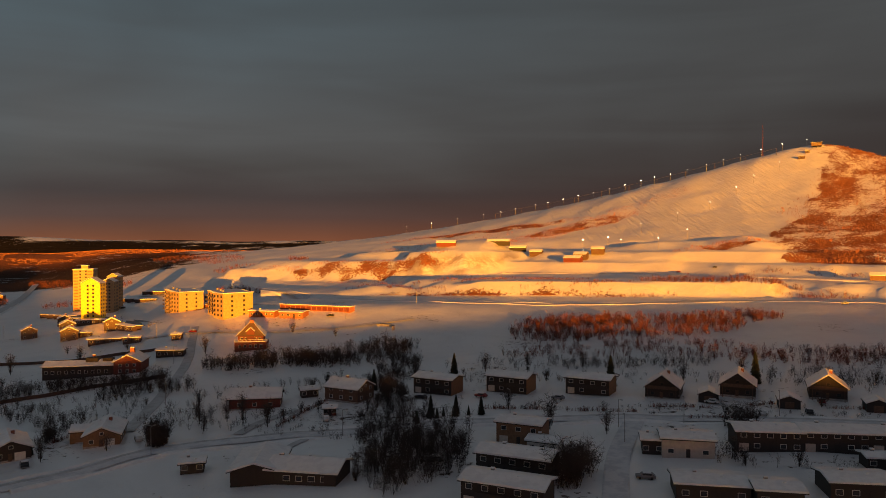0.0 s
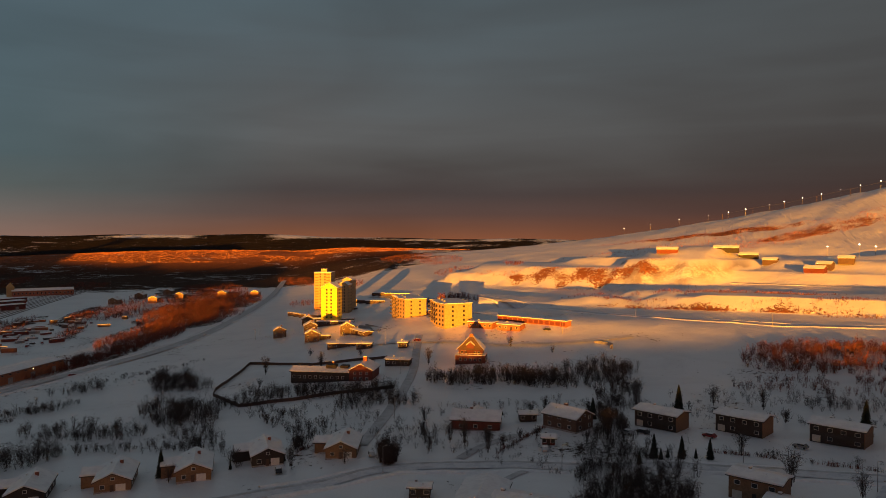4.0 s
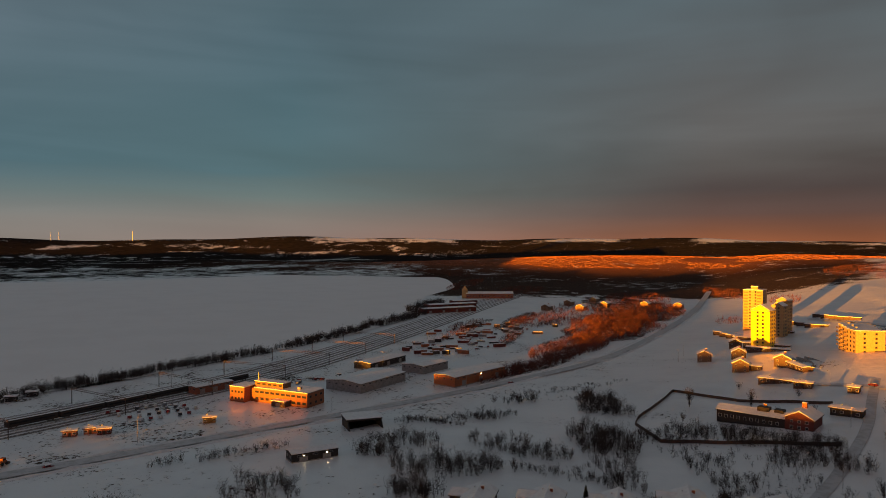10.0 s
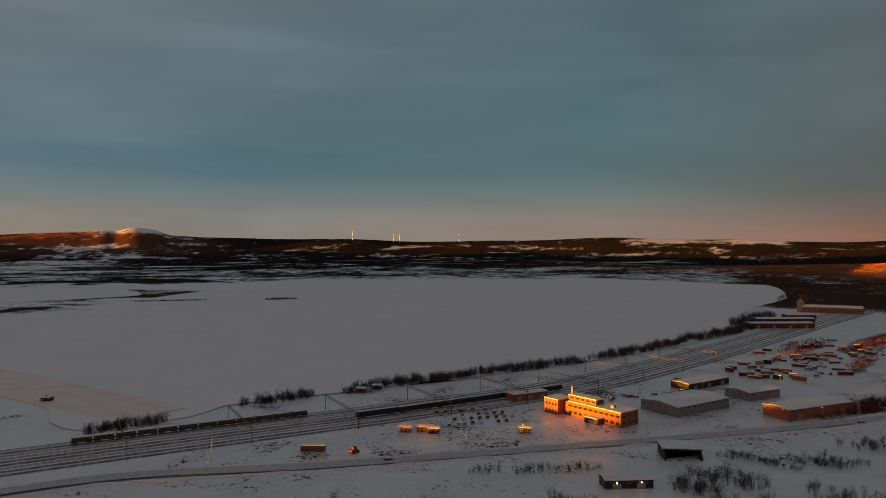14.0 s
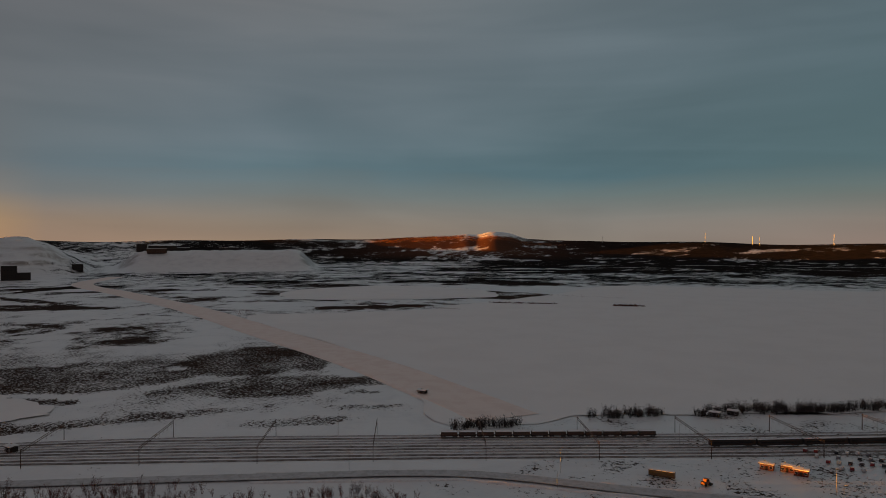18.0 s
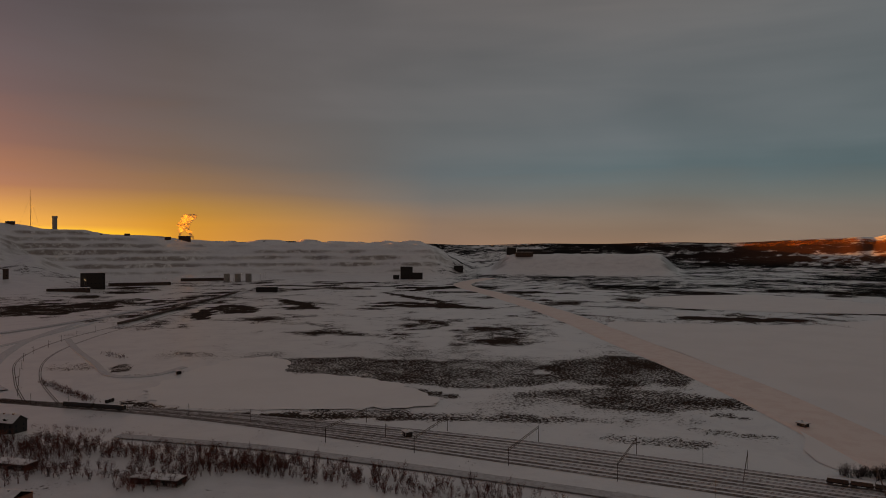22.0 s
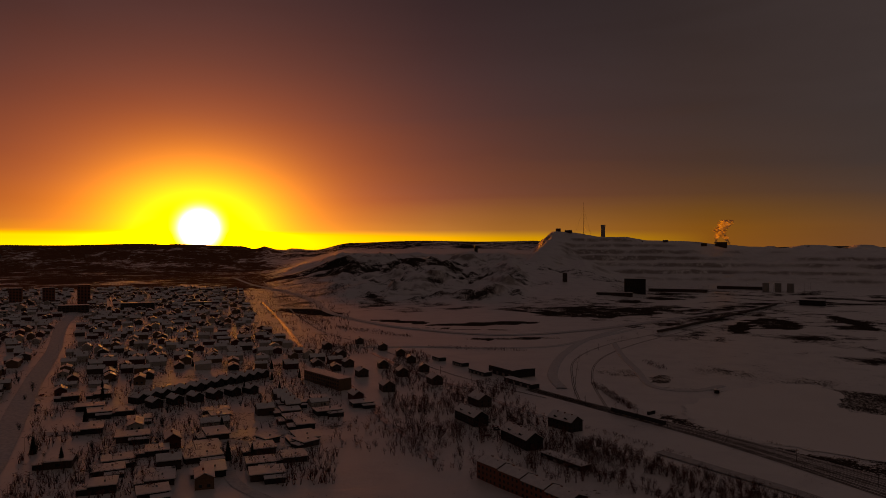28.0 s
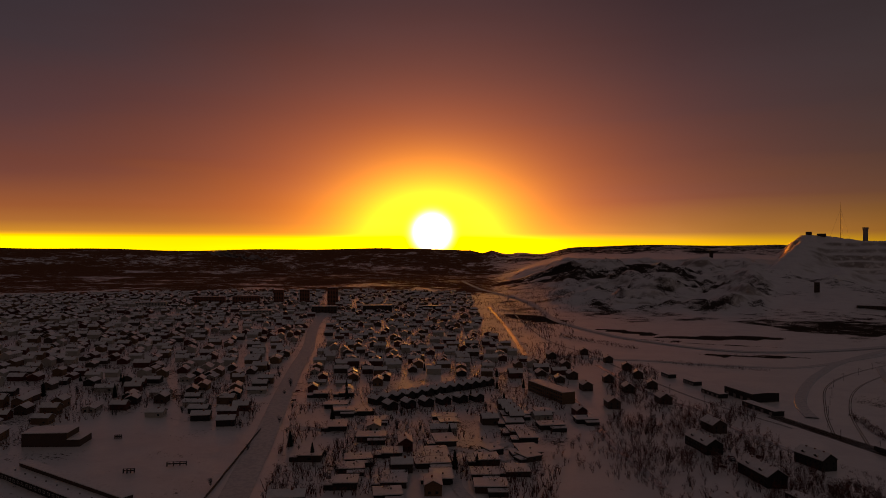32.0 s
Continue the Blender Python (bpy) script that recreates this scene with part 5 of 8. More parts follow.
def body_gable(ob, w, l, h, pitch, mat, at=(0, 0), turn=0, name="wall"):
    rise = w / 2 * math.tan(radians(pitch))
    bm = bmesh.new()
    add_prism(bm, [(-w / 2, -l / 2, -1.5), (w / 2, -l / 2, -1.5), (w / 2, -l / 2, h), (0, -l / 2, h + rise), (-w / 2, -l / 2, h)], (0, l, 0))
    bmesh.ops.recalc_face_normals(bm, faces=bm.faces)
    p = part(name, bm, mat, ob)
    p.matrix_basis = pose(at[0], at[1], 0, 0, 0, turn)


def chimney(ob, x, y, z, tall=1.5, mat=None, size=0.45):
    c = boxes("chimney", mat or BRICK, ob, (x - size, y - size, z - 1.2, x + size, y + size, z + tall))
    boxes("cap", SNOW, c, (x - size - 0.08, y - size - 0.08, z + tall, x + size + 0.08, y + size + 0.08, z + tall + 0.2))


def door(ob, x, y, facing, mat=None, wide=1.0, tall=2.1, name="door"):
    d = boxes(name, mat or BROWN, ob, (-wide / 2, -0.08, 0, wide / 2, 0.04, tall))
    d.matrix_basis = pose(x, y, 0, 0, 0, facing)
    return d


def gable_house(w, l, h, pitch, mat, label, storeys=1, trim=None, garage=False, group="", annex=None, porch=False):
    """Ridge along y, the gable end with door or garage at -y."""
    ob = thing("house", label, "house", group)
    body_gable(ob, w, l, h, pitch, mat)
    boxes("foundation", CONCRETE, ob, (-w / 2 - 0.05, -l / 2 - 0.05, -1.6, w / 2 + 0.05, l / 2 + 0.05, 0.35))
    roof_gable(ob, w, l, h, pitch)
    rise = w / 2 * math.tan(radians(pitch))
    chimney(ob, w * 0.12, l * 0.12, h + rise * 0.8, 1.5)
    chimney(ob, -w * 0.2, l * 0.25, h + rise * 0.55, 0.9, GREY_METAL, 0.2)
    for s in range(storeys):
        z = 1.6 + 2.7 * s
        for k in (-0.28, 0.28):
            if not (garage and s == 0 and k > 0):
                window(ob, w * k, -l / 2 - 0.04, z, 1.3, 1.2, 0, trim)
        for k in (-0.3, 0.0, 0.3):
            window(ob, w / 2 + 0.04, l * k, z, 1.4, 1.2, 90, trim)
            window(ob, -w / 2 - 0.04, l * k, z, 1.4, 1.2, -90, trim)
    if rise > 1.8:
        window(ob, 0, -l / 2 - 0.04, h + rise * 0.32, 1.1, 0.9, 0, trim)
    if garage:
        door(ob, w * 0.22, -l / 2 - 0.02, 0, WHITE, 2.6, 2.2, "garage_door")
    door(ob, -w * 0.02, -l / 2 - 0.02, 0, BROWN)
    if porch:
        boxes("balcony", BROWN, ob, (-w / 2 + 0.3, -l / 2 - 1.5, h - 0.35, w / 2 - 0.3, -l / 2, h - 0.2))
        boxes("railing", BROWN, ob, (-w / 2 + 0.3, -l / 2 - 1.52, h - 0.2, w / 2 - 0.3, -l / 2 - 1.42, h + 0.75))
        for k in (-0.42, 0.42):
            boxes("porch_post", BROWN, ob, (w * k - 0.09, -l / 2 - 1.5, -0.6, w * k + 0.09, -l / 2 - 1.32, h - 0.35))
    if annex:
        aw, al, ah, ax, ay, amat = annex
        body_gable(ob, aw, al, ah, 16, amat, (ax, ay), 90, "annex")
        roof_gable(ob, aw, al, ah, 16, 0.4, 0.4, (ax, ay), 90)
    return ob


# five bungalows along the street
for k, (x, y, wall, trim) in enumerate(((-174, 156, TAR, WHITE), (-155, 168, OCHRE, WHITE), (-137, 180, OCHRE, WHITE), (-123, 197, TAR, WHITE), (-101, 208, OCHRE, WHITE))):
    ob = gable_house(9.6, 15.5, 3.1, 24, wall, ("dark brown" if wall is TAR else "ochre") + " timber bungalow with a snowy gabled roof", 1, trim, True, "street bungalows", (7.5, 6, 2.8, -6.5, 3.5, wall))
    stand(ob, x, y, (36, 34, 34, 36, 18)[k])

# three steep-roofed chalets
for x, y, size in ((75, 243, 1.0), (100, 242, 1.02), (126.5, 235, 1.03)):
    ob = gable_house(11.0, 12.5, 3.6, 36, TAR, "dark timber chalet with a steep snowy roof and balcony", 1, BROWN, False, "steep-roofed chalets", None, True)
    stand(ob, x, y, -24)
for x, y in ((86.5, 233), (108.5, 224), (132, 217)):
    ob = thing("garage", "small dark timber garage with a snowy roof", "garage", "chalet garages")
    body_gable(ob, 6.2, 7, 2.5, 22, TAR)
    roof_gable(ob, 6.2, 7, 2.5, 22, 0.4, 0.4)
    door(ob, 0, -3.52, 0, BROWN, 2.6, 2.1, "garage_door")
    stand(ob, x, y, -20)


def long_house(length, depth, h, mat, end_mat, label, storeys=2, pitch=13, group="", balcony=True, name="house"):
    """Ridge along x, the windowed long side at -y."""
    ob = thing(name, label, "house", group)
    bm = bmesh.new()
    add_box(bm, -length / 2, -depth / 2, -1.5, length / 2, depth / 2, h)
    part("wall", bm, mat, ob)
    rise = depth / 2 * math.tan(radians(pitch))
    for s in (-1, 1):
        bm = bmesh.new()
        x0, x1 = sorted((s * (length / 2 + 0.03), s * (length / 2 - 0.12)))
        add_prism(bm, [(x0, -depth / 2 - 0.03, -1.5), (x0, depth / 2 + 0.03, -1.5), (x0, depth / 2 + 0.03, h), (x0, 0, h + rise), (x0, -depth / 2 - 0.03, h)], (x1 - x0, 0, 0))
        bmesh.ops.recalc_face_normals(bm, faces=bm.faces)
        part("gable_wall", bm, end_mat, ob)
    roof_gable(ob, depth, length, h, pitch, 0.7, 0.42, (0, 0), 90)
    chimney(ob, -length * 0.2, 0.6, h + rise * 0.8, 1.1, GREY_METAL, 0.35)
    chimney(ob, length * 0.15, -1.0, h + rise * 0.6, 0.7, GREY_METAL, 0.2)
    n = max(3, int(length / 3.2))
    for s in range(storeys):
        for k in range(n):
            x = -length / 2 + length * (k + 0.5) / n
            if s == 0 and k == n // 2:
                door(ob, x, -depth / 2 - 0.02, 0, TAR)
            elif s == 0 and k == 0 and storeys > 1:
                door(ob, x, -depth / 2 - 0.02, 0, PALE, 2.4, 2.1, "garage_door")
            else:
                window(ob, x, -depth / 2 - 0.04, 1.5 + 2.7 * s, 1.5, 1.2, 0)
    if balcony and storeys > 1:
        boxes("balcony", TAR, ob, (-length * 0.3, -depth / 2 - 1.5, 2.45, length / 2 - 0.3, -depth / 2 - 0.12, 2.65))
        boxes("railing", TAR, ob, (-length * 0.3, -depth / 2 - 1.55, 2.65, length / 2 - 0.3, -depth / 2 - 1.45, 3.6))
    return ob


# dark front holds the balcony's shadow, ochre gable the sunlight on it
for x, y in ((-3, 257), (23.5, 256), (51, 249)):
    stand(long_house(15.5, 9, 5.4, TAR, OCHRE, "two-storey hillside house, shade in its dark front and balcony, sun in its ochre gable", 2, 13, "hillside houses"), x, y, -28)
stand(long_house(12.5, 8.0, 5.6, OCHRE, OCHRE, "ochre two-storey house with a low snowy roof", 2, 10, "", False), 21, 194, -24)
stand(long_house(8, 6.0, 3.0, WHITE, WHITE, "pale single-storey house extension in the snow", 1, 10, "", False), 26, 186, -24)
stand(long_house(18, 8.5, 5.4, TAR, TAR, "dark two-storey terrace house with a low snowy roof", 2, 12, "dark terraces"), 17, 168, -24)
stand(long_house(18, 8.5, 5.2, TAR, TAR, "dark two-storey terrace house with a low snowy roof", 2, 12, "dark terraces"), 13, 150, -24)
stand(long_house(12.5, 8.5, 4.4, PALE, PALE, "pale house with a low snow-covered roof", 1, 8, "", False), 61.5, 181, -12)
stand(long_house(5, 7, 3.4, TAR, TAR, "small dark lean-to beside a pale house", 1, 8, "", False, "outhouse"), 53.5, 184, -12)
for k, (x, y) in enumerate(((83, 184), (99, 182), (115, 180), (131, 178))):
    stand(long_house(16, 9, 4.9 - 0.15 * k, TAR, TAR, "dark timber terrace house with white window frames", 2, 12, "long terrace", False), x, y, -8)
stand(long_house(15, 9, 3.2, TAR, TAR, "low dark bungalow under deep roof snow", 1, 8, "", False), 57, 153, -10)
stand(long_house(9, 8, 3.2, TAR, TAR, "low dark bungalow wing under roof snow", 1, 8, "", False), 69, 148, -10)
for x, y in ((88, 152), (104, 150), (120, 152)):
    stand(long_house(13, 9, 3.4, TAR, TAR, "low dark terrace bungalow under roof snow", 1, 9, "terrace bungalows", False), x, y, -8)
stand(long_house(7, 5, 2.6, TAR, TAR, "small dark garden shed under snow", 1, 10, "", False, "shed"), 103, 168, -8)
stand(long_house(5.5, 4, 2.5, TAR, TAR, "small dark shed with a snowy roof", 1, 10, "", False, "shed"), -64, 177, 15)

# the low building with two wings beside the street
ob = thing("nursery_school", "low dark-walled nursery school under a snowy roof", "building")
body_gable(ob, 11, 17, 3.1, 16, TAR, (-8, 1), 8)
roof_gable(ob, 11, 17, 3.1, 16, 0.8, 0.45, (-8, 1), 8)
body_gable(ob, 11, 17, 3.1, 15, TAR, (5, -2), 84)
roof_gable(ob, 11, 17, 3.1, 15, 0.8, 0.45, (5, -2), 84)
for x, y, f in ((1, -7.6, 0), (4, -7.8, 0), (7, -7.9, 0), (10, -8.0, 0)):
    window(ob, x, y, 1.7, 1.6, 1.3, f)
chimney(ob, -2, -1, 4.6, 0.9, GREY_METAL, 0.5)
chimney(ob, 5, -1, 4.4, 0.8, GREY_METAL, 0.3)
stand(ob, -38, 172, -4)

# the two larger villas on the slope
ob = gable_house(9.5, 17, 3.6, 26, RED, "reddish-brown timber house with a wide snowy roof", 1, WHITE)
stand(ob, -66, 244, 98)
body_gable(ob, 8, 6.5, 3.4, 26, RED, (5.0, 0.5), 90, "front_gable")
roof_gable(ob, 8, 6.5, 3.4, 26, 0.5, 0.35, (5.0, 0.5), 90)
boxes("terrace", BROWN, ob, (4.6, 4.5, -0.9, 8.6, 9.0, -0.4))
boxes("terrace_rail", WHITE, ob, (8.5, 4.5, -0.4, 8.6, 9.0, 0.5))
ob = gable_house(10, 14, 4.6, 24, BROWN, "dark red-brown house with white corner windows", 2, WHITE)
stand(ob, -34.5, 250, 62)
stand(long_house(4, 3, 2.4, RED, RED, "small red playhouse shed in the snow", 1, 20, "", False, "shed"), -38, 229, 10)
stand(long_house(6, 4, 2.6, TAR, TAR, "small dark shed above the garden", 1, 18, "", False, "shed"), -50, 256, 20)


def turret_villa():
    ob = thing("villa", "tall red-brown villa with steep snowy roof and white balcony", "house")
    boxes("wall", RED, ob, (-9, -6.5, -2, 9, 6.5, 4.2))
    boxes("upper_wall", RED, ob, (-7.2, -5.2, 4.2, 7.2, 5.2, 7.2))
    bm = bmesh.new()
    for x0, x1, z0, x2, x3, z1, d0, d1 in ((-8.2, 8.2, 7.2, -4.6, 4.6, 10.2, 6.2, 4.2), (-4.6, 4.6, 10.2, -1.2, 1.2, 13.6, 4.2, 1.2)):
        a = [bm.verts.new(p) for p in ((x0, -d0, z0), (x1, -d0, z0), (x1, d0, z0), (x0, d0, z0))]
        b = [bm.verts.new(p) for p in ((x2, -d1, z1), (x3, -d1, z1), (x3, d1, z1), (x2, d1, z1))]
        for k in range(4):
            bm.faces.new((a[k], a[(k + 1) % 4], b[(k + 1) % 4], b[k]))
        bm.faces.new(a[::-1])
        bm.faces.new(b)
    part("roof", bm, BROWN, ob)
    for s in (-1, 1):
        bm = bmesh.new()
        add_prism(bm, [(s * 8.3, -6.3, 7.25), (s * 4.6, -4.3, 10.4), (s * 1.3, -1.3, 13.8), (s * 1.3, 1.3, 13.8), (s * 4.6, 4.3, 10.4), (s * 8.3, 6.3, 7.25)], (-s * 0.1, 0, 0.35))
        bmesh.ops.recalc_face_normals(bm, faces=bm.faces)
        part("roof_snow", bm, SNOW, ob)
    boxes("terrace_snow", SNOW, ob, (-9.2, -6.7, 4.2, -7.2, 6.7, 4.55), (7.2, -6.7, 4.2, 9.2, 6.7, 4.55), (-7.2, -6.7, 4.2, 7.2, -5.2, 4.55))
    for k in range(9):
        boxes("baluster", WHITE, ob, (-9 + k * 2.25 - 0.08, -6.7, 4.55, -9 + k * 2.25 + 0.08, -6.55, 5.4))
    boxes("railing", WHITE, ob, (-9.1, -6.72, 5.35, 9.1, -6.55, 5.5))
    for x in (-6, -3, 0, 3, 6):
        window(ob, x, -6.55, 2.0, 1.5, 1.6, 0)
        window(ob, x * 0.85, -5.25, 5.8, 1.4, 1.5, 0)
    for y in (-3.5, 0, 3.5):
        window(ob, 9.05, y, 2.0, 1.4, 1.5, 90)
    body_gable(ob, 4.5, 5, 9.6, 38, RED, (0, -3.2), 0, "dormer")
    roof_gable(ob, 4.5, 5, 9.6, 38, 0.4, 0.3, (0, -3.2))
    boxes("lantern", BRICK, ob, (-1.1, -1.1, 13.2, 1.1, 1.1, 15.2))
    return ob


villa = turret_villa()
villa.scale = (0.86, 0.9, 0.95)
stand(villa, -99, 358, 8)

# the long school house with its gabled wing
ob = thing("school_house", "long black-boarded school house with gabled wing and roof snow", "building")
body_gable(ob, 11, 30, 4.2, 14, TAR, (-8, 0), 90)
roof_gable(ob, 11, 30, 4.2, 14, 0.6, 0.4, (-8, 0), 90)
body_gable(ob, 11.5, 15, 5.6, 27, RED, (12.5, 1.0), 0, "gabled_wing")
roof_gable(ob, 11.5, 15, 5.6, 27, 0.6, 0.4, (12.5, 1.0))
boxes("roof_box", TAR, ob, (-6, -2.5, 4.6, -1, 1.5, 7.4), (1, -2, 4.8, 5, 2, 7.0))
chimney(ob, 12.5, 3, 8.4, 2.6, ORANGE_BRICK, 0.9)
chimney(ob, -4, 3, 5.6, 2.4, ORANGE_BRICK, 0.6)
for k in range(10):
    window(ob, -21.5 + 2.75 * k, -5.55, 1.8, 1.3, 1.4, 0)
for x in (9.5, 12.5, 15.5):
    window(ob, x, -6.55, 1.8, 1.3, 1.4, 0)
    window(ob, x, -6.55, 4.4, 1.2, 1.2, 0)
stand(ob, -156, 318, 10)
stand(long_house(13, 6, 3.0, TAR, TAR, "dark boarded storage shed with a snowy roof", 1, 8, "", False, "shed"), -137, 350, 6)

# brown two-storey family houses and sheds towards the tower blocks
for x, y, turn in ((-282, 475, 30), (-231, 431, 25), (-212, 447, 20), (-300, 552, 30), (-262, 486, 30)):
    ob = gable_house(9.5, 11, 5.6, 28, BROWN, "brown two-storey family house with white trim", 2, WHITE, False, "brown family houses")
    stand(ob, x, y, turn)
for x, y, l, turn in ((-225, 436, 9, 20), (-194, 400, 17, 12), (-176, 394, 9, 15), (-200, 440, 26, -40), (-262, 530, 30, 20), (-278, 560, 34, 20), (-150, 392, 5, 10)):
    stand(long_house(l, 6, 2.8, BROWN, BROWN, "long brown carport shed under snow" if l > 12 else "small brown shed with a snowy roof", 1, 9, "", False, "shed"), x, y, turn)
for k in range(16):
    x, y = -352 - 5.2 * (k % 4) * 3 + 3 * k, 610 + 11 * k
    ob = thing("carport", "long low carport row under snow", "carport", "carport rows")
    boxes("wall", TAR, ob, (-10, -3, -1.5, 10, 3, 2.6))
    boxes("roof_snow", SNOW, ob, (-10.5, -3.5, 2.6, 10.5, 3.5, 3.0))
    for n in range(4):
        boxes("gate", BROWN, ob, (-9.6 + 4.9 * n, -3.06, 0, -5.3 + 4.9 * n, -2.9, 2.2))
    stand(ob, x + 30, y, 14)


def apartment(steps, storeys, depth, mat, label):
    """Stepped slab of flats along x: each step moves forward, with windows, balconies and its own roof."""
    ob = thing("apartment_block", label, "apartment block", "apartment blocks")
    at = 0.0
    for n, (wide, ahead, less) in enumerate(steps):
        floors = storeys - less
        h = floors * 2.9 + 0.8
        x0, x1, y0 = at, at + wide, -ahead
        boxes("wall", mat, ob, (x0, y0, -2, x1, y0 + depth, h))
        boxes("roof_snow", SNOW, ob, (x0 - 0.4, y0 - 0.4, h + 0.15, x1 + 0.4, y0 + depth + 0.4, h + 0.55))
        boxes("eave_board", GREY_METAL, ob, (x0 - 0.45, y0 - 0.45, h, x1 + 0.45, y0 + depth + 0.45, h + 0.15))
        boxes("vent", GREY_METAL, ob, (x0 + 2, y0 + 5, h + 0.55, x0 + 3, y0 + 6, h + 1.6))
        count = max(2, int(wide / 4.2))
        for f in range(floors):
            z = 1.9 + 2.9 * f
            for k in range(count):
                x = x0 + wide * (k + 0.5) / count
                window(ob, x, y0 - 0.04, z, 1.9, 1.5, 0, BROWN)
            for y in (0.3, 0.7):
                window(ob, x1 + 0.04, y0 + depth * y, z, 1.4, 1.4, 90, BROWN)
            if f:
                b = boxes("balcony", CONCRETE, ob, (x0 + 0.2, y0 - 1.7, z - 1.15, x0 + 3.6, y0 - 0.05, z - 1.0))
                boxes("balcony_rail", BROWN, b, (x0 + 0.2, y0 - 1.72, z - 1.0, x0 + 3.6, y0 - 1.62, z))
        at += wide
    return ob


stand(apartment([(14, 0, 0), (13, 3, 0), (15, 6, 0)], 6, 18, CREAM, "cream six-storey apartment block with stepped front and balconies"), -215, 537, -47)
stand(apartment([(11, 0, 0), (10, 3, 0), (14, 6, 0)], 5, 20, CREAM, "cream five-storey apartment block with stepped front and balconies"), -157, 463, -47)
for x, y, l, d, turn, mat in ((-112, 434, 17, 8, -14, ORANGE_BRICK), (-93, 430, 15, 9, -12, BRICK), (-186, 530, 13, 7, -20, BRICK)):
    stand(long_house(l, d, 3.0, mat, mat, "low red-brick service building with a snowy roof", 1, 5, "", False, "service_building"), x, y, turn)
ob = thing("garage_row", "long row of red garages behind the flats", "garage")
boxes("wall", BRICK, ob, (-26, -3, -2, 26, 3, 3.0))
boxes("roof_snow", SNOW, ob, (-26.4, -3.4, 3.0, 26.4, 3.4, 3.4))
for k in range(13):
    boxes("garage_door", RED, ob, (-25.6 + 4 * k, -3.06, 0, -22.4 + 4 * k, -2.9, 2.3))
stand(ob, -82, 445, -24)


def tower(w, d, floors, mat, gable, label, trim=None):
    ob = thing("tower_block", label, "apartment tower", "tower blocks")
    h = floors * 2.95 + 1
    if gable:
        body_gable(ob, w, d, h, 30, mat)
        roof_gable(ob, w, d, h, 30, 0.4, 0.35)
    else:
        boxes("wall", mat, ob, (-w / 2, -d / 2, -3, w / 2, d / 2, h))
        boxes("roof_snow", SNOW, ob, (-w / 2 - 0.3, -d / 2 - 0.3, h, w / 2 + 0.3, d / 2 + 0.3, h + 0.5))
        boxes("machine_room", mat, ob, (-3, -3, h + 0.5, 3, 3, h + 3.2))
        boxes("machine_room_snow", SNOW, ob, (-3.2, -3.2, h + 3.2, 3.2, 3.2, h + 3.6))
    boxes("roof_edge", trim or GREY_METAL, ob, (-w / 2 - 0.12, -d / 2 - 0.12, h - 0.5, w / 2 + 0.12, d / 2 + 0.12, h - 0.2))
    for f in range(floors):
        z = 2.2 + 2.95 * f
        for x in (-0.14, 0.14):
            window(ob, w * x, -d / 2 - 0.05, z, 1.5, 1.5, 0, BROWN)
        if not gable:
            b = boxes("balcony", CONCRETE, ob, (-w * 0.45, -d / 2 - 1.6, z - 1.2, -w * 0.24, -d / 2 - 0.05, z - 1.05))
            boxes("balcony_rail", ORANGE_BRICK, b, (-w * 0.45, -d / 2 - 1.65, z - 1.05, -w * 0.24, -d / 2 - 1.55, z))
            b = boxes("balcony", CONCRETE, ob, (w * 0.24, -d / 2 - 1.6, z - 1.2, w * 0.45, -d / 2 - 0.05, z - 1.05))
            boxes("balcony_rail", ORANGE_BRICK, b, (w * 0.24, -d / 2 - 1.65, z - 1.05, w * 0.45, -d / 2 - 1.55, z))
        for y in (-0.3, 0.0, 0.3):
            window(ob, w / 2 + 0.05, d * y, z, 1.5, 1.5, 90, BROWN)
    return ob


stand(tower(14.5, 12, 10, YELLOW, True, "bright yellow gabled tower block lit by low sun"), -278, 554, 6)
stand(tower(10, 12, 9, CREAM, True, "narrow cream gabled tower block with snowy roof"), -302, 632, 6)
stand(tower(10, 12, 10, CREAM, True, "narrow cream gabled tower block with snowy roof"), -307, 652, 6)
stand(tower(18, 18, 13, CREAM, False, "tall cream tower block with balconies and machine room"), -353, 688, 14)
boxes_ob = thing("car_park_wall", "low dark concrete terrace wall curving through the snow", "wall")
for k in range(9):
    a = radians(200 + 12 * k)
    b = boxes("wall_panel", CONCRETE, boxes_ob, (-2.0, -0.25, -0.8, 2.0, 0.25, 1.4))
    b.matrix_basis = pose(-9 * math.cos(a), -9 * math.sin(a) - 9, 0, 0, 0, math.degrees(a) + 90)
stand(boxes_ob, -34, 402, -30)
for n in range(3):
    ob = thing("terrace_wall", "long curved retaining wall dark against the snow", "wall", "curved retaining walls")
    for k in range(11):
        a = radians(38 + 5.5 * k)
        r = 30 + 6 * n
        b = boxes("wall_panel", CONCRETE, ob, (-1.75, -0.25, -1.0, 1.75, 0.25, 1.3))
        b.matrix_basis = pose(r * math.cos(a) - 24, r * math.sin(a) - 24, 0, 0, 0, math.degrees(a) + 90)
    stand(ob, -196, 446, -30)

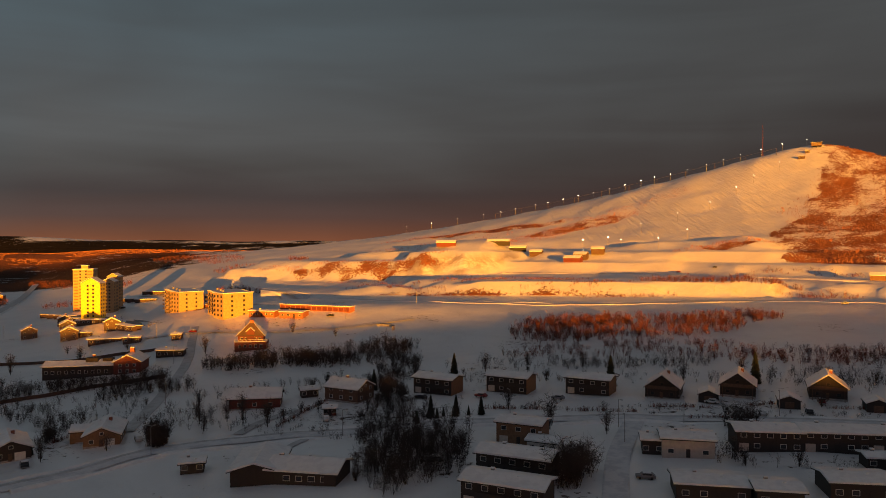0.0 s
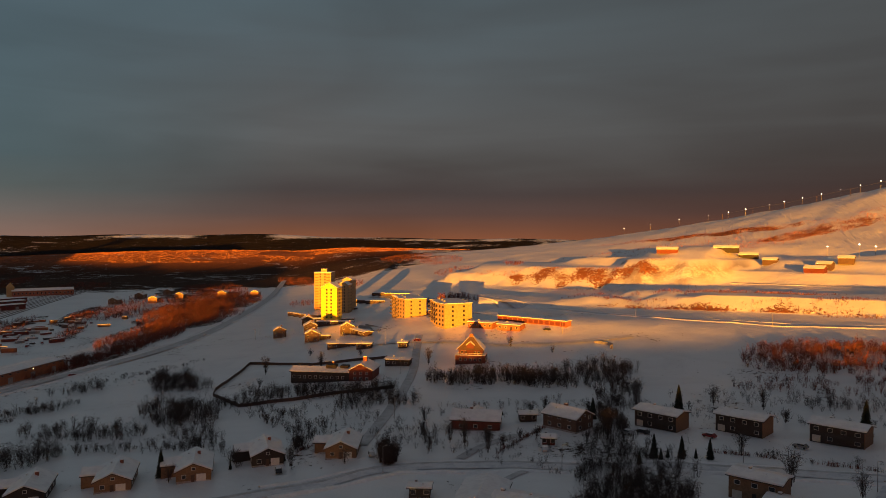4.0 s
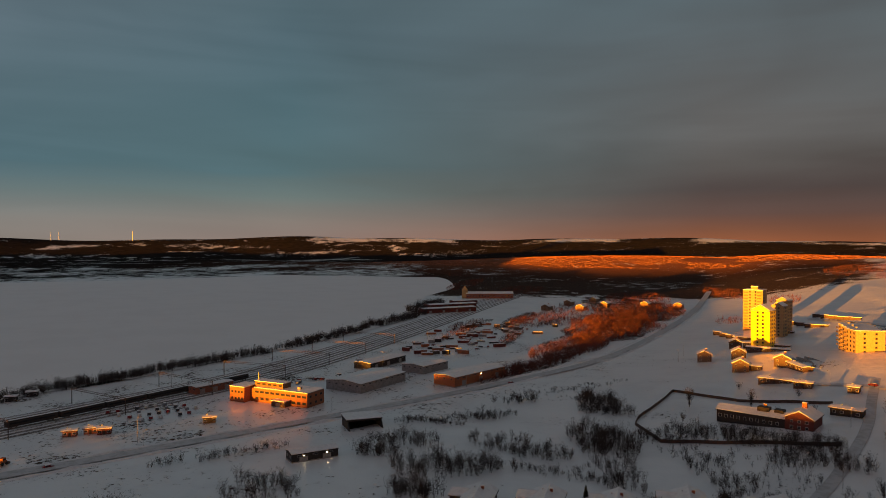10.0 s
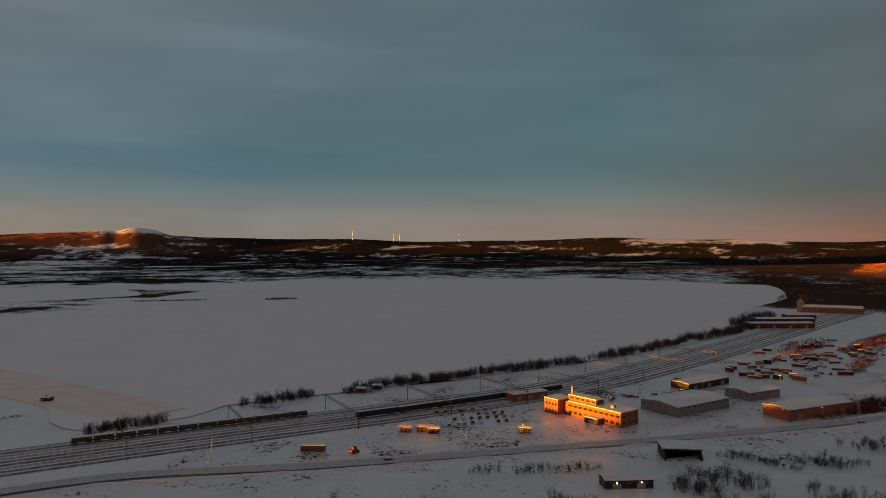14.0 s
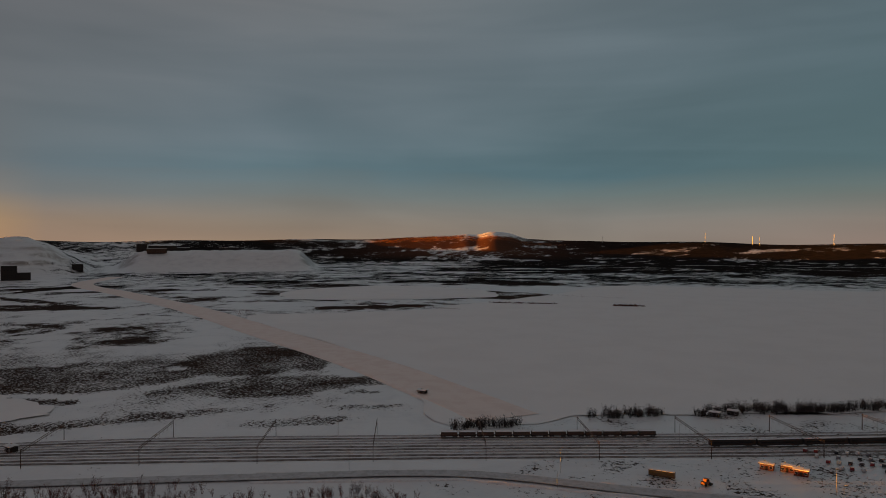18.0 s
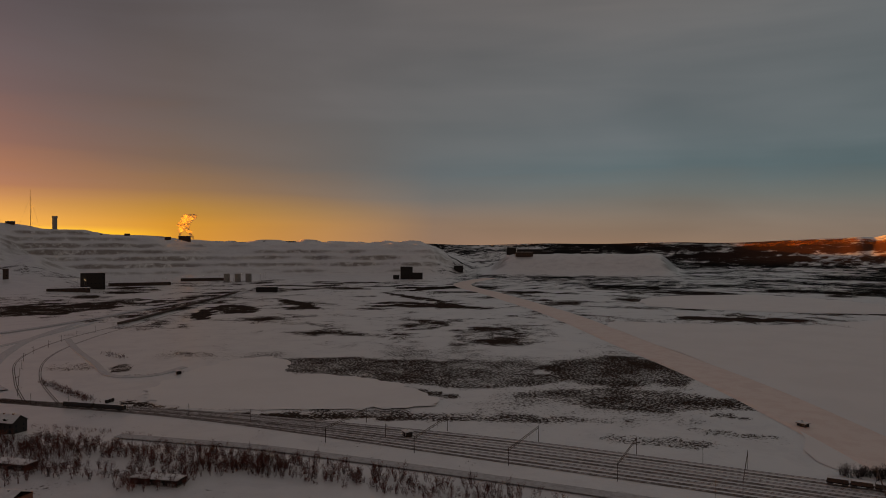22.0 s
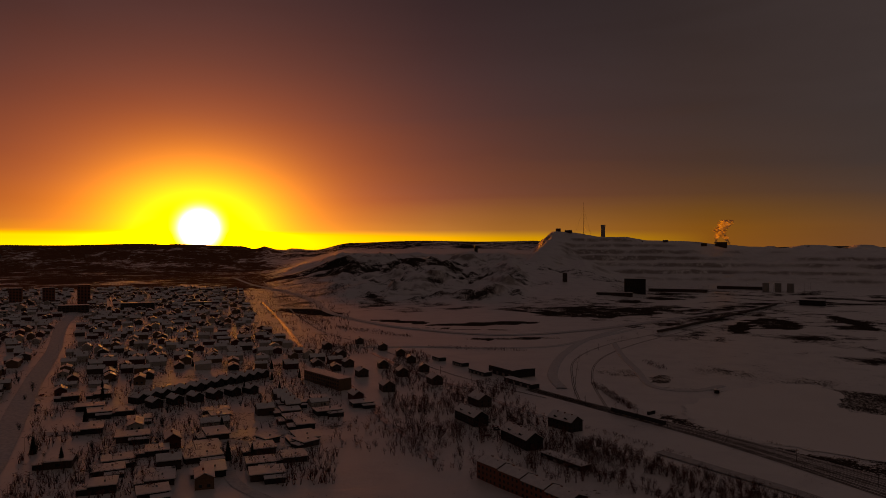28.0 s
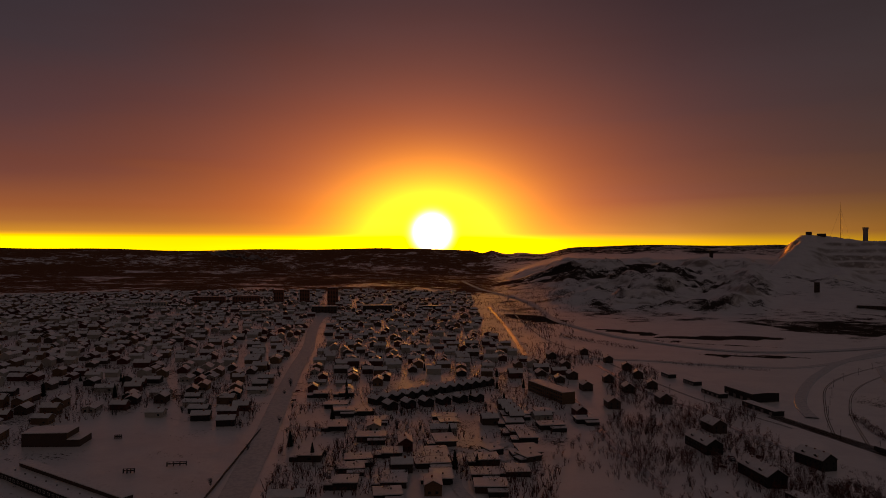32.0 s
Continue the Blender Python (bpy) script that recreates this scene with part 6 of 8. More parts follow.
# ---- works, sheds and the station on the railway flats ----
def hall(w, l, h, mat, label, pitch=6, doors=3, name="hall", lamps=0):
    """Industrial hall, ridge along y; gates in the east side."""
    ob = thing(name, label, "building", "industrial halls")
    body_gable(ob, w, l, h, pitch, mat)
    roof_gable(ob, w, l, h, pitch, 0.3, 0.35)
    boxes("plinth", CONCRETE, ob, (-w / 2 - 0.06, -l / 2 - 0.06, -1.0, w / 2 + 0.06, l / 2 + 0.06, 0.6))
    for k in range(doors):
        y = l * ((k + 0.5) / doors - 0.5)
        d = door(ob, w / 2 + 0.05, y, 90, GREY_METAL, 3.6, min(3.8, h - 1.2), "gate")
        d.matrix_basis = pose(w / 2 + 0.05, y, 0, 0, 0, 90)
    n = max(3, int(l / 6))
    for k in range(n):
        window(ob, w / 2 + 0.05, l * ((k + 0.5) / n - 0.5), h - 0.8, 2.2, 0.7, 90, GREY_METAL)
    for k in range(max(2, int(w / 5))):
        window(ob, w * ((k + 0.5) / max(2, int(w / 5)) - 0.5), -l / 2 - 0.05, h - 1.2, 1.6, 0.9, 0, GREY_METAL)
    for k in range(lamps):
        boxes("wall_lamp", LAMP, ob, (w / 2 + 0.1, l * ((k + 0.5) / lamps - 0.5) - 0.2, h - 0.9, w / 2 + 0.35, l * ((k + 0.5) / lamps - 0.5) + 0.2, h - 0.55))
    return ob


stand(hall(28, 48, 5.6, GREY_METAL, "long grey sheet-metal hall with a snowy roof"), -394, 256, 19)
stand(hall(15, 46, 4.6, TAR, "long dark goods shed with a snowy roof"), -452, 306, 20)
stand(hall(20, 29, 5.2, GREY_METAL, "grey workshop hall with a snowy roof"), -412, 318, 14)
stand(hall(18, 54, 6.4, ORANGE_BRICK, "brown brick workshop hall with a lit wall lamp", lamps=1), -363, 319, 10)
stand(hall(8, 27, 4.6, BRICK, "dark brick goods shed beside the tracks"), -441, 170, 14)
stand(hall(8, 20, 3.6, TAR, "dark boarded shed with bright door lamps", 10, 2, "shed", 2), -268, 147, -10)

ob = thing("station_building", "orange brick railway office with stepped flat roofs", "building")
boxes("wall", ORANGE_BRICK, ob, (0, 0, -1, 38.5, 16, 8.0))
boxes("parapet", GREY_METAL, ob, (-0.15, -0.15, 8.0, 38.65, 16.15, 8.25))
boxes("roof_snow", SNOW, ob, (0.1, 0.1, 8.25, 38.4, 15.9, 8.55))
boxes("upper_wall", OCHRE, ob, (-2, 3, 8.55, 19, 10, 11.4))
boxes("upper_roof_snow", SNOW, ob, (-2.2, 2.8, 11.4, 19.2, 10.2, 11.8))
boxes("side_wing", ORANGE_BRICK, ob, (-14, -5, -1, -3, 8, 8.8))
boxes("side_wing_snow", SNOW, ob, (-14.2, -5.2, 8.8, -2.8, 8.2, 9.2))
boxes("link", ORANGE_BRICK, ob, (-3, 0.5, -1, 0, 7, 7.6))
boxes("porch", BROWN, ob, (17, -5, -0.5, 26.5, 0, 3.2))
boxes("porch_snow", SNOW, ob, (16.8, -5.2, 3.2, 26.7, 0, 3.55))
boxes("vent_stack", GREY_METAL, ob, (-3.4, 7.4, 8.8, -2.6, 8.2, 15.5))
boxes("roof_vent", GREY_METAL, ob, (27, 6, 8.5, 29, 8, 9.8))
for k in range(10):
    window(ob, 2.2 + 3.8 * k, -0.05, 6.0, 2.9, 1.3, 0, BROWN)
    if not 3 < k < 7:
        window(ob, 2.2 + 3.8 * k, -0.05, 2.2, 2.4, 1.5, 0, BROWN)
for x in (-12, -9.5, -7, -4.7):
    for z in (2.2, 6.0):
        window(ob, x, -5.05, z, 1.5, 1.4, 0, BROWN)
for y in (3, 8, 13):
    for z in (2.2, 6.0):
        window(ob, 38.55, y, z, 1.8, 1.3, 90, BROWN)
for k in range(5):
    window(ob, 1 + 4 * k, 2.95, 10.1, 2.4, 1.0, 0, BROWN)
door(ob, 21.7, -5.05, 0, GREY_METAL, 3.0, 2.4)
stand(ob, -395, 178, 24.6)

# slabs and walls take the near-black material to hold the mouth's shade
ob = thing("underpass", "concrete underpass mouth below the road bank, its shade painted dark", "bridge")
boxes("roof_slab", TAR, ob, (-9, -7, 4.2, 9, 7, 5.0))
for s in (-1, 1):
    bm = bmesh.new()
    add_prism(bm, [(s * 8.6, -13, -1.5), (s * 8.6, 7, -1.5), (s * 8.6, 7, 4.3), (s * 8.6, -7, 4.3)], (-s * 0.6, 0, 0))
    bmesh.ops.recalc_face_normals(bm, faces=bm.faces)
    part("wing_wall", bm, TAR, ob)
boxes("back_wall", TAR, ob, (-8, 6.4, -1.5, 8, 6.9, 4.2))
boxes("floor_slab", TAR, ob, (-8, -12, -0.2, 8, 6.4, 0.15))
boxes("snow_cap", SNOW, ob, (-9.2, -7.2, 5.0, 9.2, 7.2, 5.3))
stand(ob, -305, 195, 70)

# the old depot by the lake with its turret, and the red workshops
ob = thing("depot", "long red depot with a yellow turret roof by the lake", "building")
body_gable(ob, 16, 78, 7.5, 20, BRICK)
roof_gable(ob, 16, 78, 7.5, 20, 0.4, 0.4)
boxes("turret", CREAM, ob, (-5, -45, -1, 5, -36, 13))
bm = bmesh.new()
a = [bm.verts.new(p) for p in ((-6, -46, 13), (6, -46, 13), (6, -35, 13), (-6, -35, 13))]
top = bm.verts.new((0, -40.5, 20))
for k in range(4):
    bm.faces.new((a[k], a[(k + 1) % 4], top))
bm.faces.new(a[::-1])
part("turret_roof", bm, CREAM, ob)
for k in range(16):
    window(ob, 8.05, -36 + 4.8 * k, 4.0, 1.8, 2.4, 90)
stand(ob, -862, 800, -38)
for x, y, l, w in ((-728, 600, 78, 16), (-770, 640, 74, 18), (-800, 690, 40, 14)):
    stand(hall(w, l, 6.0, RED, "low red workshop with a snowy roof", 5, 4, "workshop"), x, y, -12)
for x, y in ((-662, 722), (-632, 758), (-690, 800), (-640, 820), (-600, 860), (-560, 880), (-700, 870)):
    stand(gable_house(11, 16, 5.6, 26, OCHRE, "ochre suburban house among bare birches", 2, WHITE, False, "suburban houses"), x, y, 20)


def car(paint, label):
    ob = thing("car", label, "car", "parked cars")
    bm = bmesh.new()
    add_prism(bm, [(-0.88, -2.2, 0.35), (-0.88, 2.2, 0.35), (-0.88, 2.2, 0.85), (-0.88, 1.2, 0.95), (-0.88, 0.7, 1.45), (-0.88, -1.3, 1.48), (-0.88, -1.95, 0.98), (-0.88, -2.2, 0.9)], (1.76, 0, 0))
    bmesh.ops.recalc_face_normals(bm, faces=bm.faces)
    part("body", bm, paint, ob)
    boxes("side_window", GLASS, ob, (-0.9, -1.3, 1.0, 0.9, 0.75, 1.36))
    boxes("roof_snow", SNOW, ob, (-0.8, -1.25, 1.47, 0.8, 0.65, 1.6))
    for x in (-0.85, 0.85):
        for y in (-1.35, 1.35):
            bm = bmesh.new()
            add_rod(bm, (x - 0.1, y, 0.33), (x + 0.1, y, 0.33), 0.33, 0.33, 10)
            part("wheel", bm, RUBBER, ob)
    return ob


cars = [car(p, w) for p, w in zip(CAR_PAINTS, ("dark parked car with snow on its roof", "white parked car with snow on its roof", "red parked car with snow on its roof", "grey parked car with snow on its roof"))]
for k, c in enumerate(cars):
    stand(c, (-9, -38, -27, 46)[k], (246, 222, 179, 163)[k], (60, 10, 90, 80)[k])


def park(k, x, y, turn):
    copy_thing(cars[k % 4], pose(x, y, ground_z(x, y) + 0.25, 0, 0, turn))


rng = random.Random(12)
for k in range(30):
    r, c = k // 8, k % 8
    if rng.random() < 0.85:
        park(rng.randrange(4), -418 + 9.5 * r + rng.uniform(-0.5, 0.5), 104 + 5.0 * c + 3 * r, 70 + rng.uniform(-6, 6))
for k in range(14):
    park(rng.randrange(4), -432 + rng.uniform(-10, 10), 215 + rng.uniform(-6, 70), rng.uniform(0, 180))
for x, y, turn in ((-3, 178, 95), (86, 229, 60), (110, 214, -20), (258, 458, 75), (-146, 405, 80), (-333, 60, 0), (-70, 425, 80), (-335, 330, 4), (-368, 500, 12), (236, -560, -17), (250, -600, -17), (12, 246, 60), (-14, 244, 60), (38, 240, 60), (120, 226, -20), (96, 214, -20), (-112, 186, 36), (-90, 205, 30)):
    park(rng.randrange(4), x, y, turn)
for k in range(22):
    a, b = rng.uniform(0, 1), rng.uniform(-1, 1)
    park(rng.randrange(4), -470 - 95 * a + 28 * b, 370 + 185 * a + 20 * b, rng.uniform(0, 180))
for k in range(16):
    park(rng.randrange(4), -105 + rng.uniform(-16, 16), -470 - 4.2 * k, rng.choice((70, 100, 160)))


def bus():
    ob = thing("bus", "dark coach bus parked on the snowy yard", "bus")
    boxes("body", CAR_PAINTS[0], ob, (-1.25, -6, 0.4, 1.25, 6, 3.1))
    boxes("window_band", GLASS, ob, (-1.27, -5.6, 1.5, 1.27, 5.9, 2.5))
    boxes("roof_snow", SNOW, ob, (-1.15, -5.9, 3.1, 1.15, 5.9, 3.25))
    for x in (-1.1, 1.1):
        for y in (-3.6, 3.8):
            bm = bmesh.new()
            add_rod(bm, (x - 0.18, y, 0.5), (x + 0.18, y, 0.5), 0.5, 0.5, 10)
            part("wheel", bm, RUBBER, ob)
    return ob


stand(bus(), -357, 27, -14, 0.2)
ob = thing("tractor", "orange loader tractor on the snowy yard", "tractor")
boxes("body", ORANGE_BRICK, ob, (-1.1, -2.4, 0.8, 1.1, 1.2, 1.9))
boxes("cab", ORANGE_BRICK, ob, (-0.9, -0.9, 1.9, 0.9, 0.9, 3.1))
boxes("cab_glass", GLASS, ob, (-0.92, -0.7, 2.1, 0.92, 0.7, 2.9))
boxes("bucket", RUST, ob, (-1.4, 1.6, 0.2, 1.4, 2.6, 1.0))
for x in (-1.1, 1.1):
    for y in (-1.5, 1.0):
        bm = bmesh.new()
        add_rod(bm, (x - 0.25, y, 0.75), (x + 0.25, y, 0.75), 0.75, 0.75, 10)
        part("wheel", bm, RUBBER, ob)
stand(ob, -350, 46, 40, 0.15)


def clutter(mat, label, x, y, l, w, h, turn, name="crate_stack"):
    ob = thing(name, label, "stack", "yard stacks")
    boxes("crate", mat, ob, (-l / 2, -w / 2, -0.3, l / 2, w / 2, h))
    boxes("snow", SNOW, ob, (-l / 2 + 0.05, -w / 2 + 0.05, h, l / 2 - 0.05, w / 2 - 0.05, h + 0.3))
    stand(ob, x, y, turn)


rng = random.Random(5)
for k in range(64):
    a, b = rng.uniform(0, 1), rng.gauss(0, 0.6)
    x, y = -465 - 110 * a + 26 * b, 345 + 220 * a + 22 * b
    clutter(rng.choice((RUST, TAR, ORANGE_BRICK, GREY_METAL, RED)), "snow-topped stack of stored materials", x, y, rng.uniform(3, 11), rng.uniform(2, 4), rng.uniform(1.2, 3.2), rng.uniform(20, 80))
for x, y, mat in ((-382, 78, BRICK), (-381, 87, BRICK), (-376, 92, RED), (-470, 300, TAR), (-365, 140, TAR), (-318, -306, TAR), (-490, 68, TAR), (-497, 80, TAR), (-325, -610, TAR), (-509, -132, TAR)):
    stand(long_house(6, 4, 2.8, mat, mat, "small railway hut with a snowy roof", 1, 8, "railway huts", False, "hut"), x, y, 70)


def lamp_post(tall, label, name="street_lamp", lit=True):
    ob = thing(name, label, "street lamp", name.replace("_", " ") + "s")
    bm = bmesh.new()
    add_rod(bm, (0, 0, -0.4), (0, 0, tall), 0.12, 0.07, 6)
    add_rod(bm, (0, 0, tall), (1.3, 0, tall + 0.2), 0.06, 0.05, 5)
    part("pole", bm, GREY_METAL, ob)
    boxes("lamp_head", LAMP if lit else GREY_METAL, ob, (0.9, -0.16, tall + 0.08, 1.6, 0.16, tall + 0.26))
    return ob


first = lamp_post(8, "slim unlit street lamp beside the road", lit=False)
stand(first, 205, 540, 30)
for k, (x, y) in enumerate(((143, 545), (-20, 470), (60, 468), (-60, 420), (48, 190), (50, 205), (-30, 203), (-80, 190), (20, 222), (70, 208), (100, 212), (-100, 250), (-128, 330), (-340, 100), (-343, 200), (-345, 300), (-360, 400), (-330, -20), (270, 480), (235, 505), (-110, 385), (-165, 400), (-300, 470), (-315, 500), (162, -370), (190, -440), (225, -540), (262, -640), (300, -740), (340, -850))):
    copy_thing(first, pose(x, y, ground_z(x, y), 0, 0, 60 * k))
first = lamp_post(12, "tall floodlight mast over the rail yard", "yard_mast", False)
stand(first, -350, 100, 10)
for k, (x, y) in enumerate(((-415, 40), (-455, 150), (-480, 240), (-352, -20), (-330, -120), (-390, -150), (-440, 300), (-500, 330), (-540, 420))):
    copy_thing(first, pose(x, y, ground_z(x, y), 0, 0, 40 * k))

# fence round the school yard
ob = thing("board_fence", "brown board fence round the snowy school yard", "fence")
corners = [(-120, 300), (-176, 261), (-203, 281), (-210, 293), (-234, 360), (-190, 352), (-150, 366)]
for (x0, y0), (x1, y1) in zip(corners, corners[1:]):
    d = math.hypot(x1 - x0, y1 - y0)
    n = max(1, int(d / 3))
    for k in range(n):
        t0, t1 = k / n, (k + 1) / n
        ax, ay, bx, by = x0 + (x1 - x0) * t0, y0 + (y1 - y0) * t0, x0 + (x1 - x0) * t1, y0 + (y1 - y0) * t1
        za, zb = ground_z(ax, ay), ground_z(bx, by)
        bm = bmesh.new()
        add_prism(bm, [(ax, ay, za - 0.4), (bx, by, zb - 0.4), (bx, by, zb + 1.5), (ax, ay, za + 1.5)], (0.09, 0.09, 0))
        bmesh.ops.recalc_face_normals(bm, faces=bm.faces)
        part("fence_panel", bm, BROWN, ob)


def hedge(x0, y0, x1, y1, label):
    rng = np.random.RandomState(int(abs(x0 * 7 + y0)))
    n = int(math.hypot(x1 - x0, y1 - y0) * 2.2)
    k = rng.uniform(0, 1, n)
    x, y = x0 + (x1 - x0) * k + rng.normal(0, 0.25, n), y0 + (y1 - y0) * k + rng.normal(0, 0.25, n)
    co, faces = shrub_cloud(np.stack([x, y, ground(x, y)], -1), rng.uniform(1.3, 1.9, n), rng, 6, 3, 0.1)
    tagged(new("hedge", mesh_of("hedge", co, faces, TWIGS)), label, "hedge", "garden hedges")


for x0, y0, x1, y1 in ((38, 227, 60, 221), (10, 230, 34, 227), (96, 226, 108, 228), (120, 220, 142, 216), (64, 228, 84, 224), (-116, 205, -112, 222), (72, 213, 92, 211), (-52, 216, -42, 250)):
    hedge(x0, y0, x1, y1, "clipped bare hedge along the garden edge")
# ---- ski hill ----
def hill_lamp(lit=True):
    ob = thing("floodlight", "slope floodlight on a slim mast, lit", "floodlight", "slope floodlights")
    bm = bmesh.new()
    add_rod(bm, (0, 0, -0.5), (0, 0, 13), 0.22, 0.14, 5)
    part("mast", bm, GREY_METAL, ob)
    bm = bmesh.new()
    bmesh.ops.create_icosphere(bm, subdivisions=1, radius=0.75, matrix=Matrix.Translation((0, -0.3, 13.2)))
    part("lamp_head", bm, LAMP, ob)
    return ob


def ridge(az):
    """The spot on the hill's skyline in that direction, seen from the start."""
    best = None
    for d in range(900, 1900, 10):
        x, y = -math.sin(radians(az)) * d, math.cos(radians(az)) * d
        el = (ground_z(x, y) - 74) / d
        if best is None or el > best[0]:
            best = (el, x, y)
    return best[1], best[2]


first = hill_lamp()
stand(first, *ridge(-0.9))
rng = random.Random(2)
for k, az in enumerate((3.2, 1.2, -3.0, -4.4, -5.6, -7.2, -8.2, -9.4, -10.6, -11.8, -13.0, -14.2, -15.4, -16.4, -17.6, -18.8, -20.2, -21.4, -22.6, -24.0, -25.4, -27.0)):
    x, y = ridge(az)
    copy_thing(first, pose(x * 0.99, y * 0.99, ground_z(x * 0.99, y * 0.99), 0, 0, 30 * k))
for x, y in ((170, 880), (215, 870), (265, 960), (330, 1010), (395, 1060), (455, 1110), (190, 830), (500, 1150), (240, 800), (90, 900), (560, 1190), (300, 880)):
    copy_thing(first, pose(x, y, ground_z(x, y), 0, 0, 10))


def pylon():
    ob = thing("ski_lift_pylon", "steel ski-lift pylon with crossarm and cable", "pylon", "ski-lift pylons")
    bm = bmesh.new()
    add_rod(bm, (0, 0, -1), (0, 0, 11), 0.4, 0.28, 6)
    part("pole", bm, RUST, ob)
    boxes("crossarm", RUST, ob, (-3.2, -0.25, 10.6, 3.2, 0.25, 11.1))
    return ob


first = pylon()
spots = [ridge(-4.0 - 2.1 * k) for k in range(11)]
spots = [(x * 0.975, y * 0.975) for x, y in spots]
stand(first, *spots[0], 70)
for x, y in spots[1:]:
    copy_thing(first, pose(x, y, ground_z(x, y), 0, 0, 70))
for (x0, y0), (x1, y1) in zip(spots, spots[1:]):
    bm = bmesh.new()
    for s in (-3, 3):
        add_rod(bm, (x0, y0 + s, ground_z(x0, y0) + 11.1), (x1, y1 + s, ground_z(x1, y1) + 11.1), 0.14, 0.14, 3)
    tagged(part("lift_cable", bm, STEEL), "ski-lift cable between two pylons", "cable", "ski-lift cables")

ob = thing("summit_lodge", "timber summit lodge on stilts at the hilltop", "building")
boxes("wall", OCHRE, ob, (-8, -5, 1.5, 8, 5, 6.5))
boxes("roof", TAR, ob, (-9.5, -6.5, 6.5, 9.5, 6.5, 7.1))
boxes("roof_snow", SNOW, ob, (-9.3, -6.3, 7.1, 9.3, 6.3, 7.5))
for x in (-7, 0, 7):
    boxes("stilt", TAR, ob, (x - 0.4, -4.5, -2, x + 0.4, 4.5, 1.5))
for x in (-5, -1.7, 1.7, 5):
    window(ob, x, -5.05, 4.2, 2.2, 1.8, 0)
stand(ob, 655, 1252, -28)
for x, y, l in ((610, 1215, 10), (630, 1235, 7)):
    stand(long_house(l, 6, 3.5, BROWN, BROWN, "small lift hut near the summit", 1, 15, "", False, "lift_hut"), x, y, -28)
ob = thing("radio_mast", "tall guyed radio mast on the hill", "mast")
bm = bmesh.new()
for k in range(3):
    a = 2.094 * k
    add_rod(bm, (0.8 * math.cos(a), 0.8 * math.sin(a), -1), (0.3 * math.cos(a), 0.3 * math.sin(a), 62), 0.14, 0.1, 4)
for n in range(24):
    for k in range(3):
        a, b = 2.094 * k, 2.094 * (k + 1)
        add_rod(bm, (0.6 * math.cos(a), 0.6 * math.sin(a), n * 2.5), (0.6 * math.cos(b), 0.6 * math.sin(b), n * 2.5 + 2.5), 0.07, 0.07, 3)
part("lattice", bm, RED, ob)
stand(ob, *[v * 1.01 for v in ridge(-24.1)])

for x, y, l, w, h, mat, turn in ((104, 818, 14, 9, 4, BROWN, -20), (135, 752, 18, 10, 4, RED, -30), (148, 776, 14, 10, 5, BROWN, -30), (168, 782, 14, 9, 4.5, BROWN, -20), (62, 838, 26, 9, 4, TAR, -10), (86, 850, 20, 9, 4, TAR, -10), (0, 810, 22, 9, 3.2, RED, -5), (352, 574, 14, 9, 4, OCHRE, -30)):
    ob = thing("ski_lodge", "timber ski lodge at the foot of the slope", "building", "ski lodges")
    body_gable(ob, w, l, h, 26, mat)
    roof_gable(ob, w, l, h, 26, 0.6, 0.4)
    for k in (-0.3, 0, 0.3):
        window(ob, w / 2 + 0.04, l * k, 1.8, 1.8, 1.3, 90)
    door(ob, 0, -l / 2 - 0.03, 0, BROWN)
    stand(ob, x, y, turn + 90)
park(0, 262, 690, 40)
park(2, 230, 700, 60)

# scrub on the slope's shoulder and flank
scrub("frosty scrub on the shoulder of the ski hill, coloured as sunlit", [(60, 1010, 130, 40, 20, 600, 4.0), (-20, 1080, 160, 40, 20, 400, 4.0), (190, 1080, 130, 34, 25, 480, 3.5), (330, 1180, 110, 26, 25, 330, 3.2), (-60, 960, 90, 20, 10, 240, 3.2), (-110, 795, 120, 12, -12, 420, 3.0), (330, 790, 60, 16, 20, 240, 3.2), (205, 1085, 110, 42, 25, 620, 3.0), (60, 1190, 180, 30, -14, 560, 3.2), (-60, 735, 90, 8, -10, 200, 2.4), (60, 612, 70, 7, -12, 220, 2.6)], 41, SUNLIT_FROSTY, 5, 3)
scrub("dense birch wood on the flank of the ski hill", [(560, 930, 130, 110, 40, 1100, 5.0), (640, 1050, 120, 90, 45, 650, 4.5), (480, 830, 90, 60, 30, 500, 5.0), (720, 1190, 90, 60, 40, 500, 3.5), (405, 715, 60, 36, 25, 360, 5.0), (300, 778, 60, 14, 15, 220, 4.0)], 42, SUNLIT_FROSTY, 5, 3)
# ---- the old town to the south ----
def town_house(w, l, h, pitch, mat, label):
    ob = thing("house", label, "house", "old town houses")
    body_gable(ob, w, l, h, pitch, mat)
    roof_gable(ob, w, l, h, pitch, 0.5, 0.4)
    rise = w / 2 * math.tan(radians(pitch))
    boxes("chimney", BRICK, ob, (0.1, l * 0.15 - 0.45, h + rise * 0.5, 1.0, l * 0.15 + 0.45, h + rise + 1.2))
    for f, x, y in ((180, -w * 0.22, l / 2), (180, w * 0.22, l / 2), (90, w / 2, l * 0.25), (-90, -w / 2, -l * 0.25)):
        b = boxes("window", GLASS, ob, (-0.7, -0.06, -0.65, 0.7, 0.03, 0.65))
        b.matrix_basis = pose(x, y, 1.7, 0, 0, f)
    return ob


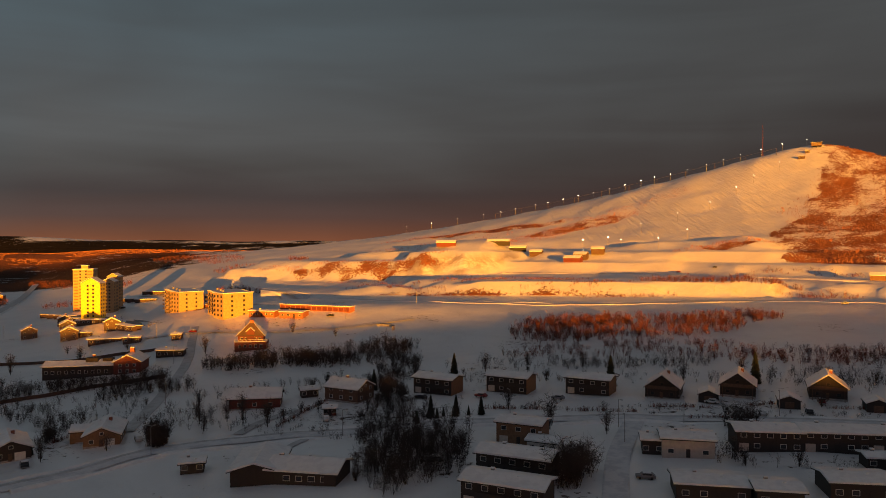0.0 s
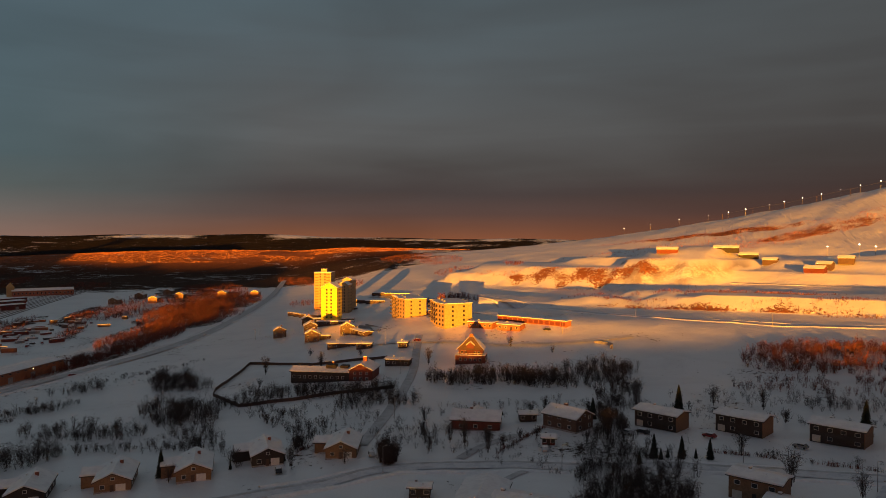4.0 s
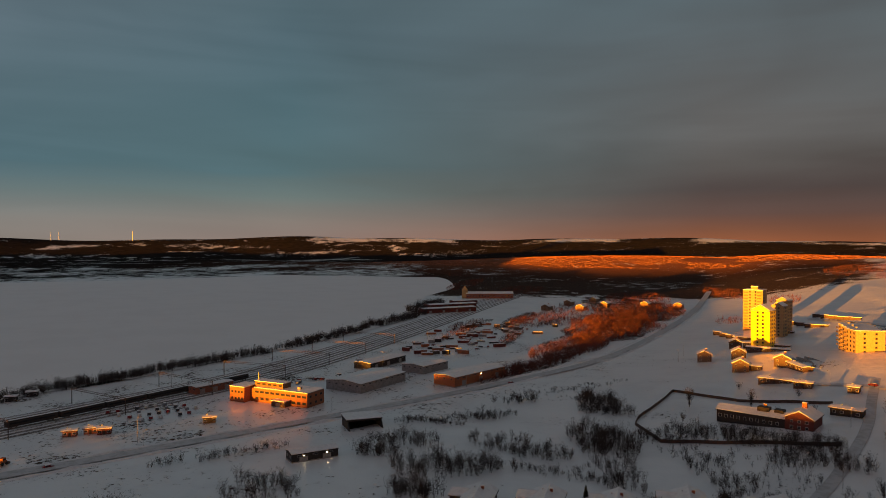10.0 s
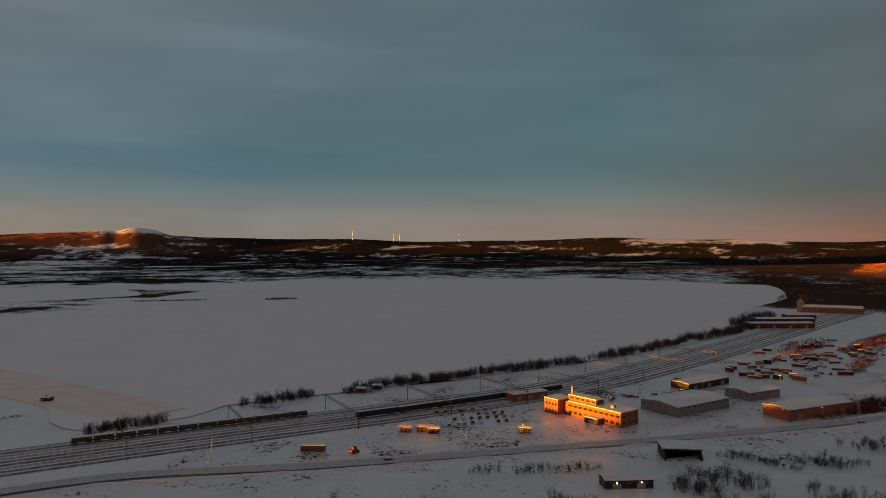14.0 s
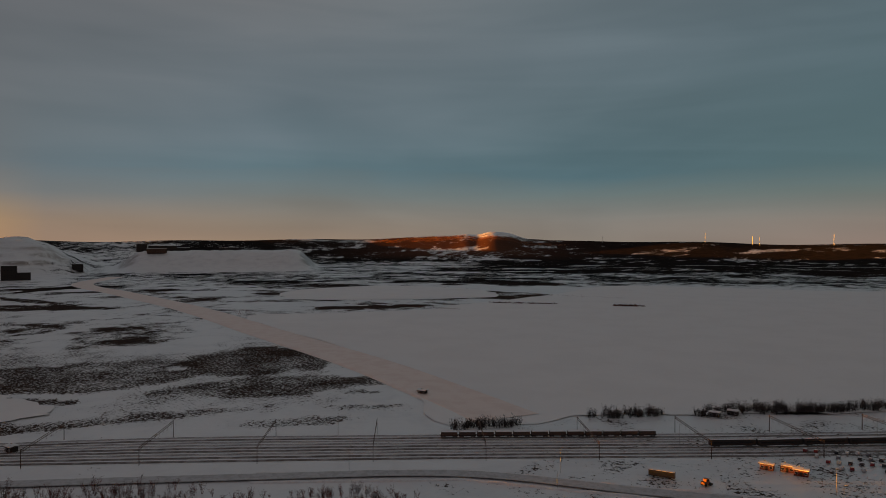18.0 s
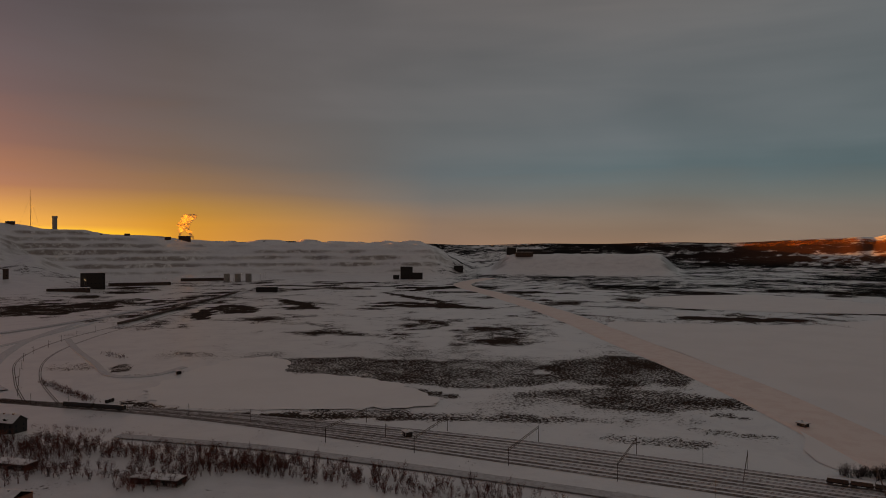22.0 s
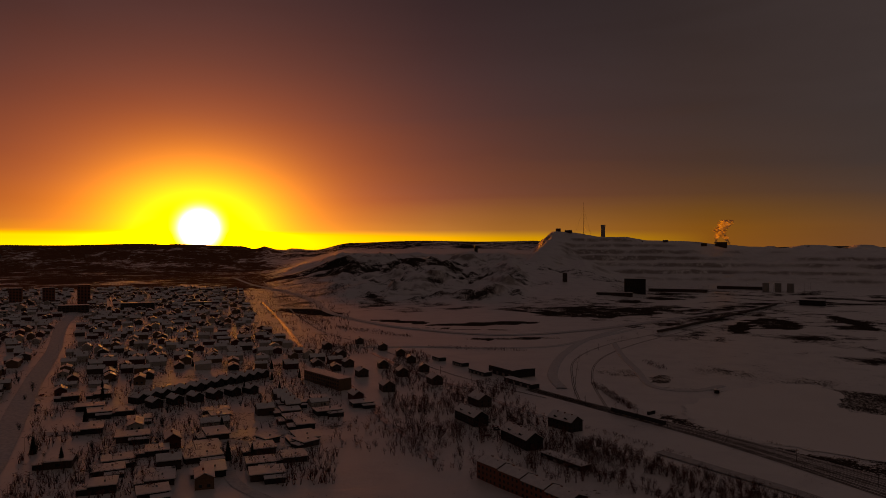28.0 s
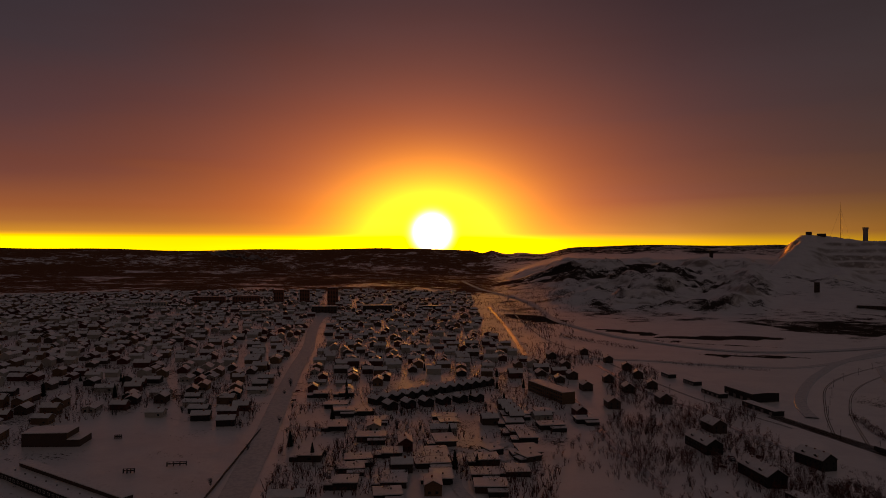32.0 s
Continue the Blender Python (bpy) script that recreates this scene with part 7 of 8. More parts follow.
def flat_house(w, l, h, mat, label):
    """Low bungalow with a nearly flat, snow-laden roof and a carport wing."""
    ob = thing("bungalow", label, "house", "flat-roofed bungalows")
    boxes("wall", mat, ob, (-w / 2, -l / 2, -1.5, w / 2, l / 2, h))
    boxes("roof", TAR, ob, (-w / 2 - 0.6, -l / 2 - 0.6, h, w / 2 + 0.6, l / 2 + 0.6, h + 0.25))
    boxes("roof_snow", SNOW, ob, (-w / 2 - 0.5, -l / 2 - 0.5, h + 0.25, w / 2 + 0.5, l / 2 + 0.5, h + 0.7))
    boxes("carport", TAR, ob, (w / 2, -l * 0.1, -1.5, w / 2 + 4.5, l / 2, h - 0.7))
    boxes("carport_snow", SNOW, ob, (w / 2 + 0.6, -l * 0.1 - 0.3, h - 0.7, w / 2 + 4.8, l / 2 + 0.3, h - 0.25))
    boxes("chimney", GREY_METAL, ob, (-w * 0.1, l * 0.1, h, -w * 0.1 + 0.7, l * 0.1 + 0.7, h + 1.5))
    for f, x, y in ((0, -w * 0.25, -l / 2), (0, w * 0.2, -l / 2), (180, 0, l / 2), (-90, -w / 2, -l * 0.2), (-90, -w / 2, l * 0.25)):
        b = boxes("window", GLASS, ob, (-0.9, -0.06, -0.65, 0.9, 0.03, 0.65))
        b.matrix_basis = pose(x, y, 1.6, 0, 0, f)
    return ob


kinds = [town_house(8.5, 11, 4.6, 28, BROWN, "brown timber house with a snowy gabled roof"), town_house(8, 10.5, 4.8, 32, RED, "red timber house with a snowy gabled roof"), town_house(9, 12, 4.2, 25, TAR, "dark timber house with a snowy gabled roof"), town_house(8.5, 11.5, 5.2, 27, OCHRE, "ochre timber house with a snowy gabled roof"), town_house(9, 13, 3.4, 22, PALE, "pale house with a broad snowy roof")]
flats = [flat_house(10, 12, 3.2, TAR, "dark flat-roofed bungalow under thick snow"), flat_house(11, 13, 3.2, BROWN, "brown flat-roofed bungalow under thick snow")]
for k, proto in enumerate(kinds):
    stand(proto, *((300, -640), (330, -700), (360, -640), (290, -540), (270, -690))[k], 17)
for k, proto in enumerate(flats):
    stand(proto, *((52, -455), (28, -449))[k], 40)

STREET = ((285, 150), (455, 210), (580, 255), (872, 354), (1350, 520), (2400, 900))


def street_x(y):
    return float(np.interp(-y, [p[0] for p in STREET], [p[1] for p in STREET]))


rng = random.Random(21)
spots = []
for row in range(78):
    for col in range(56):
        u, v = 300 + 24 * row + rng.uniform(-5, 5) + 9 * math.sin(col * 0.9), -330 + 27 * col + rng.uniform(-6, 6) + 12 * math.sin(row * 0.5)
        x, y = 0.31 * u + 0.95 * v, -0.95 * u + 0.31 * v
        d, az = math.hypot(x, y), math.degrees(math.atan2(-x, y)) % 360
        if not ((181.5 if d < 560 else 180.5 + 3 * math.sin(d / 130)) < az < 229 and 352 < d < 2150) or rng.random() < 0.19 + 0.06 * (d > 1300):
            continue
        if abs(x - street_x(y)) < 22 or (195 < x < 352 and -470 < y < -280) or (60 < x < 190 and -720 < y < -540):
            continue
        if x < slope_foot(y) + 75 or (-25 < x < 75 and -700 < y < -600):
            continue
        if (x - 160) ** 2 + (y + 480) ** 2 < 55**2 and rng.random() < 0.4:
            continue
        spots.append((d, x, y, 17 + rng.choice((0, 90)) + rng.uniform(-5, 5), rng.random()))
spots.sort()
NEAR_HOUSES = 125
for d, x, y, turn, pick in spots[:NEAR_HOUSES]:
    proto = flats[int(pick * 20) % 2] if d < 640 and x < street_x(y) and pick < 0.75 else kinds[int(pick * 50) % 5]
    wide = 1.22 if proto in flats else 1.08
    m = pose(x, y, ground_z(x, y), 0, 0, turn) @ Matrix.Diagonal((wide, wide * (0.9 + 0.4 * (pick * 7 % 1)), 0.9 + 0.3 * (pick * 13 % 1), 1))
    copy_thing(proto, m)


def far_houses(some):
    """All the houses past the nearest ones, in one mesh: walls, gabled snowy roofs, chimneys."""
    verts, faces, mats = [], [], []
    for d, x, y, turn, pick in some:
        w, l, h, rise = 8 + 3 * pick, 10 + 7 * (pick * 9 % 1), 3.6 + 3 * (pick * 5 % 1), 1.6 + 1.6 * (pick * 3 % 1)
        c, s, z = math.cos(radians(turn)), math.sin(radians(turn)), ground_z(x, y)
        put = lambda p: (x + p[0] * c - p[1] * s, y + p[0] * s + p[1] * c, z + p[2])
        b = len(verts)
        body = [(-w / 2, -l / 2, -1), (w / 2, -l / 2, -1), (w / 2, -l / 2, h), (0, -l / 2, h + rise), (-w / 2, -l / 2, h)]
        verts += [put(p) for p in body] + [put((p[0], l / 2, p[2])) for p in body]
        faces += [(b, b + 1, b + 2, b + 3, b + 4), (b + 9, b + 8, b + 7, b + 6, b + 5), (b + 1, b + 6, b + 7, b + 2), (b + 5, b, b + 4, b + 9)]
        mats += [int(pick * 40) % 4] * 4
        o, k, b = 0.6, 0.45, len(verts)
        roof = [(-w / 2 - o, h - 0.3), (0, h + rise + 0.05), (w / 2 + o, h - 0.3), (w / 2 + o, h + k - 0.3), (0, h + rise + k), (-w / 2 - o, h + k - 0.3)]
        verts += [put((p[0], -l / 2 - o, p[1])) for p in roof] + [put((p[0], l / 2 + o, p[1])) for p in roof]
        faces += [(b + 5, b + 4, b + 1, b), (b + 4, b + 3, b + 2, b + 1), (b + 6, b + 7, b + 10, b + 11), (b + 7, b + 8, b + 9, b + 10)] + [(b + i, b + (i + 1) % 6, b + 6 + (i + 1) % 6, b + 6 + i) for i in range(6)]
        mats += [4] * 10
        b = len(verts)
        verts += [put((0.3 + i, 1 + j, h + rise + q)) for q in (-0.5, 1.2) for i, j in ((0, 0), (0.9, 0), (0.9, 0.9), (0, 0.9))]
        faces += [(b + 4, b + 5, b + 6, b + 7)] + [(b + i, b + (i + 1) % 4, b + 4 + (i + 1) % 4, b + 4 + i) for i in range(4)]
        mats += [5] * 5
    data = bpy.data.meshes.new("distant_houses")
    data.from_pydata(verts, [], faces)
    for m in (BROWN, RED, OCHRE, PALE, SNOW, BRICK):
        data.materials.append(m)
    data.polygons.foreach_set("material_index", mats)
    tagged(new("distant_houses", data), "crowd of distant timber houses with snowy roofs", "houses", kind="stuff")


far_houses(spots[NEAR_HOUSES:])

# terraces of narrow gabled houses
for (x0, y0), (x1, y1), count, turn in (((167, -572), (90, -688), 13, 56), ((150, -556), (88, -612), 6, 42), ((46, -545), (60, -585), 4, 109)):
    for k in range(count):
        x, y = x0 + (x1 - x0) * k / (count - 1), y0 + (y1 - y0) * k / (count - 1)
        copy_thing(kinds[2 if count > 5 else 0], pose(x, y, ground_z(x, y), 0, 0, turn) @ Matrix.Diagonal((0.95, 1.0, 1.15, 1)))

# large buildings of the old town
def slab(x, y, w, d, floors, mat, label, turn, bays):
    ob = thing("apartment_block", label, "apartment block", "town apartment blocks")
    h = 3 * floors + 1
    boxes("wall", mat, ob, (-w / 2, -d / 2, -2, w / 2, d / 2, h))
    boxes("roof_snow", SNOW, ob, (-w / 2 - 0.3, -d / 2 - 0.3, h, w / 2 + 0.3, d / 2 + 0.3, h + 0.5))
    for f in range(floors):
        for k in range(bays):
            px = w * ((k + 0.5) / bays - 0.5)
            for s in (-1, 1) if x == 26 else (1,):
                boxes("window", GLASS, ob, (px - w * 0.3 / bays, s * d / 2 - 0.05, 1.2 + 3 * f, px + w * 0.3 / bays, s * d / 2 + 0.05, 2.7 + 3 * f))
    stand(ob, x, y, turn)


slab(26, -653, 62, 13, 3, OCHRE, "long ochre three-storey flats with a snowy roof", 123.5, 16)
slab(830, -1440, 70, 14, 6, BRICK, "long brick apartment block in the old town", 20, 12)
slab(760, -1480, 60, 14, 6, BRICK, "long brick apartment block in the old town", 20, 10)
slab(690, -1500, 22, 20, 11, BRICK, "dark brick tower block in the town centre", 20, 4)
slab(640, -1530, 22, 20, 11, BRICK, "dark brick tower block in the town centre", 20, 4)
slab(575, -1540, 24, 22, 13, BRICK, "dark brick tower block in the town centre", 20, 4)
slab(900, -1330, 60, 14, 4, PALE, "pale apartment block in the old town", 30, 10)
slab(520, -1350, 50, 20, 4, BROWN, "brown commercial block in the old town", 15, 8)
slab(430, -1420, 60, 24, 4, BROWN, "brown commercial block in the old town", 15, 8)
slab(330, -1500, 44, 20, 3, TAR, "dark commercial block in the old town", 15, 8)
slab(620, -1250, 60, 16, 3, PALE, "pale school block in the old town", 20, 10)

# sports hall, long low school and the snowy pitch
ob = thing("sports_hall", "dark sports hall with a flat snowy roof", "building")
boxes("wall", BROWN, ob, (-18, -9, -2, 10, 9, 8.5))
boxes("roof_snow", SNOW, ob, (-18.3, -9.3, 8.5, 10.3, 9.3, 9.0))
boxes("low_wing", BROWN, ob, (10, -9, -2, 18, 9, 4.2))
boxes("low_wing_snow", SNOW, ob, (10, -9.3, 4.2, 18.3, 9.3, 4.7))
for k in range(6):
    window(ob, -15.5 + 4.2 * k, 9.04, 5.5, 2.4, 1.5, 180)
stand(ob, 330, -400, 196)
ob = thing("school", "long low dark school with stepped snowy roofs", "building")
boxes("wall", TAR, ob, (-52, -8, -2, 52, 8, 4.0))
boxes("roof_snow", SNOW, ob, (-52.4, -8.4, 4.0, 52.4, 8.4, 4.5))
boxes("upper_wall", BROWN, ob, (-50, 2, 4.5, 50, 8, 6.6))
boxes("upper_roof_snow", SNOW, ob, (-50.3, 1.7, 6.6, 50.3, 8.3, 7.05))
for k in range(22):
    window(ob, -48 + 4.5 * k, -8.04, 2.0, 2.2, 1.4, 0)
for k in range(9):
    chimney(ob, -44 + 11 * k, -3, 4.5, 0.8, GREY_METAL, 0.3)
stand(ob, 258, -320, 158)
for x, y, w in ((246, -357, 6), (228, -376, 11), (300, -420, 4)):
    ob = thing("play_frame", "dark climbing frame on the snowy pitch", "playground")
    for k in range(4):
        boxes("post", TAR, ob, (-w / 2 + w * k / 3 - 0.1, -1, -0.4, -w / 2 + w * k / 3 + 0.1, 1, 2.4))
    boxes("deck", TAR, ob, (-w / 2, -1, 1.2, w / 2, 1, 1.4))
    boxes("beam", TAR, ob, (-w / 2, -0.1, 2.3, w / 2, 0.1, 2.5))
    stand(ob, x, y, 20)
ob = thing("net_fence", "dark fence line along the snowy sports pitch", "fence")
for k in range(26):
    x, y = 180 + 38 * k / 25, -322 - 140 * k / 25
    z = ground_z(x, y)
    boxes("fence_panel", RUST, ob, (-0.05, -2.6, -0.3, 0.05, 2.6, 1.6)).matrix_basis = pose(x, y, z, 0, 0, 15)


# old railway houses, terrace and workshops beside the tracks
def plain_window(parent, x, y, z, wide, tall, facing):
    """A dark pane in a shallow frame, for houses that stay far off."""
    boxes("window", GLASS, parent, (-wide / 2, -0.07, -tall / 2, wide / 2, 0.03, tall / 2)).matrix_basis = pose(x, y, z, 0, 0, facing)


ob = thing("terrace", "brick terrace of four stepped units with snowy roofs", "house")
for k in range(4):
    x0, h = -35 + 17.5 * k, 9.4 - 0.6 * k
    boxes("unit_wall", BRICK, ob, (x0, -6, -3, x0 + 17.4, 6, h))
    roof_gable(ob, 12, 16.6, h, 20, 0.25, 0.4, (x0 + 8.7, 0), 90)
    chimney(ob, x0 + 5, 1, h + 2.2, 1.0)
    chimney(ob, x0 + 12, -1, h + 2.0, 0.8, GREY_METAL, 0.3)
    for f in range(3):
        for x in (2.2, 5.4, 8.7, 12.0, 15.2):
            if x != 8.7 or f:
                plain_window(ob, x0 + x, -6.04, 1.5 + 2.9 * f, 1.3, 1.4, 0)
            plain_window(ob, x0 + x, 6.04, 1.5 + 2.9 * f, 1.3, 1.4, 180)
    door(ob, x0 + 8.7, -6.02, 0, TAR)
stand(ob, -92, -354, 119.4)


def railway_house(x, y, w, l, h, turn, mat):
    """Two storeys under a steep snowy roof with dormers and a row of chimneys."""
    ob = thing("railway_house", "two-storey railway workers' house with dormers and snowy roof", "house", "railway workers' houses")
    body_gable(ob, w, l, h, 32, mat)
    roof_gable(ob, w, l, h, 32, 0.6, 0.4)
    rise = w / 2 * math.tan(radians(32))
    for k in (-0.3, 0.0, 0.3) if l > 20 else (0.0,):
        chimney(ob, 0.2, l * k, h + rise * 0.9, 1.4)
    for k in (-0.22, 0.22) if l > 20 else ():
        for s in (-1, 1):
            body_gable(ob, 2.4, 3.2, h + rise * 0.45, 30, mat, (s * w * 0.3, l * k), 90, "dormer")
            roof_gable(ob, 2.4, 3.2, h + rise * 0.45, 30, 0.25, 0.25, (s * w * 0.3, l * k), 90)
    n = int(l / 3.6)
    for f in range(2):
        for k in range(n):
            for s in (-1, 1):
                plain_window(ob, s * (w / 2 + 0.04), l * ((k + 0.5) / n - 0.5), 1.8 + 2.9 * f, 1.2, 1.4, 90 * s)
        for k in (-0.25, 0.25):
            plain_window(ob, w * k, l / 2 + 0.04, 1.8 + 2.9 * f, 1.2, 1.4, 180)
            plain_window(ob, w * k, -l / 2 - 0.04, 1.8 + 2.9 * f, 1.2, 1.4, 0)
    stand(ob, x, y, turn)


for x, y, w, l, h, turn in ((-110, -452, 12.5, 31, 6.8, 20), (-86, -512, 12, 29, 6.5, 21), (-152, -497, 11.5, 23, 7.0, 30), (-102, -572, 12, 17, 6.5, 22), (-45, -708, 10, 13, 6.2, 10), (-74, -668, 11, 15, 6.2, 15), (-28, -628, 11, 14, 6.2, 15), (-27, -757, 10, 12, 6.0, 10)):
    railway_house(x, y, w, l, h, turn, TAR if l > 20 else BROWN)
for x, y, l, turn in ((-60, -800, 13, 0), (-50, -850, 12, 5), (-70, -740, 11, 0), (0, -960, 12, 10), (-30, -900, 12, 10), (20, -830, 12, 20), (40, -900, 12, 20), (-5, -700, 12, 20), (10, -760, 11, 20)):
    ob = town_house(10, l, 6.2, 30, BROWN, "two-storey brown railway house with snowy roof")
    for f, px, py in ((0, 0, -l / 2), (90, 5, 0), (-90, -5, 0)):
        boxes("window", GLASS, ob, (-0.6, -0.06, -0.6, 0.6, 0.03, 0.6)).matrix_basis = pose(px, py, 4.6, 0, 0, f)
    ob["group"] = "railway workers' houses"
    stand(ob, x, y, turn)
for x, y, w, l, h, turn, lab in ((-158, -715, 28, 42, 8.0, 24.7, "dark flat-roofed engine depot with snowy roof"), (-156, -660, 9, 44, 4.2, 24, "long low goods shed with a snowy roof"), (-126, -720, 9, 30, 4, 24, "low dark storehouse with a snowy roof"), (-127, -409, 8, 34, 3, 28, "low dark storehouse with a snowy roof"), (-113, -774, 9, 20, 4, 24, "low dark storehouse with a snowy roof"), (-93, -812, 9, 18, 4, 20, "low dark storehouse with a snowy roof"), (-170, -328, 8, 25, 3, 30, "low dark storehouse with a snowy roof")):
    stand(hall(w, l, h, TAR, lab, 3, 4, "depot_shed"), x, y, turn)
ob = thing("tank_group", "three dark relay cabinets beside the track", "cabinet")
for k in range(3):
    boxes("cabinet", TAR, ob, (-3.5 + 3 * k, -1, -0.3, -1.5 + 3 * k, 1, 2.6))
    boxes("cabinet_snow", SNOW, ob, (-3.5 + 3 * k, -1, 2.6, -1.5 + 3 * k, 1, 2.8))
stand(ob, -233, -536, 30)
# ---- mine, distance ----
def works(x, y, w, d, h, label, mat=TAR, turn=0, extra=()):
    ob = thing("mine_building", label, "building", "mine buildings")
    boxes("wall", mat, ob, (-w / 2, -d / 2, -3, w / 2, d / 2, h))
    boxes("roof_snow", SNOW, ob, (-w / 2 - 0.3, -d / 2 - 0.3, h, w / 2 + 0.3, d / 2 + 0.3, h + 0.8))
    for x0, w0, h0 in extra:
        boxes("annex", mat, ob, (x0 - w0 / 2, -d / 2 + 2, -3, x0 + w0 / 2, d / 2 - 2, h0))
        boxes("annex_snow", SNOW, ob, (x0 - w0 / 2 - 0.3, -d / 2 + 1.7, h0, x0 + w0 / 2 + 0.3, d / 2 - 1.7, h0 + 0.8))
    for k in range(int(w / 9)):
        for z in (h * 0.3, h * 0.65):
            boxes("window", GLASS, ob, (-w / 2 + 9 * k + 3, d / 2 - 0.02, z, -w / 2 + 9 * k + 6, d / 2 + 0.08, z + 2))
    stand(ob, x, y, turn)


works(-741, -1870, 56, 40, 40, "tall dark mine office block", TAR, -20)
works(-1665, -1665, 40, 34, 42, "stepped dark mine works with low wing", TAR, -45, ((-36, 34, 22), (34, 20, 14)))
works(-2096, -1811, 34, 26, 24, "dark mine works on the plain", TAR, -45)
works(-2570, -1808, 110, 40, 22, "long mine processing plant on the plain", TAR, -50, ((-80, 50, 14), (80, 40, 30)))
works(-2380, -1700, 70, 30, 16, "low mine processing plant on the plain", BROWN, -50)
works(-2900, -1700, 80, 30, 14, "low mine workshop on the plain", TAR, -50)
works(-1000, -1480, 50, 24, 12, "low mine workshop beside the tracks", TAR, -40)
works(-585, -2012, 13, 12, 26, "slim mine head tower on the slope", BROWN, -15)
works(-900, -1950, 160, 22, 9, "long low mine sheds with roof snow", BROWN, -25)
works(-1150, -2050, 140, 22, 9, "long low mine sheds with roof snow", BROWN, -30)
works(-640, -1750, 90, 20, 8, "long low mine sheds with roof snow", BROWN, -20)
for k in range(3):
    ob = thing("silo", "round dark concrete ore silo", "silo", "ore silos")
    bm = bmesh.new()
    add_rod(bm, (0, 0, -2), (0, 0, 26), 9, 9, 20)
    part("shell", bm, CONCRETE, ob)
    bm = bmesh.new()
    add_rod(bm, (0, 0, 26), (0, 0, 28), 9.3, 6, 20)
    part("roof_snow", bm, SNOW, ob)
    stand(ob, -1160 - 24 * k, -1935 + 22 * k, 0)

# yard lamps of the mine
first = lamp_post(14, "lit floodlight mast at the mine", "mine_lamp", True)
first.scale = (1.6, 1.6, 1.6)
stand(first, -700, -1800)
for k in range(26):
    x, y = -690 - 26 * k, -1830 - 20 * math.sin(k * 1.3) - 6 * k
    copy_thing(first, pose(x, y, ground_z(x, y), 0, 0, 33 * k))


def crown_spot(az, d):
    return -math.sin(radians(az)) * d, math.cos(radians(az)) * d


x, y = crown_spot(160.9, 3080)
ob = thing("shaft_tower", "square dark mine shaft tower on the mountain", "tower")
boxes("shaft", CONCRETE, ob, (-6, -6, -4, 6, 6, 50))
boxes("head", CONCRETE, ob, (-7, -7, 44, 7, 7, 52))
stand(ob, x, y, 20)
x, y = crown_spot(162.4, 3060)
ob = thing("radio_mast", "thin radio mast on the mine mountain", "mast")
bm = bmesh.new()
add_rod(bm, (0, 0, -3), (0, 0, 138), 1.1, 0.6, 5)
part("pole", bm, RUST, ob)
for k in range(3):
    bm = bmesh.new()
    add_rod(bm, (40 * math.cos(2.1 * k), 40 * math.sin(2.1 * k), -2), (0, 0, 110), 0.2, 0.2, 3)
    part("guy_wire", bm, STEEL, ob)
stand(ob, x, y)
for az, d, w, h in ((152.2, 3150, 46, 26), (153.4, 3150, 22, 18), (156.2, 3100, 20, 9), (158.0, 3100, 16, 8), (163.6, 3080, 30, 9), (164.4, 3080, 20, 12)):
    x, y = crown_spot(az, d)
    works(x, y, w, 24, h, "mine works on top of the terraced mountain", BROWN, -20)
x, y = crown_spot(171.0, 3330)
works(x, y, 14, 14, 34, "lone dark tower above the open pit", TAR, 0)


def steam(x, y, z, size, lean, label, seed):
    """A billow of steam: a swelling, lumpy column that leans as it rises."""
    rng = random.Random(seed)
    bm = bmesh.new()
    turns, levels = 20, 34
    low = abs(lean) > 2
    loops = []
    for i in range(levels + 1):
        t = i / levels
        r = size * (0.05 + 0.42 * t**1.5) * math.sqrt(max(0.0, 1 - max(0.0, (t - 0.72) / 0.28) ** 2)) + 0.01
        mid = Vector((lean * size * t**1.3, 0, size * t * (0.25 if low else 1.05)))
        ring = []
        for k in range(turns):
            a = 6.2832 * k / turns
            p = mid + r * Vector((math.cos(a), math.sin(a), 0))
            q = p / size
            lump = noise.noise(q * 5 + Vector((seed, 0, 0))) + 0.55 * noise.noise(q * 12 + Vector((0, seed, 0))) + 0.3 * noise.noise(q * 26)
            ring.append(bm.verts.new(p + 0.75 * r * lump * Vector((math.cos(a), math.sin(a), 0.35)) + Vector((0, 0, (0.12 if low else 0.05) * size * lump))))
        loops.append(ring)
    for a, b in zip(loops, loops[1:]):
        for k in range(turns):
            f = bm.faces.new((a[k], a[(k + 1) % turns], b[(k + 1) % turns], b[k]))
            f.smooth = True
    ob = part("steam_plume", bm, STEAM)
    tagged(ob, label, "steam", kind="stuff")
    ob.location = (x, y, z)


def steam_material():
    m = bpy.data.materials.new("steam")
    m.use_nodes = True
    n = Net(m.node_tree)
    a, b, mix = n.add("ShaderNodeBsdfTransparent"), n.add("ShaderNodeBsdfTranslucent"), n.add("ShaderNodeMixShader")
    b.inputs[0].default_value = (0.55, 0.53, 0.52, 1)
    where = n.add("ShaderNodeTexCoord").outputs["Object"]
    n.plug(n.math("MULTIPLY", n.smooth(n.noise(where, 0.03, 5.0, 0.6), 0.28, 0.6), 0.7), mix.inputs[0])
    n.plug(a.outputs[0], mix.inputs[1])
    n.plug(b.outputs[0], mix.inputs[2])
    n.plug(mix.outputs[0], n.add("ShaderNodeOutputMaterial").inputs["Surface"])
    return m


STEAM = steam_material()
x, y = crown_spot(152.6, 3150)
steam(x, y, ground_z(x, y) + 22, 90, -0.6, "steam rising from the mine works", 1)
x, y = crown_spot(151.6, 3150)
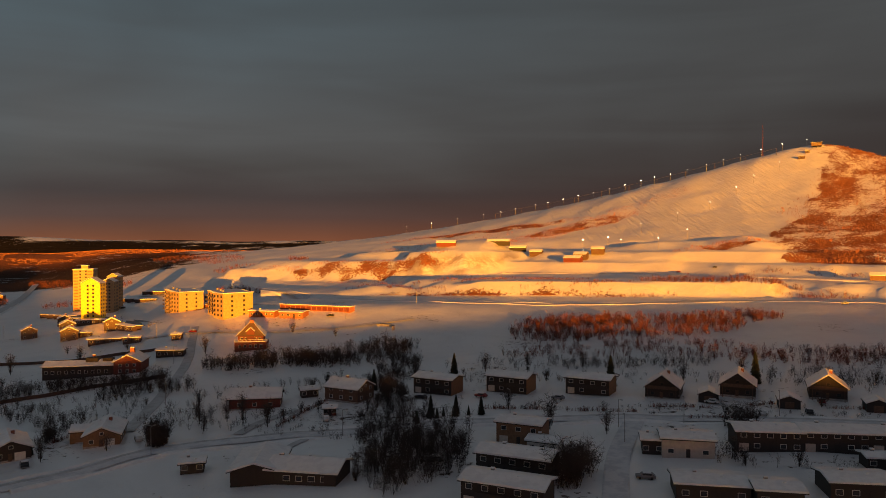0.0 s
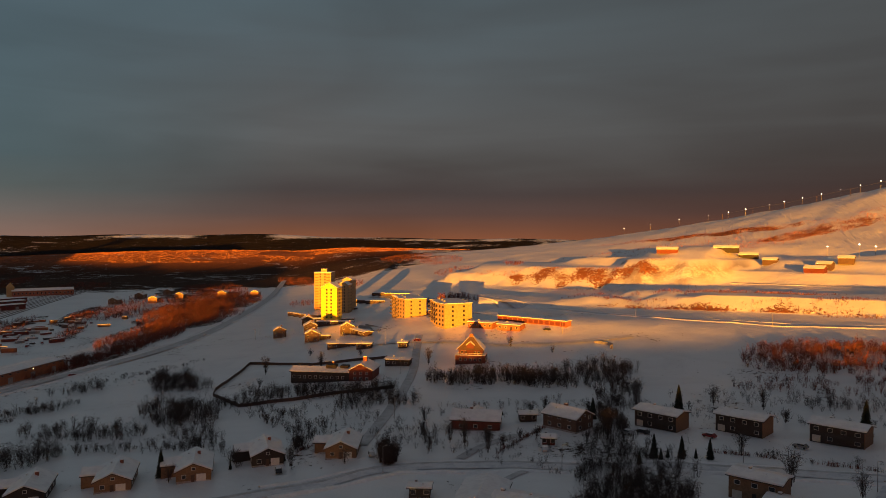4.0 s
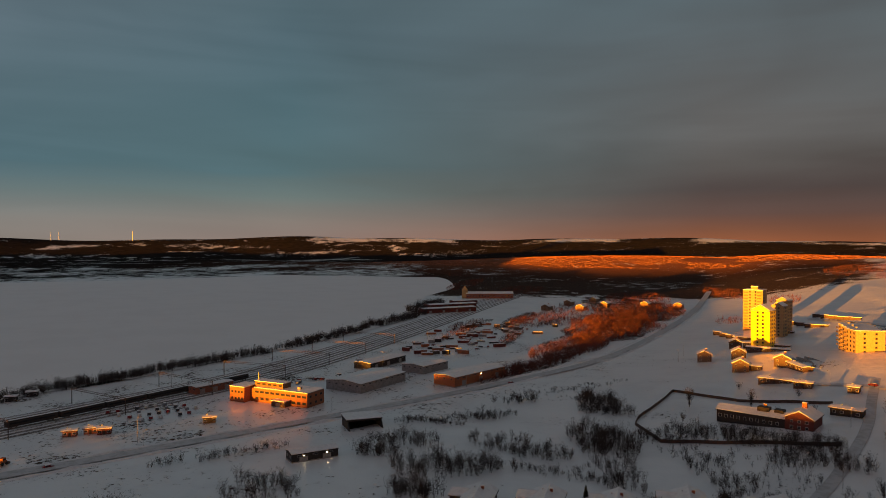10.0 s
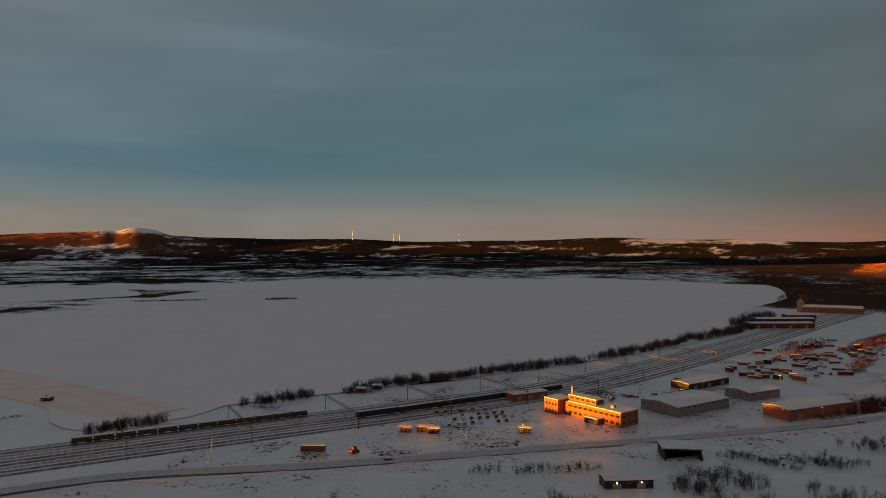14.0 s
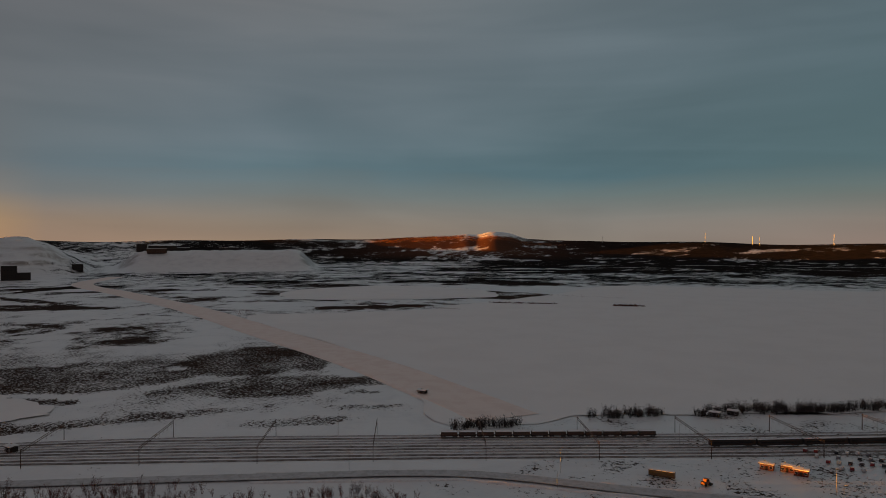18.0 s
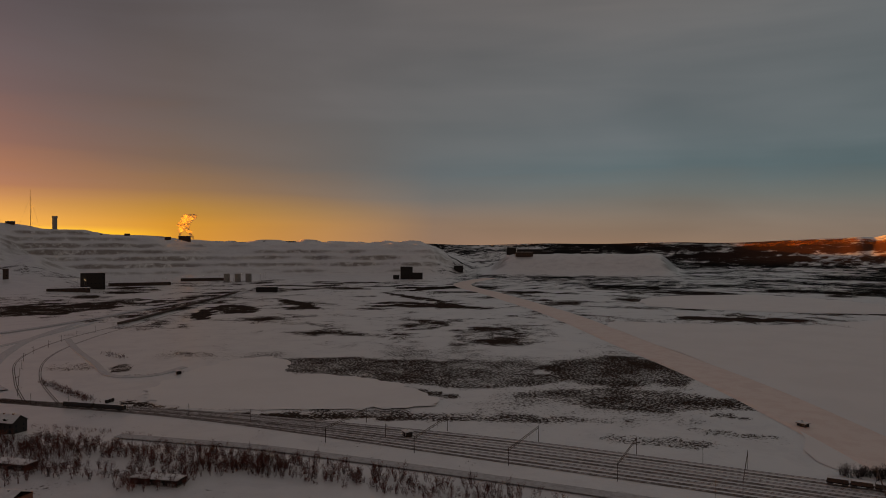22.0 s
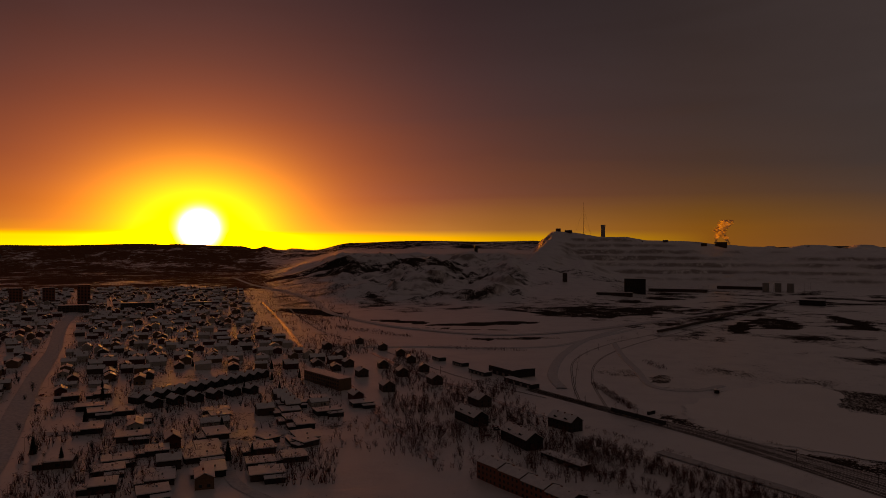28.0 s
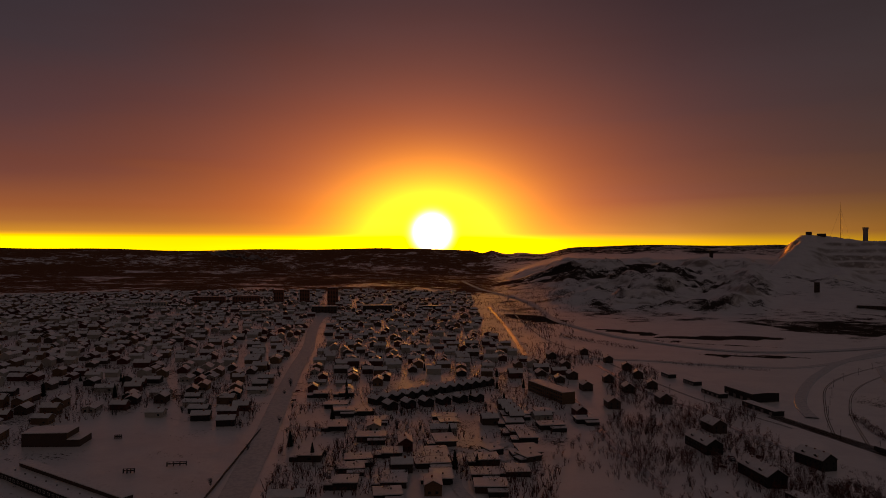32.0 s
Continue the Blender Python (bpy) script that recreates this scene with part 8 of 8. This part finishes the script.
steam(x, y, ground_z(x, y) + 20, 60, 0.9, "grey smoke rising from the mine works", 2)
x, y = crown_spot(205.8, 4050)
steam(x, y, ground_z(x, y) + 14, 140, 2.4, "low steam drifting from a distant plant", 3)

# masts on the far fells
for az, h in ((83.2, 60), (79.9, 50), (79.4, 50), (74.6, 60), (90.8, 40)):
    x, y = crown_spot(az, 4500)
    ob = thing("fell_mast", "pale mast on a distant fell", "mast", "distant masts")
    bm = bmesh.new()
    add_rod(bm, (0, 0, -4), (0, 0, h), 1.6, 1.0, 6)
    part("pole", bm, WHITE, ob)
    stand(ob, x, y)

# frosted birch forest on the low hill beyond the suburb, sunlight in its orange
def forest(label, areas, seed, mat):
    rng = np.random.RandomState(seed)
    spots, heights = scatter(areas, rng)
    keep = ground(spots[:, 0], spots[:, 1]) > 6
    spots, heights = spots[keep], heights[keep]
    n = len(spots)
    base = np.repeat(spots, 4, 0) + np.c_[rng.normal(0, 2.2, (4 * n, 2)), np.zeros(4 * n)]
    tip = base + np.c_[rng.normal(0, 0.8, (4 * n, 2)), np.repeat(heights, 4) * rng.uniform(0.7, 1.1, 4 * n)]
    co, faces = blades(base, tip, rng.uniform(0.6, 1.5, 4 * n))
    tagged(new("birch_forest", mesh_of("birch_forest", co, faces, mat)), label, "forest", kind="stuff")


forest("frosted birch forest on a low hill, coloured as sunlit", [(-1420, 1960, 900, 330, 36, 7000, 3.0)], 71, SUNLIT_FROSTY)
forest("frosted birch forest on the far fell, coloured as sunlit", [(-4280, -560, 300, 60, 98, 600, 4.0), (-4250, -1150, 340, 90, 106, 900, 4.5)], 72, SUNLIT_FROSTY)
# wooded islets and reed banks of the lake
scrub("dark wooded islets in the frozen lake", [(-1180, -330, 110, 12, 65, 400, 3.5), (-1480, -120, 150, 16, 75, 330, 3.5), (-1010, -560, 60, 14, 40, 160, 3.5)], 61, TWIGS, 5, 2)
scrub("two dark islets of low bushes in the lake ice", [(-1270, 30, 28, 9, 90, 520, 4.5), (-1280, -155, 62, 8, 90, 800, 3.6)], 64, TWIGS, 5, 2, 0.16)
scrub("dark brush along the mine's tracks and ditches", [(-226, -600, 62, 5, 92, 130, 4.0), (-590, -1200, 112, 5, 37, 260, 4.0), (-840, -1420, 225, 7, 44, 330, 5.0), (-215, -1190, 100, 20, 10, 160, 3.0), (-470, -1360, 140, 70, 14, 260, 3.5), (-215, -995, 66, 10, 0, 110, 3.0)], 63, TWIGS, 5, 2)
scrub("dark woods on the lake's far shore", [(-1160, 1010, 200, 26, 130, 700, 6.5), (-1650, 1260, 260, 40, 170, 700, 6.0), (-960, 980, 120, 40, 130, 500, 6.5)], 62, TWIGS, 5, 2)
scrub("dark birch belts on the plain", [(-640, 1150, 160, 30, 130, 500, 6.0), (-460, 980, 60, 20, 120, 200, 6.0), (-400, 1250, 140, 40, 110, 420, 6.0), (-300, 1000, 60, 30, 100, 200, 6.0), (-190, 900, 40, 14, 100, 120, 5.0), (-560, 1500, 260, 60, 110, 700, 6.0)], 63, TWIGS, 5, 2)
